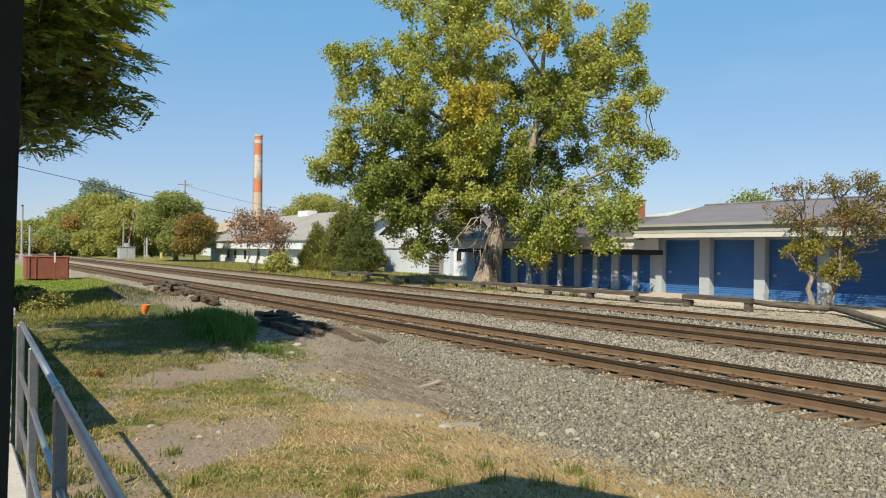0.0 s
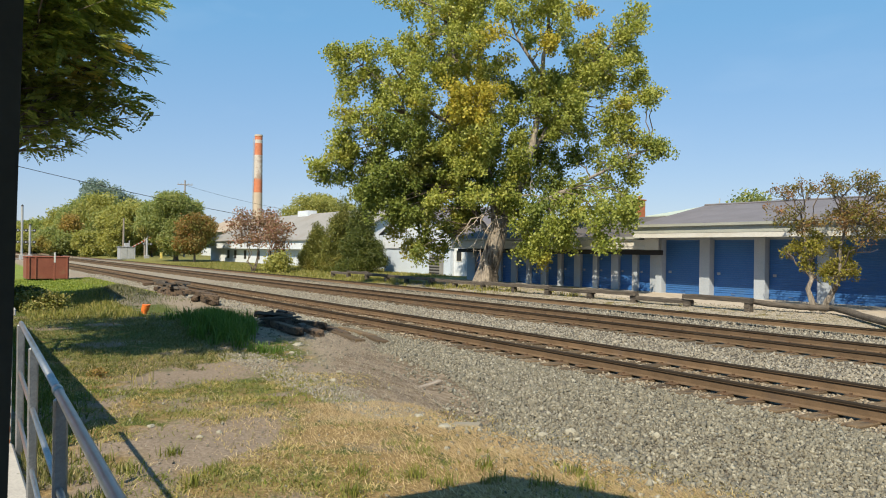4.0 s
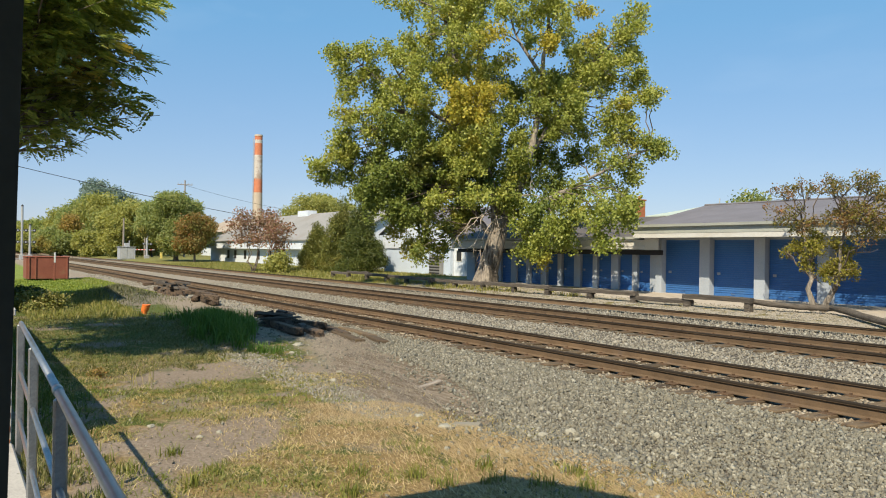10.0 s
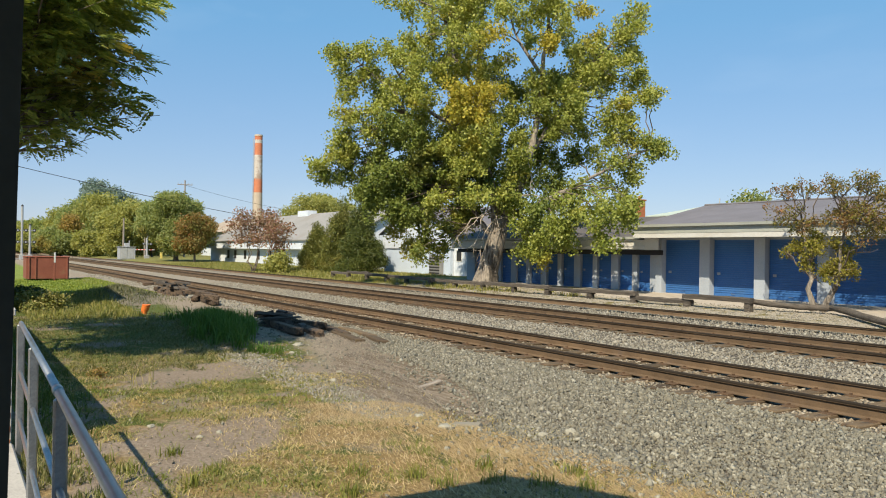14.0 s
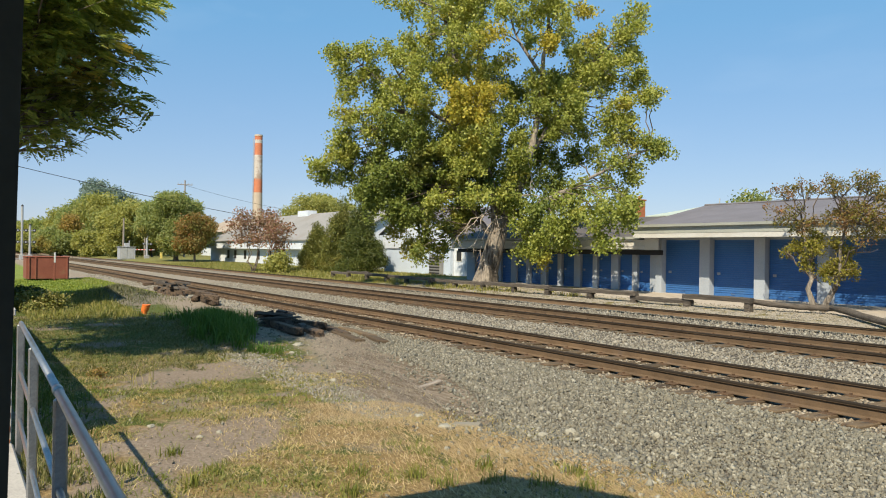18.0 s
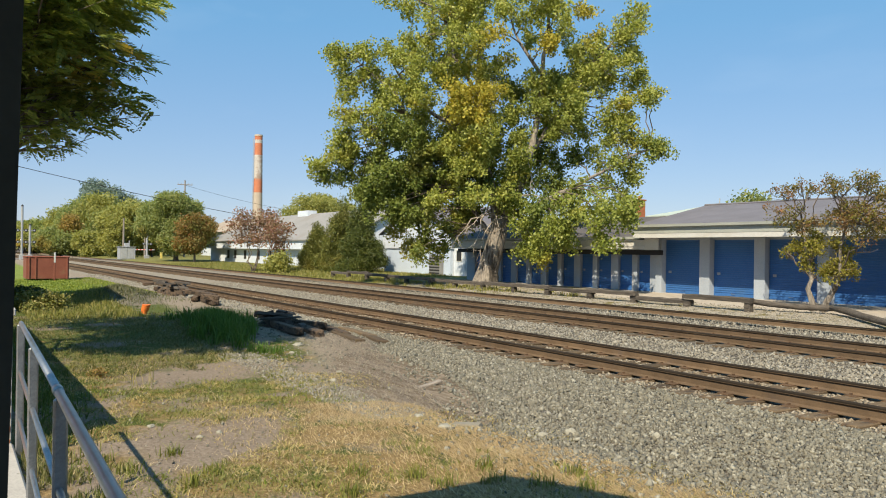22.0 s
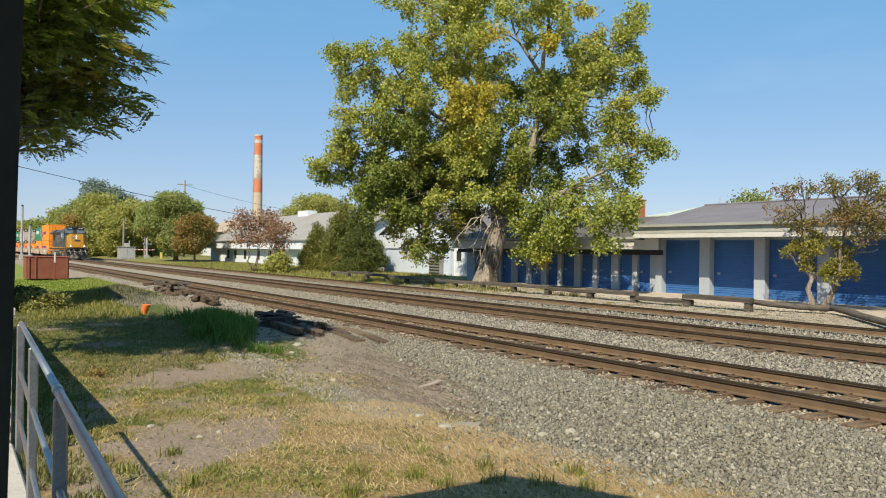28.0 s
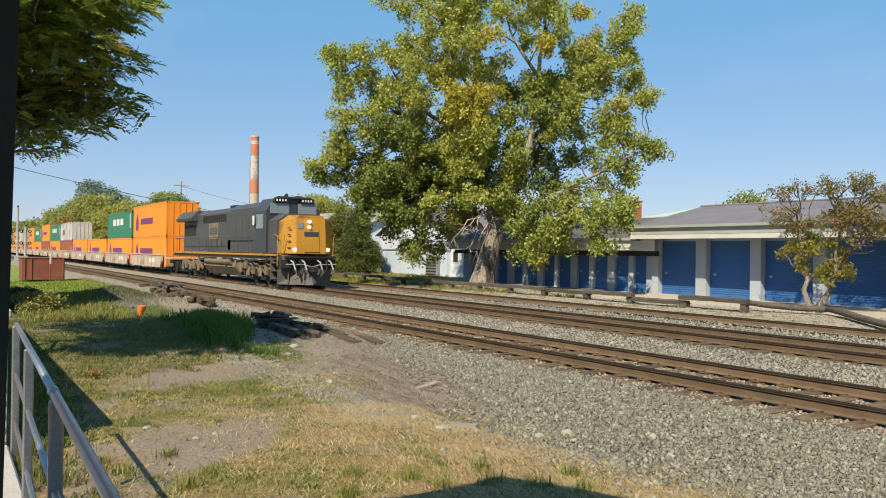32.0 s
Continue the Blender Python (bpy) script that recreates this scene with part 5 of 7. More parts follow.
def white_house():
    b = thing("white_house", "white gabled house in the cottonwood's shade", "house")
    x0, x1, y0, y1, eave, ridge, mid = -57.3, -47.1, 31.0, 39.0, 3.3, 5.5, -52.2
    part("wall", S().box(x0, x1, y0, y0 + 0.2, -0.4, 1.98), M_SHADEDWHITE, b, "white lower wall with bluish shade put into its colour")
    part("gable", S().prism([(x0 - 0.1, 2.0), (x1 + 0.1, 2.0), (x1 + 0.1, eave), (mid, ridge), (x0 - 0.1, eave)], y0 - 0.09, y0 + 0.2, "y"), M_WHITE, b, "white boarded gable")
    part("wall", S().box(x1 - 0.2, x1, y0 + 0.2, y1, -0.4, eave), M_WHITE, b)
    part("wall", S().box(x0, x0 + 0.2, y0 + 0.2, y1, -0.4, eave), M_WHITE, b)
    part("wall", S().box(x0 + 0.2, x1 - 0.2, y1 - 0.2, y1, -0.4, eave), M_WHITE, b)
    for k in range(12):
        z = 2.04 + k * 0.28
        w = 5.0 if z < eave - 0.3 else 5.1 * (ridge - z - 0.3) / (ridge - eave)
        if w > 0.3:
            part("board_edge", S().box(mid - w, mid + w, y0 - 0.103, y0 - 0.092, z, z + 0.26, 0.004), M_WHITE, b)
    r = S()
    roof_slab(r, [(x0 - 0.4, y0 - 0.35, eave - 0.14), (mid, y0 - 0.35, ridge + 0.06), (mid, y1 + 0.3, ridge + 0.06), (x0 - 0.4, y1 + 0.3, eave - 0.14)], 0.05)
    roof_slab(r, [(x1 + 0.4, y0 - 0.35, eave - 0.14), (mid, y0 - 0.35, ridge + 0.06), (mid, y1 + 0.3, ridge + 0.06), (x1 + 0.4, y1 + 0.3, eave - 0.14)], 0.05)
    part("roof", r, M_ROOF, b, "grey shingle gable roof")
    d = part("vent_cover", S().box(-49.6, -48.0, y0 - 0.32, y0 - 0.012, -0.1, 1.5, 0.03), M_GUTTER, b, "dark grey slatted cover")
    for k in range(6):
        part("slat", S().box(-49.5, -48.1, y0 - 0.345, y0 - 0.322, 0.1 + k * 0.22, 0.22 + k * 0.22, 0.006), M_SHADE, d)
    a = part("annex", S().box(-47.08, -45.7, y0 + 0.3, y1 - 1.0, -0.4, 2.25, 0.01), M_WHITE, b, "white annex beside the gable")
    part("window_frame", S().box(-46.75, -46.0, y0 + 0.27, y0 + 0.298, 1.05, 1.95, 0.008), M_FASCIA, a)
    part("pane", S().box(-46.66, -46.09, y0 + 0.255, y0 + 0.268, 1.13, 1.87), M_SHADE, a, "dark window pane")
    part("annex_roof", S().prism([(y0 + 0.1, 2.3), (y1 - 0.8, 3.0), (y1 - 0.8, 3.08), (y0 + 0.1, 2.38)], -47.05, -45.5), M_ROOF, b)


def pale_roof_hall():
    b = thing("far_hall", "distant hall with pale green roof", "building")
    part("wall", S().box(-54.6, -47.6, 62, 76, -0.4, 5.9), M_WHITE, b)
    r = S()
    roof_slab(r, [(-55.8, 61, 5.75), (-46.8, 61, 5.75), (-46.8, 69, 7.1), (-54.6, 69, 7.1)], 0.1)
    roof_slab(r, [(-55.8, 77, 5.75), (-46.8, 77, 5.75), (-46.8, 69, 7.1), (-54.6, 69, 7.1)], 0.1)
    roof_slab(r, [(-55.8, 61, 5.75), (-54.6, 69, 7.1), (-55.8, 77, 5.75)], 0.1)
    part("roof", r, M_PALEROOF, b, "pale green metal roof")
    for x in (-52.5, -49.8, -48.0):
        part("vent_pipe", S().tube([(x, 68.6, 6.9), (x, 68.6, 7.8)], 0.07, 7), M_STEELGREY, b)
    c = thing("brick_chimney", "square orange brick chimney behind the low roof", "chimney", at=(-41.8, 45.0, -0.4))
    part("stack", S().box(-0.32, 0.32, -0.32, 0.32, 0.0, 6.3, 0.02), M_BRICK, c)
    part("cap", S().box(-0.38, 0.38, -0.38, 0.38, 6.301, 6.42, 0.02), M_BRICK, c)
    part("flue", S().tube([(0, 0, 6.421), (0, 0, 6.7)], 0.14, 10), M_BRICK, c)


low_warehouse()
white_house()
pale_roof_hall()

# ---------------------------------------------------------------- timber barrier beyond the tracks
def worn_beam(a, b, y, z, tall, deep, rnd, n=9):
    """A squared timber from a to b along x, its edges chipped and its line a little crooked."""
    verts = []
    for k in range(n):
        f = k / (n - 1)
        x, dy, dz, e = a + (b - a) * f, rnd.uniform(-0.02, 0.02), rnd.uniform(-0.014, 0.014), rnd.uniform(0.0, 0.03)
        for u, w in ((-1, -1), (1, -1), (1, 0.55), (0.55, 1), (-0.55, 1), (-1, 0.55)):
            verts.append((x, y + dy + u * (deep / 2 - rnd.uniform(0, 0.012)), z + dz + tall / 2 + w * (tall / 2 - e * (w > 0))))
    faces = [(i * 6 + k, i * 6 + (k + 1) % 6, i * 6 + 6 + (k + 1) % 6, i * 6 + 6 + k) for i in range(n - 1) for k in range(6)]
    return S().add(verts, faces + [tuple(range(6)), tuple(range(6 * n - 6, 6 * n))])


def barrier():
    t = thing("timber_barrier", "low weathered timber barrier on short posts", "barrier")
    rnd = random.Random(3)
    xs = [-16.59, -19.2, -21.88, -24.38, -27.17, -29.7, -32.3, -34.93, -37.45, -40.17, -42.66, -45.4, -48.2, -50.7]
    tops = [0.36, 0.15, 0.31, 0.26, 0.32, 0.30, 0.27, 0.28, 0.31, 0.30, 0.33, 0.40, 0.30]
    y = 23.3
    for k, a in enumerate(xs):
        top = min(tops[max(0, k - 1)], tops[min(k, len(tops) - 1)]) - 0.20
        w = rnd.uniform(0.11, 0.14)
        part("post", S().box(a - w, a + w, y - w, y + w, -0.45, max(top, -0.06) + 0.02, 0.02), M_OLDWOOD, t)
    for k, (a, b) in enumerate(zip(xs, xs[1:])):
        top = tops[k]
        part("beam", worn_beam(b - 0.16, a + 0.16, y + (0.03 if k % 2 else -0.03), top - 0.19, 0.19, 0.24, rnd), M_OLDWOOD, t)


barrier()


# ---------------------------------------------------------------- rust bin, railing, post
def rust_bin():
    t = thing("steel_bin", "rust-brown steel bin on the grass by the track", "bin", at=(-54.0, 5.25, -0.26))
    part("panel", S().box(0.0, 0.05, -1.2, 1.2, 0.02, 1.36, 0.01), M_RUSTBIN, t)
    part("panel", S().box(-2.2, -2.15, -1.2, 1.2, 0.02, 1.36, 0.01), M_RUSTBIN, t)
    part("panel", S().box(-2.15, 0.0, -1.2, -1.15, 0.02, 1.36, 0.01), M_RUSTBIN, t)
    part("panel", S().box(-2.15, 0.0, 1.15, 1.2, 0.02, 1.36, 0.01), M_RUSTBIN, t)
    part("rim", S().box(-2.24, 0.09, -1.24, 1.24, 1.361, 1.43, 0.015), M_RUSTBIN, t)
    for y in (-1.05, -0.68, 1.1):
        part("rib", S().box(0.051, 0.11, y - 0.04, y + 0.04, 0.0, 1.36, 0.01), M_RUSTBIN, t)
    m = thing("marker_post", "short steel post with a white marker plate", "post", at=(-53.2, 5.55, -0.36))
    part("post", S().tube([(0, 0, -0.2), (0, 0, 1.75)], 0.045, 8), M_RUSTBIN, m)
    part("plate", S().box(0.05, 0.07, -0.05, 0.05, 1.15, 1.78, 0.01), M_FASCIA, m, "white plate")


rust_bin()


def railing():
    t = thing("pipe_railing", "galvanised pipe railing along a ramp", "railing")
    z = 1.02
    a, b, c = (2.0, 0.329, z), (-4.719, 0.519, z), (-9.02, 0.638, z)
    part("top_rail", S().tube([a, b], 0.0255, 18), M_GALV, t, rounded=True)
    part("top_rail", S().tube([b, c, (-9.07, 0.640, z - 0.035)], 0.0235, 18), M_GALV, t, rounded=True)
    part("coupling", S().tube([(-4.66, 0.517, z), (-4.78, 0.521, z)], 0.0295, 18), M_GALV, t, rounded=True)
    for x, y in ((-1.75, 0.435), (-4.58, 0.517), (-6.95, 0.582), (-9.04, 0.638)):
        part("post", S().box(x - 0.02, x + 0.02, y - 0.037, y + 0.037, -0.5, z - 0.015, 0.012), M_GALV, t)
    for dz in (0.51, 1.0):
        part("mid_rail", S().tube([(2.0, 0.335, z - dz), (-4.57, 0.515, z - dz)], 0.02, 12), M_GALV, t, rounded=True)
        part("mid_rail", S().tube([(-4.59, 0.517, z - dz), (-9.04, 0.636, z - dz)], 0.02, 12), M_GALV, t, rounded=True)


railing()


# ---------------------------------------------------------------- porch of the station, brick wall
def porch():
    d = thing("ramp_slab", "pale concrete ramp slab beside the station", "ramp", kind="structure")
    part("slab", S().box(-9.3, 3.0, -3.0, 0.60, -0.55, -0.27, 0.02), M_DECK, d)
    p = thing("porch_post", "dark painted porch post", "post", at=(-1.30, 0.0, -0.27))
    part("shaft", S().prism([(-0.26, 0.0), (0.046, 0.0), (0.106, 3.79), (-0.26, 3.79)], -0.07, 0.07), M_POST, p)
    part("edge_strip", S().prism([(-0.26, 0.0), (0.012, 0.0), (0.066, 3.79), (-0.26, 3.79)], 0.0725, 0.08), M_POST, p)
    r = thing("porch_roof", "dark plain porch roof of the station", "roof", kind="structure")
    part("roof_plate", S().box(-3.75, 9.0, -6.0, 1.40, 3.53, 3.75, 0.02), M_POST, r)
    part("gable_end", S().add([(-3.75, 1.4, 3.6), (-2.6, 1.95, 3.6), (9.0, 1.95, 3.6), (9.0, 1.3, 3.6), (-3.75, 1.3, 3.6), (-3.75, 1.4, 3.7), (-2.6, 1.95, 3.7), (9.0, 1.95, 3.7), (9.0, 1.3, 3.7), (-3.75, 1.3, 3.7)],
                              [(0, 1, 2, 3, 4), (5, 6, 7, 8, 9), (0, 1, 6, 5), (1, 2, 7, 6), (2, 3, 8, 7), (4, 0, 5, 9)]), M_POST, r)
    w = thing("station_wall", "plain brick station wall", "wall", kind="structure")
    part("wall_face", S().box(-3.0, 9.0, -6.2, -6.0, -0.5, 3.6), M_BRICK, w)
    b = thing("brick_wall", "low orange brick wall beside the ramp", "wall", at=(-9.5, 0.0, -0.36))
    rnd = random.Random(9)
    part("mortar", S().box(-13.0, 0.0, -0.30, 0.595, 0.0, 1.42, 0.005), M_DECK, b, "grey mortar")
    me = S().box(-0.004, 0.006, -0.095, 0.095, 0.0, 0.062, 0.003).mesh("brick")
    for row in range(19):
        for k in range(4):
            y = 0.49 - k * 0.205 - (0.10 if row % 2 else 0.0)
            if y > -0.2:
                o = part("brick", me, M_BRICK, b)
                o.matrix_basis = pose(0.001, y, 0.02 + row * 0.073)
    part("coping", S().box(-13.05, 0.05, -0.35, 0.62, 1.421, 1.50, 0.01), M_DECK, b, "concrete coping")


porch()
# added block, hidden behind the porch post, only to cast shade on the yard
sh = thing("yard_shade_caster", "unseen plain block added to shade the far yard", "building", kind="structure")
part("wall_block", S().box(-38.0, -27.8, -4.0, 1.45, -0.5, 5.2, 0.02), M_BRICK, sh)


# ---------------------------------------------------------------- old ties, stones and litter in the yard
def lie(ob, x, y, z=None, rx=0, ry=0, rz=0):
    ob.matrix_basis = pose(x, y, float(height(x, y)) if z is None else z, rx, ry, rz)
    return ob


def old_tie(x, y, z, turn, length=2.5, tilt=0.0, roll=0.0):
    rnd = random.Random(int((x * 31 + y * 17 + z * 7) * 100))
    t = tagged(part("discarded_tie", S().box(-length / 2, length / 2, -0.12, 0.12, 0.0, 0.18, 0.02).box(-length / 2 - 0.05, -length / 2 + 0.2, -0.07, 0.05, 0.02, 0.15, 0.02), M_OLDTIE),
               "old brown railway tie dumped beside the track", "railway tie", "dumped ties")
    return lie(t, x, y, z, roll, tilt, turn)


for a in [(-18.6, 7.25, -0.27, 176, 2.2, 0, 4), (-18.3, 7.75, -0.33, 170, 2.4, 1, -6), (-18.0, 8.25, -0.34, 174, 2.2, -1, 5), (-19.3, 8.0, -0.26, 183, 2.3, 2, 8), (-20.4, 7.7, -0.22, 195, 2.0, -5, 10),
          (-28.6, 8.15, -0.22, 175, 2.4), (-29.6, 8.3, -0.05, 182, 2.0), (-30.6, 8.2, -0.22, 160, 1.6), (-28.0, 8.0, -0.05, 188, 1.1), (-31.2, 8.4, -0.05, 196, 1.5), (-35.5, 8.6, -0.2, 170, 1.8), (-37.0, 8.5, -0.2, 200, 1.6), (-42.5, 8.9, -0.2, 90, 0.5)]:
    old_tie(*a)


for x, y, turn, long in ((-16.6, 8.0, 172, 2.0), (-15.9, 8.35, 168, 1.7), (-17.2, 8.55, 175, 2.1)):
    bt = tagged(part("discarded_tie", S().box(-long / 2, long / 2, -0.12, 0.12, 0.0, 0.18, 0.02), M_TIE), "tie half buried in dusty soil", "railway tie", "dumped ties")
    lie(bt, x, y, float(height(x, y)) - 0.12, 3, 0, turn)


def brush_heap(x, y, w, h, seed, label):
    """A heap of broken, splintered timber."""
    rng = np.random.default_rng(seed)
    t = thing("timber_heap", label, "heap", at=(x, y, float(height(x, y))))
    for k in range(14):
        L, th = rng.uniform(0.35, 1.0) * w, rng.uniform(0.05, 0.12)
        sp = part("plank", S().add([(-L / 2, -th, 0), (L / 2, -th * 0.8, 0.01), (L / 2 + 0.06, th * 0.5, 0.0), (-L / 2 - 0.05, th, 0.0), (-L / 2 + 0.04, -th * 0.9, th), (L / 2 - 0.05, -th * 0.7, th * 0.8), (L / 2, th * 0.5, th), (-L / 2, th * 0.9, th * 1.1)],
                                 [(0, 3, 2, 1), (4, 5, 6, 7), (0, 1, 5, 4), (1, 2, 6, 5), (2, 3, 7, 6), (3, 0, 4, 7)]), M_OLDWOOD if k % 3 else M_OLDTIE, t)
        sp.matrix_basis = pose(rng.normal() * w * 0.28, rng.normal() * w * 0.16, h * 0.08 + k / 14 * h * 0.55, rng.normal() * 9, rng.normal() * 5, rng.normal() * 22)
    part("soil", S().tube([(0, 0, -0.1), (0, 0, h * 0.35), (0, 0, h * 0.5)], [w * 0.55, w * 0.3, 0.02], 12), M_OLDTIE, t)


brush_heap(-20.0, 7.65, 1.5, 0.5, 3, "heap of dark splintered old timber")
brush_heap(-34.0, 8.3, 1.4, 0.8, 4, "heap of dark broken timber by the track")
brush_heap(-36.2, 8.5, 1.2, 0.8, 5, "heap of dark broken timber by the track")

bk = thing("orange_bucket", "crumpled orange plastic bucket on the grass", "bucket", at=(-26.6, 5.45, float(height(-26.6, 5.45))), turn=30)
part("shell", S().tube([(0, 0, 0.0), (0.02, 0, 0.14), (0.06, 0.02, 0.30)], [0.10, 0.12, 0.125], 14, False).tube([(0, 0, 0.0), (0, 0, 0.01)], [0.10, 0.10], 14), M_ORANGE, bk, rounded=True)
part("rim", S().tube([(0.06, 0.02, 0.285), (0.062, 0.02, 0.32)], [0.135, 0.135], 14), M_ORANGE, bk)

st = tagged(part("timber_board", S().box(-0.21, 0.21, -0.045, 0.045, 0.0, 0.04, 0.008).box(-0.23, -0.1, -0.03, 0.02, 0.005, 0.03, 0.006), M_POLE), "short bleached board lying on gravel", "board")
lie(st, -10.54, 6.56, None, 8, -16, 72)
sl = tagged(part("concrete_fragment", S().add([(-0.2, -0.06, 0), (0.16, -0.09, 0), (0.22, 0.05, 0), (-0.12, 0.08, 0), (-0.19, -0.05, 0.05), (0.15, -0.08, 0.04), (0.2, 0.04, 0.045), (-0.12, 0.07, 0.05)],
                                             [(0, 3, 2, 1), (4, 5, 6, 7), (0, 1, 5, 4), (1, 2, 6, 5), (2, 3, 7, 6), (3, 0, 4, 7)]), M_STONEPALE), "flat pale fragment of concrete at the gravel edge", "debris")
lie(sl, -7.95, 5.5, None, 0, 0, 62)


def rock(x, y, size, seed, flat=0.6, tone=None):
    rng = np.random.default_rng(seed)
    me = bpy.data.meshes.new("rock")
    bm = bmesh.new()
    bmesh.ops.create_icosphere(bm, subdivisions=2, radius=1)
    for v in bm.verts:
        v.co *= 1 + rng.normal() * 0.13
        v.co = Vector((v.co.x * size, v.co.y * size * rng.uniform(0.78, 0.82), v.co.z * size * flat))
    bm.to_mesh(me)
    bm.free()
    o = tagged(part("rock", me, M_STONE), "pale rough stone lying on the yard", "stone", "loose stones")
    lie(o, x, y, float(height(x, y)) + size * flat * 0.35, 0, 0, seed * 40)


for k, (x, y, s, f) in enumerate([(-6.9, 6.3, 0.11, 0.7), (-7.0, 5.95, 0.10, 0.6), (-7.9, 5.15, 0.16, 0.25), (-8.6, 5.2, 0.12, 0.35), (-11.6, 5.35, 0.09, 0.7), (-12.5, 5.9, 0.10, 0.6), (-16.2, 6.6, 0.17, 0.5), (-9.8, 2.1, 0.08, 0.5),
                                  (-9.0, 2.7, 0.07, 0.6), (-8.8, 4.7, 0.08, 0.6), (-8.9, 2.45, 0.06, 0.6), (-5.6, 6.6, 0.07, 0.7), (-6.2, 7.0, 0.08, 0.7), (-15.3, 6.1, 0.10, 0.5)]):
    rock(x, y, s * 0.68, k + 1, f)


# ---------------------------------------------------------------- small tree and fallen trunk before the doors
def right_tree():
    at = (-14.87, 24.7, -0.05)
    low = [(-0.74, 2.17, 0.54, 0.27), (-1.16, 2.01, 0.22, 0.18), (-0.43, 2.48, 0.43, 0.27), (-0.12, 2.13, 0.38, 0.36), (-0.38, 1.63, 0.32, 0.31), (-0.21, 1.17, 0.19, 0.22), (0.56, 2.32, 0.26, 0.31), (0.79, 2.04, 0.24, 0.26), (0.57, 1.57, 0.53, 0.31), (1.01, 1.36, 0.37, 0.26), (0.28, 1.38, 0.37, 0.27), (0.54, 1.10, 0.27, 0.13), (1.23, 1.44, 0.16, 0.13)]
    high = [(-1.52, 4.16, 0.50, 0.16), (-0.98, 4.09, 0.38, 0.18), (-0.56, 4.17, 0.33, 0.20), (-1.62, 3.49, 0.28, 0.32), (-1.39, 3.08, 0.44, 0.27), (-0.86, 3.40, 0.44, 0.32), (-1.07, 2.82, 0.49, 0.23), (-0.54, 2.90, 0.32, 0.27), (-0.25, 4.24, 0.22, 0.20), (0.05, 4.38, 0.27, 0.22), (0.34, 4.43, 0.27, 0.18), (0.44, 4.11, 0.53, 0.22), (0.92, 4.17, 0.42, 0.24), (1.29, 4.24, 0.42, 0.26), (1.65, 4.34, 0.37, 0.26), (1.93, 4.25, 0.36, 0.26), (1.74, 3.94, 0.57, 0.20), (0.26, 3.36, 0.32, 0.31), (0.65, 3.16, 0.58, 0.29)]
    high += [(1.12, 3.38, 0.58, 0.31), (1.48, 3.13, 0.57, 0.26), (1.84, 3.30, 0.57, 0.30), (2.02, 2.94, 0.47, 0.26), (1.67, 2.68, 0.57, 0.22), (1.31, 2.59, 0.37, 0.17), (0.94, 2.78, 0.37, 0.20), (0.06, 3.04, 0.37, 0.20), (2.27, 3.82, 0.52, 0.43), (2.53, 3.10, 0.51, 0.51), (2.69, 4.06, 0.46, 0.34), (1.76, 2.28, 0.36, 0.15), (0.74, 3.77, 0.26, 0.18)]
    rng = np.random.default_rng(31)
    t = thing("small_tree", "small two-stemmed tree with reddish and green leaves", "tree", at=at)
    forks = []
    for path in ([(-0.25, 0.1, -0.1), (-0.30, 0.05, 0.35), (-0.42, 0, 0.75), (-0.28, 0, 1.1), (-0.5, 0.05, 2.0), (-0.7, 0.1, 3.0)], [(0.1, 0, -0.1), (0.2, 0.05, 0.3), (0.5, 0.05, 0.8), (0.72, 0, 1.3), (0.7, 0, 2.2), (0.95, 0, 3.1)]):
        part("stem", S().tube(path, [0.13, 0.10, 0.085, 0.07, 0.05, 0.025], 10), M_BARK, t, "pale leaning stem", rounded=True)
        forks.append(path)
    br = S()
    lobes = [[], []]
    for k, group in enumerate((low, high)):
        for u, z, r, rz in group:
            d = rng.uniform(-0.35, 0.35) * (1 + k)
            c = np.array([u, d, z])
            lobes[k].append((u, d, z, r, r, rz))
            f = np.array(forks[0 if u < 0.1 else 1][3 if z < 2.4 else 5])
            br.tube(bend(f, c, rng, 0.2, 5), taper(0.03, 0.012, 5), 6)
            for _ in range(6):
                e = c + rng.normal(size=3) * np.array([r, r, rz]) * 0.7
                br.tube(bend(f + (c - f) * 0.7, e, rng, 0.2, 4), taper(0.012, 0.004, 4), 4)
    part("limb_work", br, M_TWIG, t, rounded=True)
    cl, _ = fill(lobes[0], 420, 0, rng, 0.3)
    part("crown", leaf_mesh("crown", scatter(cl, 14, 0.07, rng), 0.085, rng, 0.3, 0.6), M_LEAF_LOWTREE, t, "yellow-green lower leaves")
    cl, _ = fill(lobes[1], 820, 0, rng, 0.3)
    part("crown", leaf_mesh("crown", scatter(cl, 10, 0.085, rng), 0.085, rng, 0.3, 0.6), M_LEAF_MIX, t, "thin reddish upper leaves")


M_LEAF_LOWTREE = leaf_mat("yellowing_small_leaves", [(0.20, 0.21, 0.035), (0.30, 0.29, 0.05), (0.40, 0.36, 0.07), (0.24, 0.19, 0.05)], 0.35)
M_YELLOWWEED = leaf_mat("yellowing_weeds", [(0.14, 0.17, 0.035), (0.23, 0.24, 0.055), (0.33, 0.31, 0.09), (0.42, 0.36, 0.15)], 0.3)
right_tree()
round_tree("shrub", "low leafy weed bush beside the station", 4.3, 36.0, 1.8, 0.45, M_LEAF_PINE, 90, "", 0.0, 260, 22, 0.09, 0.02, 10)
round_tree("shrub", "small rust-brown weed plant in the yard", 8.7, 14.0, 0.30, 0.2, M_LEAF_RUST, 92, "", 0.1, 30, 9, 0.035, 0.008, 8)
round_tree("shrub", "low bush with yellowing leaves", 5.0, 29.0, 2.0, 0.6, M_YELLOWWEED, 91, "", 0.0, 300, 22, 0.075, 0.02, 9)
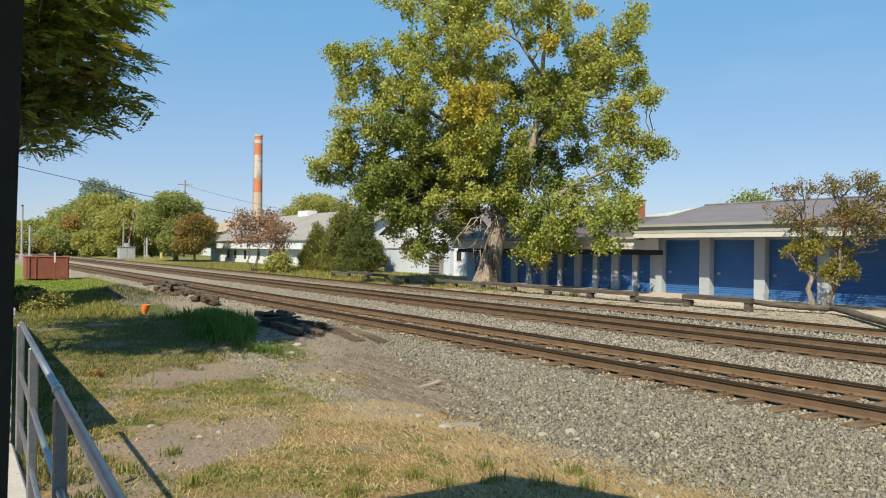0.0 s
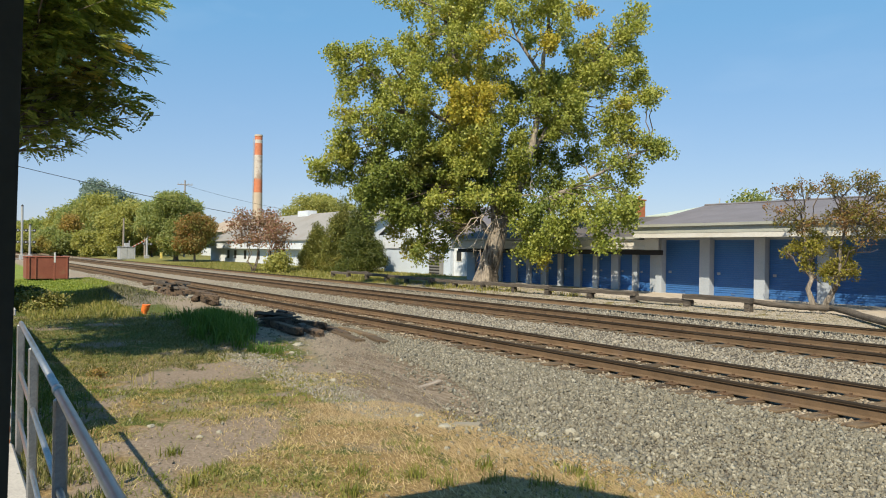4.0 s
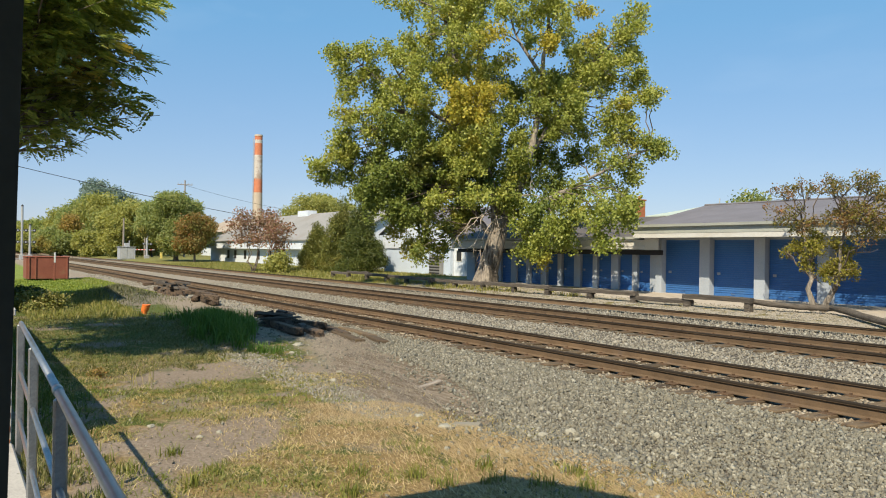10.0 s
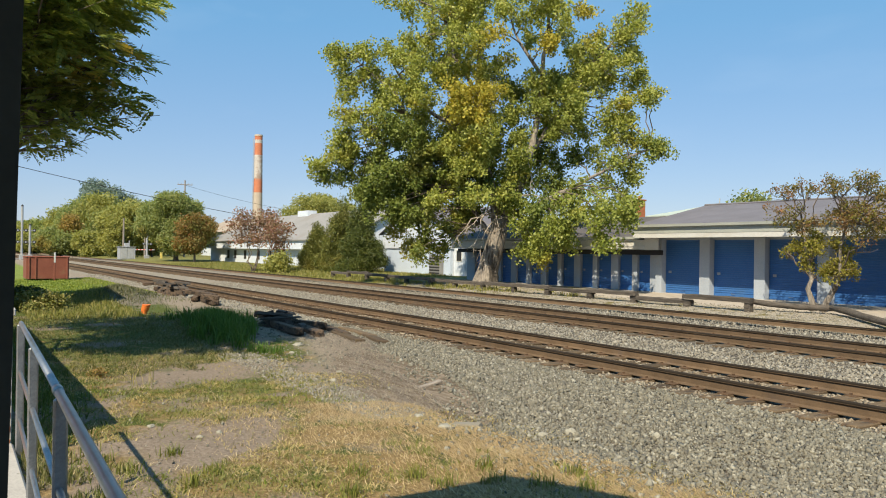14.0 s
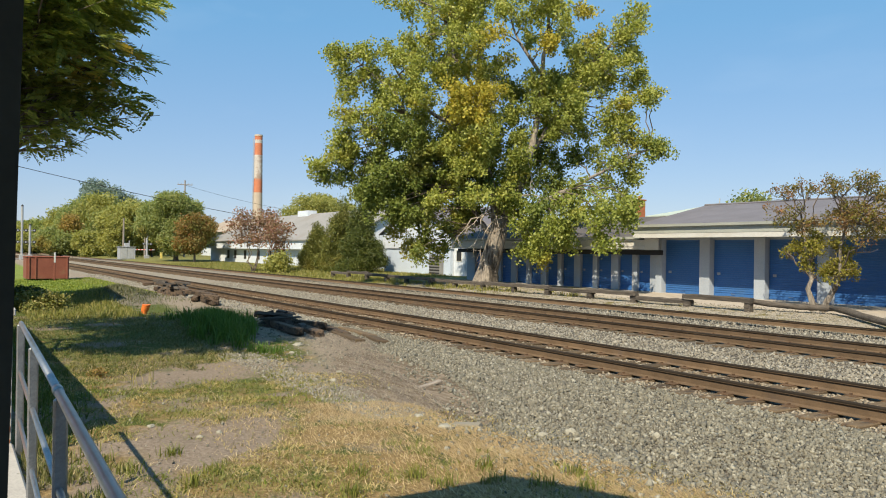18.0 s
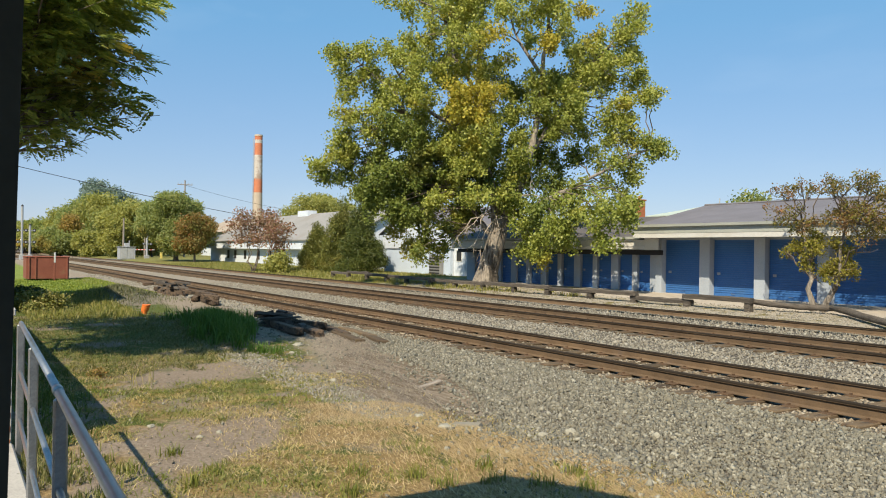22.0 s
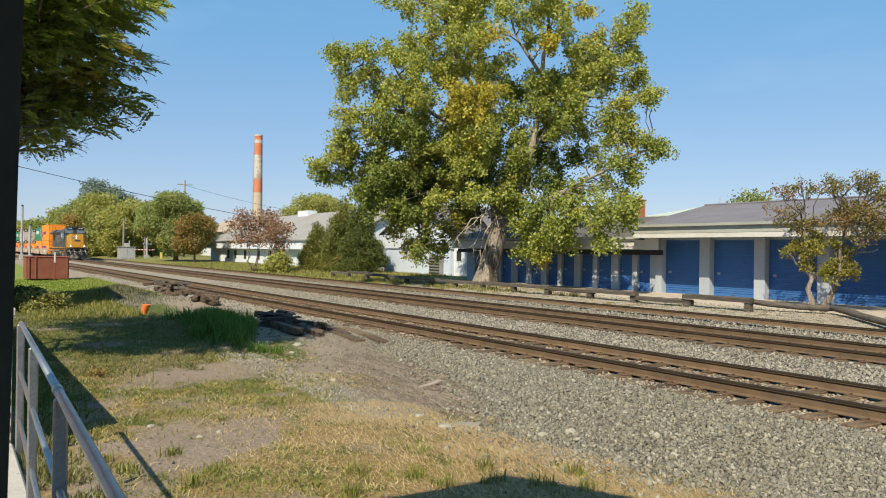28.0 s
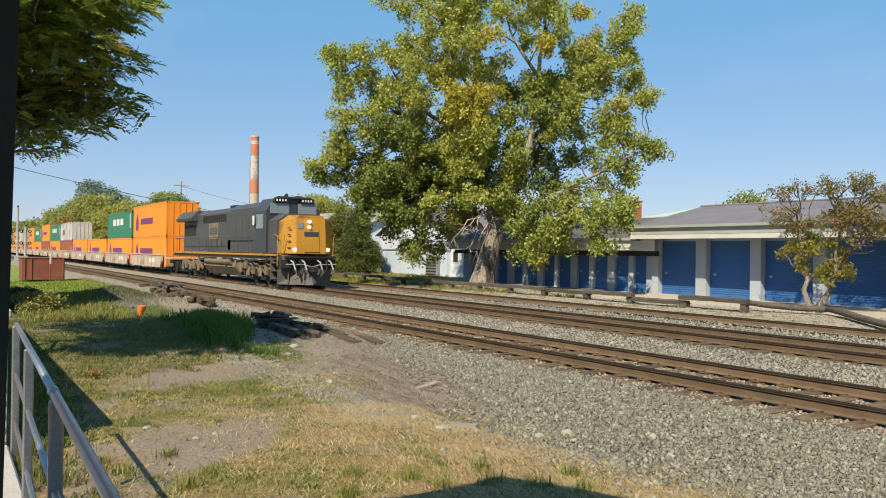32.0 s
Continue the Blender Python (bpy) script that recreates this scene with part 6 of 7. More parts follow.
lg = thing("fallen_trunk", "dark fallen tree trunk lying by the barrier", "log")
part("log", S().tube([(-14.3, 24.35, 0.12), (-13.6, 24.0, 0.10), (-12.6, 23.2, 0.02), (-11.2, 22.1, -0.04), (-9.0, 20.9, -0.08)], [0.07, 0.12, 0.11, 0.10, 0.10], 10), M_OLDWOOD, lg, rounded=True)
part("log", S().tube([(-17.0, 23.7, 0.22), (-16.2, 23.9, 0.14), (-15.2, 24.1, 0.10), (-14.2, 24.35, 0.12)], [0.09, 0.10, 0.10, 0.09], 8), M_OLDWOOD, lg, rounded=True)


# ---------------------------------------------------------------- signals, boxes, poles and wires down the line
def crossing_signal(x, y, tall, label):
    t = thing("crossing_signal", label, "signal", at=(x, y, -0.2))
    part("mast", S().tube([(0, 0, -0.2), (0, 0, tall)], 0.16, 10), M_STEELGREY, t)
    part("base_box", S().box(-0.35, 0.35, -0.35, 0.35, -0.1, 0.7, 0.03), M_STEELGREY, t)
    for z in (2.5, 4.2):
        part("cross_arm", S().box(-0.06, 0.06, -0.7, 0.7, z, z + 0.12), M_STEELGREY, t)
        for yy in (-0.55, 0.55):
            h = part("flasher", S().tube([(0.1, yy, z + 0.06), (0.22, yy, z + 0.06)], 0.24, 14), M_BLACKSTEEL, t, "black round flasher")
            part("lens", S().tube([(0.221, yy, z + 0.06), (0.24, yy, z + 0.06)], 0.12, 12), M_STEELGREY, h)
    part("finial", S().tube([(0, 0, tall), (0, 0, tall + 0.25)], [0.2, 0.1], 8), M_BLACKSTEEL, t)


M_BLACKSTEEL = surf("black_painted_steel", (0.02, 0.02, 0.02), (0.04, 0.04, 0.04), 3.0, 0.6, bumps=0, vary=0.1)
M_YELLOW = surf("yellow_marker_paint", (0.62, 0.50, 0.12), (0.72, 0.60, 0.18), 3.0, 0.6, bumps=0, vary=0)
crossing_signal(-128.0, 9.0, 7.8, "tall white crossing signal mast with flashers")
crossing_signal(-127.0, 9.95, 5.0, "crossing signal mast with round black flashers")
crossing_signal(-131.0, 27.1, 5.0, "crossing signal beyond the tracks")

bx = thing("signal_cabinet", "silver signal equipment cabinet beside the track", "cabinet", at=(-128.5, 23.5, -0.25))
part("body", S().box(-1.1, 1.1, -1.15, 1.15, 0.1, 2.0, 0.04), M_STEELGREY, bx)
part("roof", S().box(-1.2, 1.2, -1.25, 1.25, 2.001, 2.12, 0.03), M_STEELGREY, bx)
part("door", S().box(1.101, 1.13, -0.9, -0.05, 0.25, 1.85, 0.01), M_STEELGREY, bx)
part("door", S().box(1.101, 1.13, 0.05, 0.9, 0.25, 1.85, 0.01), M_STEELGREY, bx)
part("vent", S().box(-0.3, 0.3, -0.3, 0.3, 2.121, 2.7, 0.05), M_STEELGREY, bx)
M_GATERED = surf("red_gate_stripe", (0.45, 0.05, 0.04), (0.55, 0.08, 0.06), 3.0, 0.6, bumps=0, vary=0.05)


def crossing_gate(x, y, turn, long):
    """A gate beyond the road; its arm turns about the pivot on the mast."""
    t = thing("crossing_gate", "striped railway crossing gate with counterweight", "crossing gate", at=(x, y, -0.3), turn=turn)
    part("mast", S().tube([(0, 0.25, -0.1), (0, 0.25, 3.2)], 0.09, 10), M_STEELGREY, t)
    part("gate_motor", S().box(-0.3, 0.3, 0.10, 0.7, 1.2, 2.0, 0.04), M_STEELGREY, t)
    arm = part("arm", S().tube([(-0.3, 0, 0), (long * 0.5, 0, 0), (long, 0, 0)], [0.10, 0.08, 0.05], 6), M_FASCIA, t, "long white gate arm with red stripes")
    for k in range(7):
        a = 0.8 + k * (long - 1.0) / 7
        part("stripe", S().tube([(a, 0, 0), (a + 0.5, 0, 0)], [0.108 - 0.006 * k, 0.105 - 0.006 * k], 6), M_GATERED, arm)
    part("counterweight", S().box(-1.4, -0.3, -0.12, 0.02, -0.16, 0.16, 0.03), M_STEELGREY, arm)
    return arm


GATE_ARM = crossing_gate(-137.6, 25.4, 18.0, 8.4)
mk = thing("marker_post", "yellow marker post at the crossing", "post", at=(-129.0, 28.9, -0.2))
part("post", S().box(-0.15, 0.15, -0.18, 0.18, 0, 1.25, 0.03), M_YELLOW, mk)


def utility_pole(x, y, tall, arm_z, label="weathered wooden utility pole with a cross-arm"):
    t = thing("utility_pole", label, "pole", "utility poles", at=(x, y, -0.2))
    part("pole", S().tube([(0, 0, -0.5), (0, 0, tall)], [0.19, 0.12], 10), M_POLE, t)
    if arm_z:
        part("cross_arm", S().box(-0.06, 0.06, -1.4, 1.4, arm_z, arm_z + 0.14), M_POLE, t)
        for y2 in (-1.3, -0.6, 0.6, 1.3):
            part("insulator", S().tube([(0, y2, arm_z + 0.14), (0, y2, arm_z + 0.4)], 0.05, 6), M_STEELGREY, t)


utility_pole(-150.0, 37.8, 14.9, 14.0)
utility_pole(-136.0, 24.4, 6.8, 0, "short grey wooden pole behind the signal cabinet")
utility_pole(-138.0, 28.2, 6.6, 0, "short grey wooden pole by the crossing")
utility_pole(-96.0, 0.0, 12.0, 11.4)


def wire(name, a, b, sag, r=0.03):
    a, b = Vector(a), Vector(b)
    pts = [a.lerp(b, t) - Vector((0, 0, sag * 4 * t * (1 - t))) for t in np.linspace(0, 1, 17)]
    w = tagged(part(name, S().tube(pts, r, 5), M_WIRE), "thin black overhead cable", "cable", "overhead cables")


wire("overhead_cable", (-96, 2.0, 11.4), (-110.0, 41.0, 6.0), 0.35, 0.035)
wire("overhead_cable", (-150, 37.0, 14.0), (-150.0, 62.0, 9.5), 0.5, 0.025)

rd = part("crossing_road", S().box(-137.0, -129.5, -60.0, 160.0, -0.4, -0.155), M_ASPHALT)
tagged(rd, "grey worn asphalt road over the tracks", "road", kind="structure")


# ---------------------------------------------------------------- loose ballast and grass
def stones(name, label, x0, x1, y0, y1, count, size, seed, keep=None, sink=0.3, stone=None):
    """Broken stones strewn over a stretch of ground, as angular lumps."""
    rng = np.random.default_rng(seed)
    x = x1 - (x1 - x0) * rng.random(count) ** 1.35
    y = rng.uniform(y0, y1, count)
    if keep is not None:
        ok = keep(x, y, rng)
        x, y = x[ok], y[ok]
    n = len(x)
    s = size * rng.lognormal(0, 0.28, n)
    z = height(x, y) + s * (0.5 - sink)
    corner = np.array([(0.62, 0, 0), (-0.62, 0, 0), (0, 0.55, 0), (0, -0.55, 0), (0.1, 0.1, 0.45), (-0.1, -0.1, -0.45)])
    loc = corner[None] * (0.75 + 0.5 * rng.random((n, 6, 1))) + rng.normal(0, 0.13, (n, 6, 3))
    q = rng.normal(size=(n, 3, 3))
    u = q[:, 0] / np.linalg.norm(q[:, 0], axis=1)[:, None]
    v = np.cross(u, q[:, 1])
    v /= np.linalg.norm(v, axis=1)[:, None]
    w = np.cross(u, v)
    R = np.stack([u, v, w], 1)
    verts = np.einsum("nij,njk->nik", loc * s[:, None, None], R) + np.stack([x, y, z], -1)[:, None]
    face = np.array([(0, 2, 4), (2, 1, 4), (1, 3, 4), (3, 0, 4), (2, 0, 5), (1, 2, 5), (3, 1, 5), (0, 3, 5)])
    faces = (np.arange(n)[:, None, None] * 6 + face[None]).reshape(-1, 3)
    ob = part(name, mesh_of(name, verts.reshape(-1, 3), faces), stone or M_STONE)
    return tagged(ob, label, "gravel", kind="stuff")


def off_ties(x, y, rng):
    return np.abs(np.abs(y - NEAR) - 0.7525) > 0.12


def thin_edge(x, y, rng):
    edge = np.minimum(8.3, 5.55 - 0.33 * np.minimum(0, x + 7.5)) + 0.35 * np.sin(x * 1.7) * np.sin(x * 0.6 + 1)
    rut = ((x + 11.2) / 3.4) ** 2 + ((y + 0.22 * x - 3.85) / 0.95) ** 2 + 0.25 * np.sin(x * 2.1) * np.sin(y * 5.0)
    return (rng.random(len(x)) < np.clip((rut - 0.6) * 2.0, 0.30, 1.0)) & (rng.random(len(x)) < np.clip((y - edge + 0.5) / 0.9, 0.06, 1) * np.where(y > 8.95, 0.35, 1.0))


stones("ballast_shoulder", "loose grey crushed stone beside the near track", -26.0, -2.6, 4.6, 9.1, 84000, 0.037, 71, thin_edge)
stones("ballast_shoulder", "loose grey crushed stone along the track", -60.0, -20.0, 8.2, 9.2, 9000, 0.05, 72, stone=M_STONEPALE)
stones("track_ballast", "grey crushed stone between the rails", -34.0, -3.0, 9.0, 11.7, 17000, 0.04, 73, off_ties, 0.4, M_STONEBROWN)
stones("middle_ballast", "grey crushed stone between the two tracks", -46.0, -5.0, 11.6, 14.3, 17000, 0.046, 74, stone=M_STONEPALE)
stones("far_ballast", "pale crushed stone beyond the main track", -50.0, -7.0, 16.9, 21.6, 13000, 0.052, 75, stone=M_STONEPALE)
stones("verge_gravel", "small tan stones on the dusty verge", -42.0, -8.0, 21.4, 24.6, 6000, 0.04, 77, stone=M_STONEPALE)
stones("gravel_strip", "pale strip of fine gravel across the yard", -15.6, -8.6, 4.55, 5.35, 5200, 0.026, 78, stone=M_STONEPALE)
stones("yard_gravel", "scattered small stones on bare soil", -16.0, -4.0, 1.2, 5.6, 1500, 0.022, 76)


def blades(name, label, x, y, length, width, mat_of, rng, lean=0.5, lying=False):
    n = len(x)
    z = height(x, y) - 0.01
    L = length * rng.uniform(0.5, 1.3, n)
    a = rng.uniform(0, 2 * math.pi, n)
    b = rng.uniform(0, 2 * math.pi, n)
    base = np.stack([x, y, z], -1)
    side = np.stack([np.cos(a), np.sin(a), 0 * a], -1) * (width * rng.uniform(0.6, 1.3, n))[:, None]
    tilt = rng.uniform(1.35, 1.56, n) if lying else np.clip(rng.normal(lean - 0.1, 0.32, n), 0, 1.5) if lean >= 1 else np.abs(rng.normal(0, lean, n))
    if lying:
        b = rng.normal(2.9, 0.35, n)
        base[:, 2] += 0.02
    out = np.stack([np.cos(b) * np.sin(tilt), np.sin(b) * np.sin(tilt), np.cos(tilt)], -1)
    mid = base + out * (L * 0.55)[:, None] * np.array([0.6, 0.6, 1.0])
    tip = base + out * L[:, None] * np.array([1.25, 1.25, 0.9])
    verts = np.stack([base - side, base + side, mid + side * 0.7, mid - side * 0.7, tip], 1)
    k = np.arange(n)[:, None] * 5
    tri = np.concatenate([k + [[0, 1, 2]], k + [[0, 2, 3]], k + [[3, 2, 4]]])
    ob = part(name, mesh_of(name, verts.reshape(-1, 3), tri), mat_of)
    return tagged(ob, label, "grass", kind="stuff")


def tufts(centres, each, spread, rng):
    c = np.repeat(np.asarray(centres, float), each, axis=0)
    return c[:, 0] + rng.normal(0, spread, len(c)), c[:, 1] + rng.normal(0, spread, len(c))


def bare(x, y):
    """True away from the two trodden patches."""
    w = 0.5 * np.sin(x * 3.1 + 1.7 * np.sin(y * 2.3)) + 0.4 * np.sin(y * 4.3 + x * 1.1)
    return (((x + 13.7) / 0.9) ** 2 + ((y - 4.2) / 1.7) ** 2 + w > 1) & (((x + 8.9) / 1.0) ** 2 + ((y - 2.45) / 0.75) ** 2 + w > 1)


def grasses():
    rng = np.random.default_rng(88)
    # thin dry turf of the yard, in patches
    n = 120000
    x = -3.2 - 13.0 * rng.random(n) ** 1.3
    y = rng.uniform(0.9, 6.2, n)
    patch = np.array([noise.noise((a * 0.55, b * 0.55, 3.0)) for a, b in zip(x, y)])
    ok = (patch > 0.0) & (y < 5.35 + 0.05 * x + 1.1 + rng.normal(0, 0.35, n)) | (rng.random(n) < 0.03)
    ok &= bare(x, y) | (rng.random(n) < 0.2)
    blades("dry_grass", "short dry straw-coloured grass", x[ok], y[ok], 0.075, 0.006, M_DRY, rng, 1.25)
    # flattened straw at the grass edge
    n = 24000
    x = -3.4 - 6.5 * rng.random(n)
    y = 5.75 - np.abs(rng.normal(0, 1.1, n)) + 0.08 * (x + 6)
    blades("flat_straw", "flattened pale straw at the gravel edge", x, y, 0.12, 0.004, M_FLATSTRAW, rng, lying=True)
    # green patches in it
    c = np.stack([-3.4 - 12.5 * rng.random(640) ** 1.2, rng.uniform(1.0, 5.2, 640)], -1)
    keep = np.array([noise.noise((a * 0.4, b * 0.4, 9.0)) > -0.08 for a, b in c])
    keep &= bare(c[:, 0], c[:, 1]) & ((c[:, 0] < -8.2) | (c[:, 1] < 4.3))
    x, y = tufts(c[keep], 42, 0.10, rng)
    blades("grass_tufts", "green grass tufts in the dry yard", x, y, 0.095, 0.006, M_OLIVE, rng, 1.1)
    # scattered clumps: fresh green ones, and pale dead ones
    c = np.stack([-3.4 - 12.0 * rng.random(300) ** 1.1, rng.uniform(0.9, 5.6, 300)], -1)
    c = c[bare(c[:, 0], c[:, 1]) & (c[:, 1] < 5.6 + 0.05 * c[:, 0])]
    x, y = tufts(c[: len(c) // 3], 46, 0.055, rng)
    blades("grass_tufts", "fresh green clumps in the dry turf", x, y, 0.08, 0.006, M_OLIVE, rng, 1.0)
    x, y = tufts(c[len(c) // 3:], 34, 0.08, rng)
    blades("dry_clumps", "pale dead clumps in the dry turf", x, y, 0.10, 0.005, M_PALESTRAW, rng, 1.35)
    # rank weeds in the shade along the low wall
    n = 5000
    x, y = -9.4 - 14.0 * rng.random(n), 0.75 + np.abs(rng.normal(0, 0.42, n))
    blades("wall_weeds", "dark weeds along the foot of the low wall", x, y, 0.13, 0.010, M_GRASS, rng, 0.9)
    n = 3600
    x, y = -4.4 - 5.4 * rng.random(n), 0.64 + np.abs(rng.normal(0, 0.28, n))
    ok = np.array([noise.noise((a * 1.3, b * 1.3, 7.0)) for a, b in zip(x, y)]) > -0.12
    blades("ramp_weeds", "dark green weeds along the ramp's edge", x[ok], y[ok], 0.15, 0.008, M_SHADEGRASS, rng, 0.8)
    # dead stems strewn along the wheel tracks
    n = 5200
    x = -8.6 - 9.0 * rng.random(n)
    edge = np.minimum(8.3, 5.55 - 0.33 * np.minimum(0, x + 7.5))
    y = edge - 0.2 - np.abs(rng.normal(0, 0.6, n))
    blades("dead_stems", "flattened brown dead stems on bare soil", x, y, 0.22, 0.005, M_STRAW, rng, lying=True)
    # a few taller tufts near the roof's shadow
    c = np.array([(-6.1, 4.0), (-5.9, 4.4), (-6.5, 3.9), (-6.3, 4.6), (-5.6, 5.2), (-5.5, 4.7), (-6.2, 3.1), (-6.0, 2.9), (-7.1, 1.9), (-7.4, 2.2), (-8.3, 2.0), (-6.8, 3.4), (-5.2, 5.0), (-6.3, 1.0), (-6.6, 1.15), (-7.2, 1.2), (-5.7, 0.95), (-7.8, 1.5), (-8.4, 1.3)])
    x, y = tufts(c, 60, 0.06, rng)
    blades("grass_tufts", "taller green tufts in the yard", x, y, 0.16, 0.006, M_OLIVE, rng, 0.55)
    # long rank grass on the mound by the dumped ties
    q = np.clip(rng.normal(0, 0.45, 190), -1.1, 1.1)
    c = np.stack([-20.0 + q * 2.9 + rng.normal(0, 0.3, 190), 5.95 - q * 0.35 + rng.normal(0, 0.36, 190)], -1)
    x, y = tufts(c, 36, 0.09, rng)
    blades("rank_grass", "long green grass on a mound, tree shade in its colour", x, y, 0.40, 0.014, M_RANK, rng, 0.55)
    c = np.array([(-15.6, 5.6), (-15.3, 5.75), (-15.9, 5.5)])
    x, y = tufts(c, 60, 0.07, rng)
    blades("grass_tufts", "bright green tuft at the foot of the ties", x, y, 0.28, 0.010, M_RANK, rng, 0.6)
    # a few tall dry stalks
    x, y = tufts(np.array([(-12.9, 2.55), (-12.6, 2.5), (-13.1, 2.8)]), 5, 0.12, rng)
    blades("dry_stalks", "tall dry straw-coloured weed stalks", x, y, 0.5, 0.006, M_DRY, rng, 0.7)
    # weeds in the tree's shade and on the far mound
    n = 52000
    x, y = rng.uniform(-27.0, -13.8, n), rng.uniform(1.4, 5.8, n)
    ok = np.array([noise.noise((a * 0.5, b * 0.5, 5.0)) for a, b in zip(x, y)]) > 0.0
    ok |= rng.random(n) < 0.3
    ok &= bare(x, y)
    blades("shade_grass", "dark green weeds in the shade", x[ok], y[ok], 0.11, 0.008, M_SHADEGRASS, rng, 1.1)
    n = 10000
    x, y = rng.normal(-33.8, 2.0, n), rng.normal(5.5, 0.9, n)
    blades("rank_grass", "dull grey-green weeds on the far mound", x, y, 0.13, 0.014, M_MOUNDWEED, rng, 0.9)
    n = 9000
    x, y = rng.uniform(-36.0, -25.0, n), rng.uniform(2.0, 5.2, n)
    blades("yellow_weeds", "yellowing weeds before the mown lawn", x, y, 0.22, 0.014, M_YELLOWWEED, rng, 0.5)
    n = 22000
    x, y = rng.uniform(-56.0, -36.0, n), rng.uniform(2.0, 8.0, n)
    blades("lawn", "bright green mown lawn", x, y, 0.10, 0.02, M_LAWN, rng, 0.6)
    # verge beyond the tracks
    c = np.stack([rng.uniform(-50.0, -15.0, 170), rng.normal(23.5, 0.8, 170)], -1)
    c = c[(np.array([noise.noise((a * 0.3, b * 0.3, 2.0)) for a, b in c]) + (c[:, 0] < -27) * 0.35 - (c[:, 0] > -25) * 0.5) > 0.05]
    x, y = tufts(c, 46, 0.16, rng)
    blades("verge_weeds", "yellow-green weeds along the timber barrier", x, y, 0.22, 0.012, M_YELLOWWEED, rng, 0.5)
    n = 20000
    x, y = rng.uniform(-95.0, -45.0, n), rng.uniform(21.5, 30.0, n)
    blades("verge_grass", "grass verge beyond the tracks", x, y, 0.20, 0.03, M_YELLOWWEED, rng, 0.5)


# green darkened to hold the locust's shade over the mound
M_RANK = leaf_mat("shade_darkened_rank_blades", [(0.06, 0.13, 0.02), (0.10, 0.19, 0.035), (0.16, 0.25, 0.05)], 0.35, tone=1.0)
M_MOUNDWEED = leaf_mat("dusty_mound_weeds", [(0.10, 0.115, 0.05), (0.15, 0.16, 0.075), (0.20, 0.19, 0.11)], 0.2)
M_FLATSTRAW = leaf_mat("flattened_tan_straw", [(0.33, 0.235, 0.11), (0.52, 0.38, 0.19), (0.70, 0.54, 0.32)], 0.2)
M_PALESTRAW = leaf_mat("pale_dead_grass", [(0.36, 0.28, 0.14), (0.50, 0.40, 0.23), (0.62, 0.51, 0.32)], 0.2, tone=1.0)
M_STRAW = leaf_mat("flattened_dead_stems", [(0.16, 0.125, 0.095), (0.29, 0.235, 0.175), (0.46, 0.385, 0.29)], 0.1)
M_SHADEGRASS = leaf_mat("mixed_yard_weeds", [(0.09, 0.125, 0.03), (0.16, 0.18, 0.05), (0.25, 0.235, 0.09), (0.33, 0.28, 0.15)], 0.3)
M_OLIVE = leaf_mat("olive_grass_blades", [(0.12, 0.15, 0.03), (0.21, 0.24, 0.05), (0.34, 0.32, 0.09), (0.15, 0.21, 0.035)], 0.3)
M_LAWN = leaf_mat("mown_lawn_blades", [(0.17, 0.24, 0.035), (0.26, 0.33, 0.055), (0.37, 0.41, 0.085)], 0.35)
grasses()


# ---------------------------------------------------------------- train
M_LOCOGREY = surf("dark_grey_locomotive_paint", (0.055, 0.056, 0.062), (0.085, 0.084, 0.088), 1.0, 0.55, 0.0, 0.1, 0.002, 20, stain=(0.09, 0.085, 0.08), vary=0.03)
M_LOCOBLUE = surf("dark_blue_cab_paint", (0.038, 0.043, 0.052), (0.055, 0.06, 0.07), 1.0, 0.45, 0.0, 0.1, 0.002, 20, vary=0)
M_LOCOYELLOW = surf("golden_yellow_nose_paint", (0.45, 0.215, 0.022), (0.55, 0.275, 0.03), 1.4, 0.5, 0.0, 0.1, 0.002, 20, stain=(0.24, 0.125, 0.035), stain_at=0.54, vary=0.02)
M_UNDER = surf("dusty_running_gear", (0.13, 0.10, 0.065), (0.26, 0.205, 0.135), 3.0, 0.85, 0.1, 0.4, 0.006, 30, stain=(0.07, 0.06, 0.05), vary=0.1)
M_BLACK = surf("black_steel", (0.018, 0.018, 0.018), (0.04, 0.038, 0.036), 3.0, 0.7, 0.2, 0.2, 0.003, 30, vary=0.1)
M_PLOW = surf("dusty_grey_plow", (0.075, 0.072, 0.07), (0.13, 0.125, 0.12), 3.0, 0.75, 0.1, 0.3, 0.004, 30, vary=0)
M_CAROR = surf("container_orange_paint", (0.80, 0.24, 0.02), (0.88, 0.31, 0.03), 0.8, 0.5, 0.0, 0.1, 0.002, 20, stain=(0.74, 0.25, 0.05), vary=0.04)
M_CARGR = surf("container_green_paint", (0.03, 0.16, 0.10), (0.045, 0.21, 0.135), 0.8, 0.5, 0.0, 0.1, 0.002, 20, vary=0.05)
M_CARWH = surf("container_white_paint", (0.42, 0.42, 0.40), (0.54, 0.54, 0.52), 0.8, 0.6, 0.0, 0.1, 0.002, 20, stain=(0.28, 0.26, 0.23), stain_at=0.55, vary=0.03)
M_CARBR = surf("container_brown_paint", (0.24, 0.075, 0.045), (0.32, 0.11, 0.065), 0.8, 0.55, 0.0, 0.1, 0.002, 20, vary=0.05)
M_WELL = surf("dusty_well_car_paint", (0.40, 0.32, 0.25), (0.56, 0.47, 0.38), 1.4, 0.8, 0.0, 0.3, 0.004, 20, stain=(0.24, 0.17, 0.12), vary=0.08)
M_LAMP = glow("headlight_glow", (1.0, 0.93, 0.80), 2.5)
# base colour raised to a grey-blue that stands in for reflected sky
M_WINDOW = glass("sky_tinted_cab_glass", (0.16, 0.19, 0.22))
M_INKWHITE = surf("white_lettering", (0.68, 0.68, 0.66), (0.76, 0.76, 0.74), 2.0, 0.6, bumps=0, vary=0)
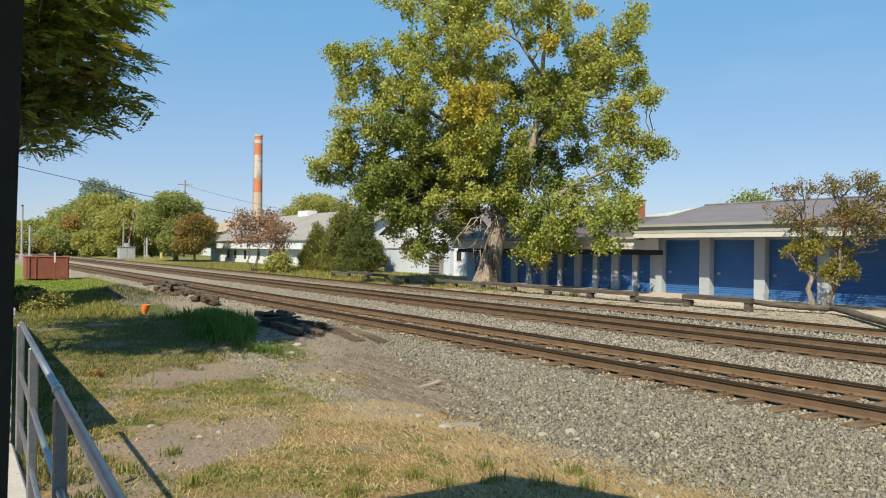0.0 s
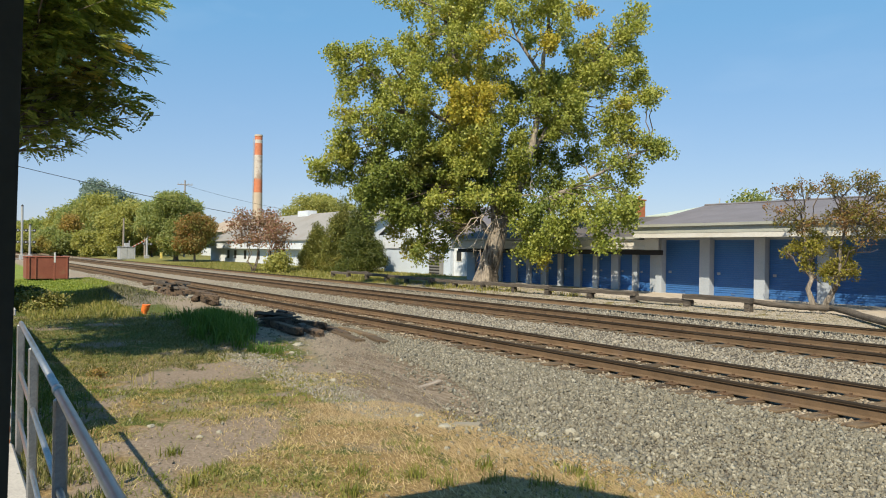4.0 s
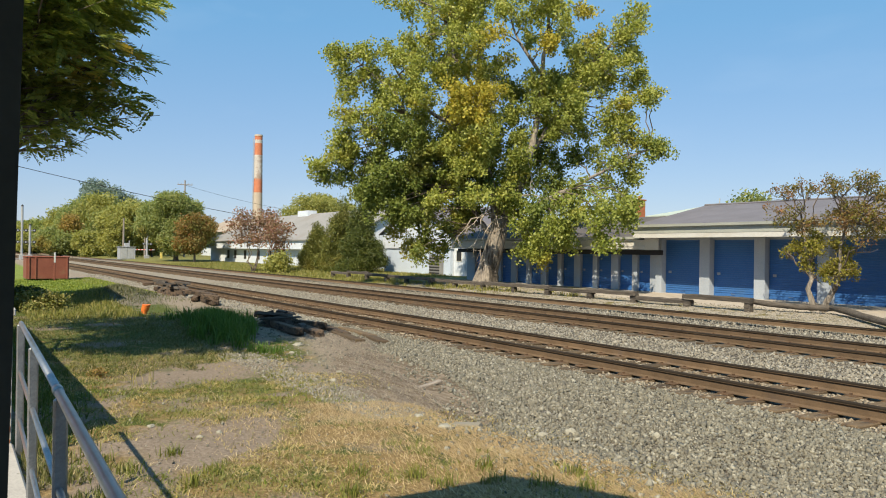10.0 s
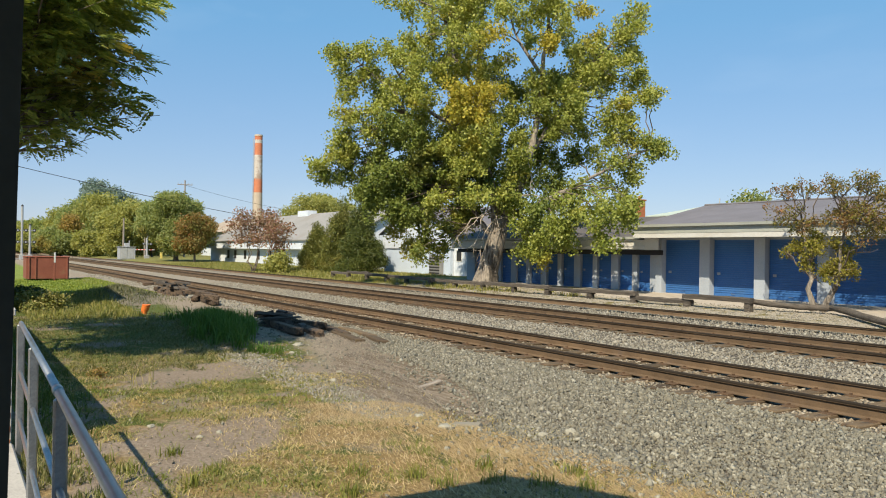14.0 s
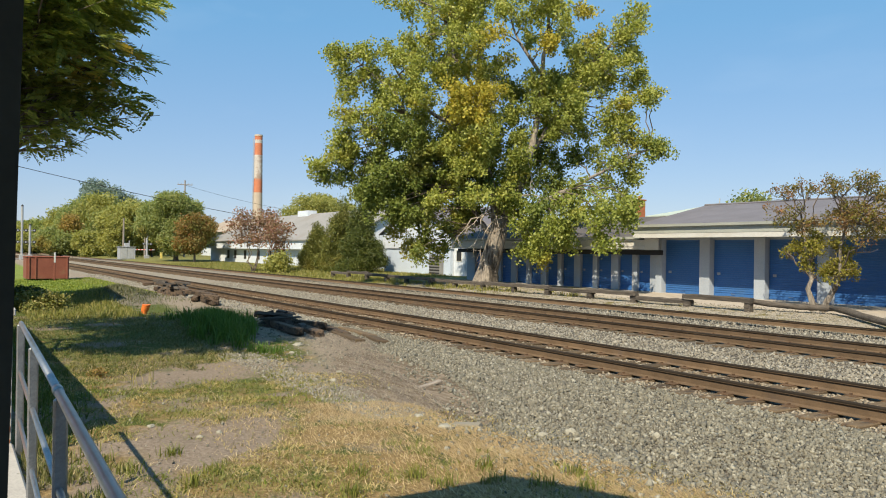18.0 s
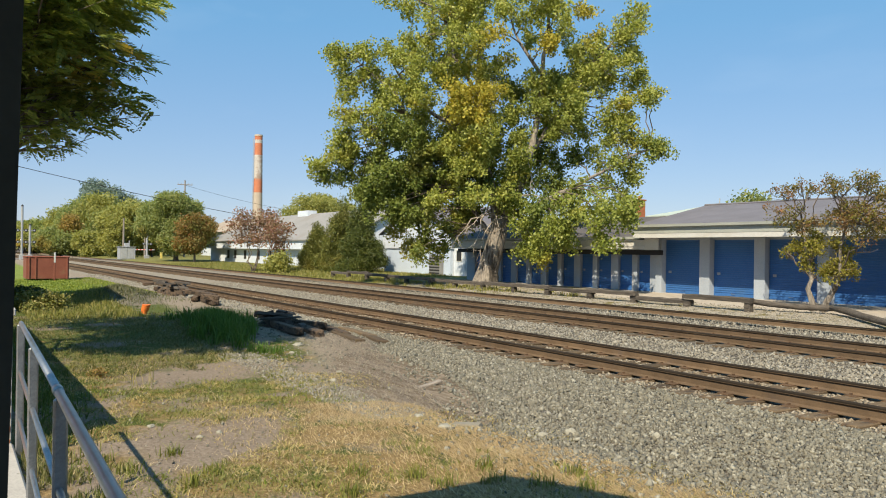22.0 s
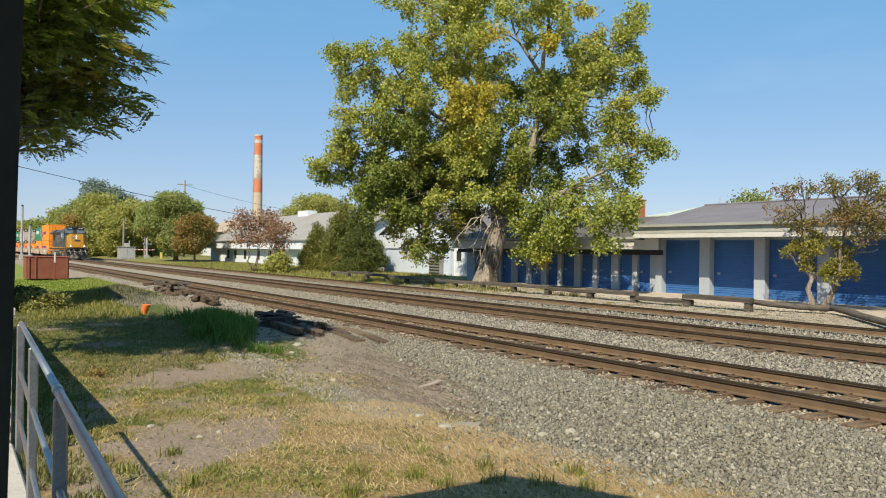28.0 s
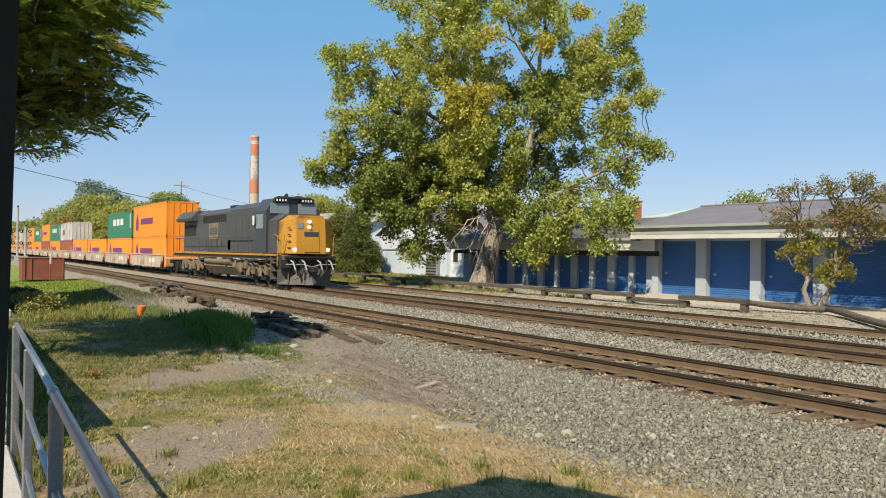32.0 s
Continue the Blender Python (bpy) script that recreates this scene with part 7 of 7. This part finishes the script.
M_INKDARK = surf("dark_lettering", (0.03, 0.025, 0.04), (0.05, 0.04, 0.06), 2.0, 0.6, bumps=0, vary=0)
M_PURPLE = surf("purple_emblem_paint", (0.16, 0.03, 0.14), (0.22, 0.05, 0.18), 2.0, 0.6, bumps=0, vary=0)
TRAIN_THINGS = []      # each with its place behind the nose


def rides(ob, behind):
    TRAIN_THINGS.append((ob, behind))
    return ob


def wheel_part(parent, x, y, r=0.53):
    w = part("wheel", S().tube([(x, y - 0.06, r), (x, y + 0.06, r)], r, 24), M_BLACK, parent)
    return w


def locomotive():
    """Built along x with its nose at 0 and its tail at -x; y from -1.55 (the yard's side) to 1.55."""
    t = thing("locomotive", "dark grey diesel locomotive with a golden-yellow nose", "locomotive", at=(0, FAR, 0))
    deck = 1.62
    part("frame", S().box(-21.6, -0.35, -1.45, 1.45, 1.32, deck - 0.03, 0.03), M_UNDER, t, "dust-brown underframe sill")
    part("walkway", S().box(-21.5, -0.75, -1.56, 1.56, deck - 0.028, deck + 0.01, 0.004), M_LOCOYELLOW, t, "yellow-edged walkway")
    # long hood, with the wide radiator at the tail
    part("long_hood", S().prism([(-1.05, deck + 0.041), (1.05, deck + 0.041), (1.05, 4.1), (0.75, 4.38), (-0.75, 4.38), (-1.05, 4.1)], -20.4, -4.6), M_LOCOGREY, t, "dark grey long hood")
    part("radiator_section", S().prism([(-1.46, 3.74), (1.46, 3.74), (1.52, 3.92), (1.05, 4.42), (-1.05, 4.42), (-1.52, 3.92)], -20.9, -16.9), M_LOCOGREY, t, "overhanging radiator section")
    part("blower_housing", S().prism([(-1.3, 1.66), (1.3, 1.66), (1.3, 4.15), (0.9, 4.45), (-0.9, 4.45), (-1.3, 4.15)], -9.0, -4.3), M_LOCOGREY, t)
    part("exhaust_stack", S().box(-12.0, -11.0, -0.4, 0.4, 4.38, 4.6, 0.03), M_BLACK, t)
    # cab
    part("cab", S().prism([(-1.5, deck + 0.041), (1.5, deck + 0.041), (1.5, 3.9), (1.05, 4.55), (0.0, 4.66), (-1.05, 4.55), (-1.5, 3.9)], -4.29, -2.45), M_LOCOBLUE, t, "dark blue-grey cab")
    # nose: slopes a little to its front and is cut at its corners
    n = S()
    d0 = deck + 0.041
    n.add([(-1.1, -1.34, d0), (-0.5, -1.34, d0), (0.0, -0.80, d0), (0.0, 0.80, d0), (-0.5, 1.34, d0), (-1.1, 1.34, d0),
           (-1.1, -1.32, 3.26), (-0.56, -1.32, 3.26), (-0.14, -0.78, 3.46), (-0.14, 0.78, 3.46), (-0.56, 1.32, 3.26), (-1.1, 1.32, 3.26), (-1.1, -0.8, 3.62), (-1.1, 0.8, 3.62)],
          [(0, 1, 7, 6), (1, 2, 8, 7), (2, 3, 9, 8), (3, 4, 10, 9), (4, 5, 11, 10), (0, 5, 4, 3, 2, 1), (6, 7, 8, 12), (8, 9, 13, 12), (9, 10, 11, 13), (0, 6, 12, 13, 11, 5)])
    part("nose", n, M_LOCOYELLOW, t, "golden-yellow wide nose")
    part("nose_back", S().prism([(-1.40, d0), (1.40, d0), (1.40, 3.34), (0.85, 3.70), (-0.85, 3.70), (-1.40, 3.34)], -2.44, -1.101), M_LOCOGREY, t, "dark grey flank of the nose")
    for y0, y1 in ((-1.30, -0.25), (0.25, 1.30)):
        part("windshield", S().box(-2.455, -2.40, y0, y1, 3.74, 4.30, 0.01), M_WINDOW, t, "cab windshield with sky reflection in its colour")
    for sgn in (-1, 1):
        part("side_window", S().box(-3.95, -2.9, sgn * 1.505 - 0.02, sgn * 1.505 + 0.02, 2.95, 3.72, 0.01), M_WINDOW, t)
    nb = part("number_board", S().box(-2.45, -2.30, -1.10, -0.35, 4.33, 4.58, 0.01), M_BLACK, t, "black number board with white bars")
    for k in range(4):
        part("bar", S().box(-2.299, -2.292, -1.02 + k * 0.16, -0.94 + k * 0.16, 4.40, 4.51), M_INKWHITE, nb)
    nb = part("number_board", S().box(-2.45, -2.30, 0.35, 1.10, 4.33, 4.58, 0.01), M_BLACK, t, "black number board with white bars")
    for k in range(4):
        part("bar", S().box(-2.299, -2.292, 0.42 + k * 0.16, 0.50 + k * 0.16, 4.40, 4.51), M_INKWHITE, nb)
    for z in (3.0, 3.28):
        part("headlight", S().tube([(-0.10, -0.12, z), (0.03, -0.12, z)], 0.07, 14), M_LAMP, t, "lit twin headlight")
    for y in (-0.86, 0.92):
        part("ditch_light", S().tube([(-0.40, y, 1.86), (-0.02, y, 1.86)], 0.085, 14), M_LAMP, t, "lit ditch light")
    part("nose_door", S().prism([(0.005, 1.75), (0.035, 1.75), (-0.075, 3.0), (-0.11, 3.0)], -0.40, 0.42, "y"), M_LOCOYELLOW, t, "nose door")
    part("door_window", S().prism([(-0.11, 2.92), (-0.075, 2.92), (-0.105, 3.22), (-0.14, 3.22)], -0.68, -0.42, "y"), M_WINDOW, t)
    for k in range(3):
        part("lettering_bar", S().box(-13.95 + 0.55 * k, -13.6 + 0.55 * k, -1.082, -1.076, 2.75, 3.2), M_LOCOBLUE, t)
    part("emblem", S().box(-14.2, -12.2, -1.075, -1.052, 2.45, 3.5, 0.01), M_UNDER, t, "faded emblem panel")
    e = part("lettering_bars", S().prism([(-0.07, 2.52), (-0.025, 2.52), (-0.045, 2.76), (-0.09, 2.76)], -0.38, 0.40, "y"), M_LOCOBLUE, t, "dark blue lettering block")
    # plow and steps
    p = S()
    p.add([(-0.9, -1.45, 0.10), (0.25, 0.0, 0.08), (-0.9, 1.45, 0.10), (-0.75, -1.45, 1.05), (-0.25, 0.0, 0.98), (-0.75, 1.45, 1.05), (-0.95, -1.45, 0.10), (0.12, 0.0, 0.08), (-0.95, 1.45, 0.10), (-0.8, -1.45, 1.05), (-0.35, 0, 0.98), (-0.8, 1.45, 1.05)],
          [(0, 1, 4, 3), (1, 2, 5, 4), (6, 9, 10, 7), (7, 10, 11, 8), (3, 4, 10, 9), (4, 5, 11, 10), (0, 6, 7, 1), (1, 7, 8, 2), (0, 3, 9, 6), (2, 8, 11, 5)])
    part("snow_plow", p, M_PLOW, t, "dusty grey snow plow")
    part("pilot", S().box(-0.62, -0.36, -1.5, 1.5, 0.9, 1.58, 0.03), M_BLACK, t)
    for y in (-1.42, 1.42):
        for z in (0.35, 0.75, 1.15):
            part("step", S().box(-1.55, -0.98, y - 0.13, y + 0.13, z, z + 0.05), M_PLOW, t)
    part("anticlimber", S().box(-0.36, -0.08, -1.3, 1.3, 1.42, 1.56, 0.03), M_BLACK, t)
    part("uncoupling_lever", S().tube([(0.0, -1.35, 1.12), (0.06, -0.5, 1.12), (0.12, 0.0, 1.0), (0.06, 0.5, 1.12), (0.0, 1.35, 1.12)], 0.025, 6), M_STEELGREY, t, "bare steel uncoupling lever")
    for y in (-1.05, -0.45, 0.4, 1.0):
        part("jumper_cable", S().tube([(-0.3, y, 1.36), (0.08, y + 0.05, 1.22), (0.16, y + 0.14, 0.86), (0.06, y + 0.26, 0.66)], 0.042, 7), M_STEELGREY, t, "dusty pale hose loop")
    for y in (-1.0, -0.35, 0.35, 1.0):
        part("plow_rib", S().tube([(0.26 - abs(y) * 0.79, y, 0.16), (-0.22 - abs(y) * 0.345, y, 0.99)], 0.035, 5), M_UNDER, t)
    for sg in (-1, 1):
        part("step_panel", S().box(-1.62, -1.58, min(sg * 1.2, sg * 1.56), max(sg * 1.2, sg * 1.56), 0.3, 1.6, 0.01), M_PLOW, t)
        part("grab_rail", S().tube([(-0.72, sg * 1.53, 1.0), (-0.70, sg * 1.53, 2.55), (-1.3, sg * 1.53, 2.62)], 0.024, 6), M_LOCOYELLOW, t)
    part("brow", S().prism([(-1.02, 4.56), (1.02, 4.56), (0.9, 4.66), (-0.9, 4.66)], -2.56, -2.28), M_LOCOBLUE, t, "dark visor over the windshields")
    part("nose_brow", S().prism([(-0.74, 3.47), (0.74, 3.47), (0.66, 3.60), (-0.66, 3.60)], -0.62, -0.17), M_LOCOYELLOW, t)
    part("sill_stripe", S().box(-21.5, -0.8, -1.575, -1.562, 1.53, 1.60), M_LOCOYELLOW, t, "golden-yellow stripe along the sill")
    for k in range(12):
        part("vent_louvre", S().box(-15.6 + k * 0.42, -15.3 + k * 0.42, -1.082, -1.055, 3.55, 4.0, 0.006), M_BLACK, t)
    part("coupler", S().box(-0.4, 0.55, -0.16, 0.16, 0.70, 1.02, 0.05), M_BLACK, t)
    for k, y in enumerate((-0.9, -0.6, 0.55, 0.85)):
        part("air_hose", S().tube([(-0.3, y, 1.35), (0.05, y, 1.2), (0.10, y * 0.9, 0.8), (0.02, y * 0.8, 0.55)], 0.035, 7), M_BLACK, t)
    # fuel tank and trucks
    part("fuel_tank", S().prism([(-1.35, 1.2), (-1.45, 0.8), (-1.1, 0.32), (1.1, 0.32), (1.45, 0.8), (1.35, 1.2)], -13.9, -7.6), M_UNDER, t, "dusty fuel tank")
    part("air_tank", S().tube([(-13.5, -1.40, 1.10), (-8.2, -1.40, 1.10)], 0.17, 12), M_UNDER, t)
    for c in (-3.9, -17.8):
        fr = part("truck_frame", S().box(c - 2.6, c + 2.6, -1.20, -1.02, 0.55, 0.98, 0.05).box(c - 2.6, c + 2.6, 1.02, 1.20, 0.55, 0.98, 0.05).box(c - 0.3, c + 0.3, -1.0, 1.0, 0.6, 1.1).box(c - 2.2, c - 0.5, -1.26, -1.03, 0.72, 1.12, 0.06).box(c + 0.5, c + 2.2, -1.26, -1.03, 0.72, 1.12, 0.06), M_UNDER, t, "dusty truck frame")
        for d in (-1.95, 0.0, 1.95):
            for y in (-0.7525, 0.7525):
                wheel_part(fr, c + d, y)
            part("brake_rigging", S().tube([(c + d - 0.75, -1.25, 0.92), (c + d - 0.55, -1.27, 0.45), (c + d + 0.5, -1.27, 0.38)], 0.045, 6), M_BLACK, fr)
            part("axle_box", S().box(c + d - 0.22, c + d + 0.22, -1.32, -1.21, 0.36, 0.78, 0.05), M_UNDER, fr)
        for d in (-1.0, 1.0):
            part("spring", S().tube([(c + d, -1.28, 0.5), (c + d, -1.28, 1.15)], 0.12, 10), M_UNDER, fr)
    for k in range(7):
        part("pipe_run", S().tube([(-15.2 + k * 1.9, -1.47, 1.28), (-14.6 + k * 1.9, -1.49, 1.18), (-13.6 + k * 1.9, -1.47, 1.26)], 0.04, 6), M_BLACK, t)
    part("battery_box", S().box(-6.9, -6.55, -1.47, -1.2, 0.55, 1.27, 0.03), M_UNDER, t)
    part("tank_cap", S().tube([(-9.2, -1.5, 0.9), (-9.2, -1.4, 0.9)], 0.12, 10), M_BLACK, t)
    for k in range(4):
        part("nose_grab_iron", S().tube([(-0.30, -1.17, 1.95 + k * 0.33), (-0.20, -1.05, 1.95 + k * 0.33)], 0.025, 6), M_BLACK, t)
    # handrails
    for sgn in (-1, 1):
        hr = S().tube([(-20.8, sgn * 1.5, 2.55), (-5.0, sgn * 1.5, 2.55)], 0.02, 6)
        part("handrail", hr, M_LOCOGREY, t)
        for k in range(9):
            part("stanchion", S().tube([(-20.6 + k * 1.93, sgn * 1.5, deck), (-20.6 + k * 1.93, sgn * 1.5, 2.55)], 0.018, 6), M_LOCOGREY, t)
    for y in (-1.35, -0.55, 0.6, 1.35):
        part("stanchion", S().tube([(-0.4, y, deck), (-0.25, y, 2.6)], 0.02, 6), M_LOCOYELLOW, t)
    for k in range(6):
        part("hood_door", S().box(-15.8 + k * 1.1, -14.8 + k * 1.1, -1.071, -1.053, 1.8, 2.4, 0.004), M_LOCOGREY, t)
    for k in range(5):
        part("hood_door", S().box(-10.2 + k * 1.1, -9.2 + k * 1.1, -1.071, -1.053, 1.75, 3.1, 0.004) if k < 1 else S().box(-8.9 + (k - 1) * 1.05, -7.95 + (k - 1) * 1.05, -1.322, -1.302, 2.35, 3.6, 0.004), M_LOCOGREY, t)
    part("cab_door_mirror", S().box(-4.15, -3.95, -1.66, -1.60, 3.15, 3.65, 0.01), M_INKWHITE, t, "pale wind deflector beside the cab window")
    part("brake_wheel_box", S().box(-20.42, -20.39, -0.8, 0.8, 2.2, 3.4), M_BLACK, t)
    part("roof_fan", S().tube([(-18.6, 0, 4.42), (-18.6, 0, 4.50)], 0.75, 18), M_BLACK, t)
    part("horn", S().tube([(-3.2, -0.3, 4.62), (-2.7, -0.3, 4.75)], [0.04, 0.10], 10), M_BLACK, t)
    part("roof_antenna", S().box(-3.0, -2.6, 0.2, 0.5, 4.62, 4.72, 0.02), M_BLACK, t)
    for k in range(3):
        part("equipment_box", S().box(-7.4 + k * 0.55, -6.95 + k * 0.55, -1.42, -1.1, 0.75, 1.28, 0.03), M_UNDER, t)
    part("radiator_grille", S().box(-20.2, -17.4, -1.072, -1.052, 2.75, 3.5, 0.004), M_BLACK, t, "black radiator grille")
    part("cab_side_door", S().box(-4.33, -4.295, -1.4, -0.9, 1.7, 3.5), M_BLACK, t)
    part("reflector", S().box(-4.9, -4.7, -1.075, -1.052, 1.9, 2.2), M_INKWHITE, t)
    return rides(t, 0.0)


def container(kind_of, label, behind, z, tall, material_of, length=12.19):
    """A corrugated box: its near end at x = 0, its far end at -length."""
    t = thing("shipping_container", label, "container", "containers on the train", at=(0, FAR, 0))
    w = 1.22
    for sgn in (-1, 1):
        s = S()
        pts = []
        x = -0.15
        while x > -length + 0.3:
            pts += [(x, sgn * (w - 0.005)), (x - 0.10, sgn * (w - 0.005)), (x - 0.14, sgn * (w - 0.04)), (x - 0.24, sgn * (w - 0.04))]
            x -= 0.28
        pts = [(-0.02, sgn * (w - 0.005))] + pts + [(-length + 0.02, sgn * (w - 0.005))]
        m = len(pts)
        s.add([(a, b, z + 0.12) for a, b in pts] + [(a, b, z + tall - 0.1) for a, b in pts], [(i, i + 1, m + i + 1, m + i) for i in range(m - 1)])
        part("side_wall", s, material_of, t)
    part("end_wall", S().box(-0.06, -0.02, -w + 0.02, w - 0.02, z + 0.1, z + tall - 0.1), material_of, t)
    part("end_wall", S().box(-length + 0.02, -length + 0.06, -w + 0.02, w - 0.02, z + 0.1, z + tall - 0.1), material_of, t)
    part("roof", S().box(-length + 0.02, -0.02, -w + 0.01, w - 0.01, z + tall - 0.08, z + tall - 0.03), material_of, t)
    fr = S()
    for zz in (z, z + tall - 0.12):
        for sgn in (-1, 1):
            fr.box(-length, 0, min(sgn * (w - 0.1), sgn * w), max(sgn * (w - 0.1), sgn * w), zz, zz + 0.12)
    for x in (-0.14, -length):
        for sgn in (-1, 1):
            fr.box(x, x + 0.14, min(sgn * (w - 0.1), sgn * (w + 0.003)), max(sgn * (w - 0.1), sgn * (w + 0.003)), z, z + tall)
        for zz in (z, z + tall - 0.12):
            fr.box(x + 0.002, x + 0.138, -w + 0.1, w - 0.1, zz, zz + 0.12)
    part("frame", fr, material_of, t)
    for y in (-0.7, -0.25, 0.25, 0.7):
        part("lock_rod", S().tube([(0.01, y, z + 0.1), (0.01, y, z + tall - 0.1)], 0.022, 6), material_of, t)
    if kind_of == "orange":
        part("emblem", S().prism([(-11.2, z + 0.5 * tall - 0.75), (-10.2, z + 0.5 * tall - 0.75), (-10.0, z + 0.5 * tall), (-10.5, z + 0.5 * tall + 0.75), (-11.0, z + 0.5 * tall + 0.2)], -w - 0.006, -w + 0.002, "y"), M_PURPLE, t, "purple emblem")
        part("lettering_bar", S().box(-9.2, -4.6, -w - 0.006, -w + 0.002, z + 0.40 * tall, z + 0.40 * tall + 0.5), M_PURPLE, t)
    if kind_of == "green":
        for k in range(3):
            part("lettering_bar", S().box(-9.2 + 1.9 * k, -7.8 + 1.9 * k, -w - 0.006, -w + 0.002, z + 0.50 * tall, z + 0.50 * tall + 0.62), M_INKWHITE, t)
        part("lettering_bar", S().box(-0.9, -0.6, -w - 0.006, -w + 0.002, z + 0.35 * tall, z + 0.9 * tall), M_INKWHITE, t)
    if kind_of == "white":
        part("lettering_bar", S().box(-9.6, -7.6, -w - 0.006, -w + 0.002, z + 0.3 * tall, z + 0.62 * tall), M_CARBR, t, "faded emblem block")
    return rides(t, behind)


def well_car(behind):
    t = thing("well_car", "dusty well car carrying stacked containers", "railway car", "well cars of the train", at=(0, FAR, 0))
    L = 12.6
    for sgn in (-1, 1):
        a, b = sorted((sgn * 1.50, sgn * 1.36))
        part("side_sill", S().prism([(-L + 1.5, 0.36), (-1.0, 0.36), (-0.55, 0.85), (-0.55, 1.30), (-L + 1.05, 1.30), (-L + 1.05, 0.85)], a, b, "y"), M_WELL, t, "dusty tan side sill")
        for k in range(9):
            x = -1.15 - k * 1.28
            y0, y1 = sorted((sgn * 1.502, sgn * 1.55))
            part("rib", S().box(x - 0.06, x + 0.06, y0, y1, 0.36, 1.28), M_WELL, t)
        part("top_chord", S().box(-L + 1.05, -0.55, min(sgn * 1.33, sgn * 1.56), max(sgn * 1.33, sgn * 1.56), 1.301, 1.38, 0.01), M_WELL, t)
        part("lettering_bar", S().box(-4.6, -2.6, min(sgn * 1.503, sgn * 1.506), max(sgn * 1.503, sgn * 1.506), 0.72, 1.05), M_INKWHITE, t)
    part("floor", S().box(-L + 1.2, -0.7, -1.35, 1.35, 0.30, 0.372), M_BLACK, t)
    part("end_platform", S().box(0.02, 1.25, -1.3, 1.3, 1.0, 1.15, 0.02), M_WELL, t)
    part("end_platform", S().box(-L - 0.1, -L + 0.18, -1.3, 1.3, 1.0, 1.15, 0.02), M_WELL, t)
    fr = part("truck_frame", S().box(-0.35, 1.35, -1.12, -0.98, 0.45, 0.72, 0.04).box(-0.35, 1.35, 0.98, 1.12, 0.45, 0.72, 0.04).box(0.3, 0.7, -0.98, 0.98, 0.5, 0.98), M_UNDER, t)
    for x in (-0.38, 1.38):
        for y in (-0.7525, 0.7525):
            wheel_part(fr, x, y, 0.46)
    part("ladder", S().tube([(0.15, -1.4, 0.5), (0.15, -1.4, 1.9)], 0.02, 6).tube([(0.55, -1.4, 0.5), (0.55, -1.4, 1.9)], 0.02, 6), M_WELL, t)
    return rides(t, behind)


locomotive()
CARS = [("orange", "orange"), ("orange", "green"), ("orange", ""), ("orange", ""), ("brown", "white"), ("orange", "green"), ("brown", "orange"), ("orange", "green"), ("orange", "orange"), ("brown", ""), ("orange", "white"), ("orange", "orange"), ("orange", "green"), ("brown", "orange")]
PAINT = {"orange": (M_CAROR, "bright orange container with purple lettering bar"), "green": (M_CARGR, "green container with white lettering"), "white": (M_CARWH, "white refrigerated container with faded emblem"), "brown": (M_CARBR, "rust-brown corrugated shipping container")}
for k, (low, high) in enumerate(CARS):
    at = 24.9 + 12.95 * k
    well_car(at)
    container(low, PAINT[low][1], at + 0.2, 0.38, 2.40, PAINT[low][0])
    if high:
        container(high, PAINT[high][1], at + 0.2, 2.80, 2.70 if high == "orange" else 2.45, PAINT[high][0])


# ---------------------------------------------------------------- motion of the train
NOSE = [(0.0, -596.0), (12.0, -393.0), (20.0, -258.0), (23.0, -207.5), (24.0, -190.5), (25.0, -173.5), (25.5, -165.0), (26.5, -148.6), (27.5, -131.2), (28.0, -121.4), (29.0, -102.3), (30.0, -82.2), (30.5, -71.6), (31.0, -60.3), (31.5, -48.6), (32.0, -36.1)]


GATE = [(0.0, 74.0), (0.5, 71.0), (1.0, 63.0), (1.5, 53.0), (2.0, 41.0), (2.5, 32.0), (3.0, 25.0), (3.5, 20.0), (5.5, 7.0), (6.5, 2.5), (8.0, 0.0), (32.0, 0.0)]


def motions():
    for ob, behind in TRAIN_THINGS:
        walk(ob, [(t, pose(x - behind, FAR, 0)) for t, x in NOSE])
    # the crossing gate comes down at the start
    walk(GATE_ARM, [(t, pose(0, 0, 1.7, 0, -lift, 0)) for t, lift in GATE])


motions()
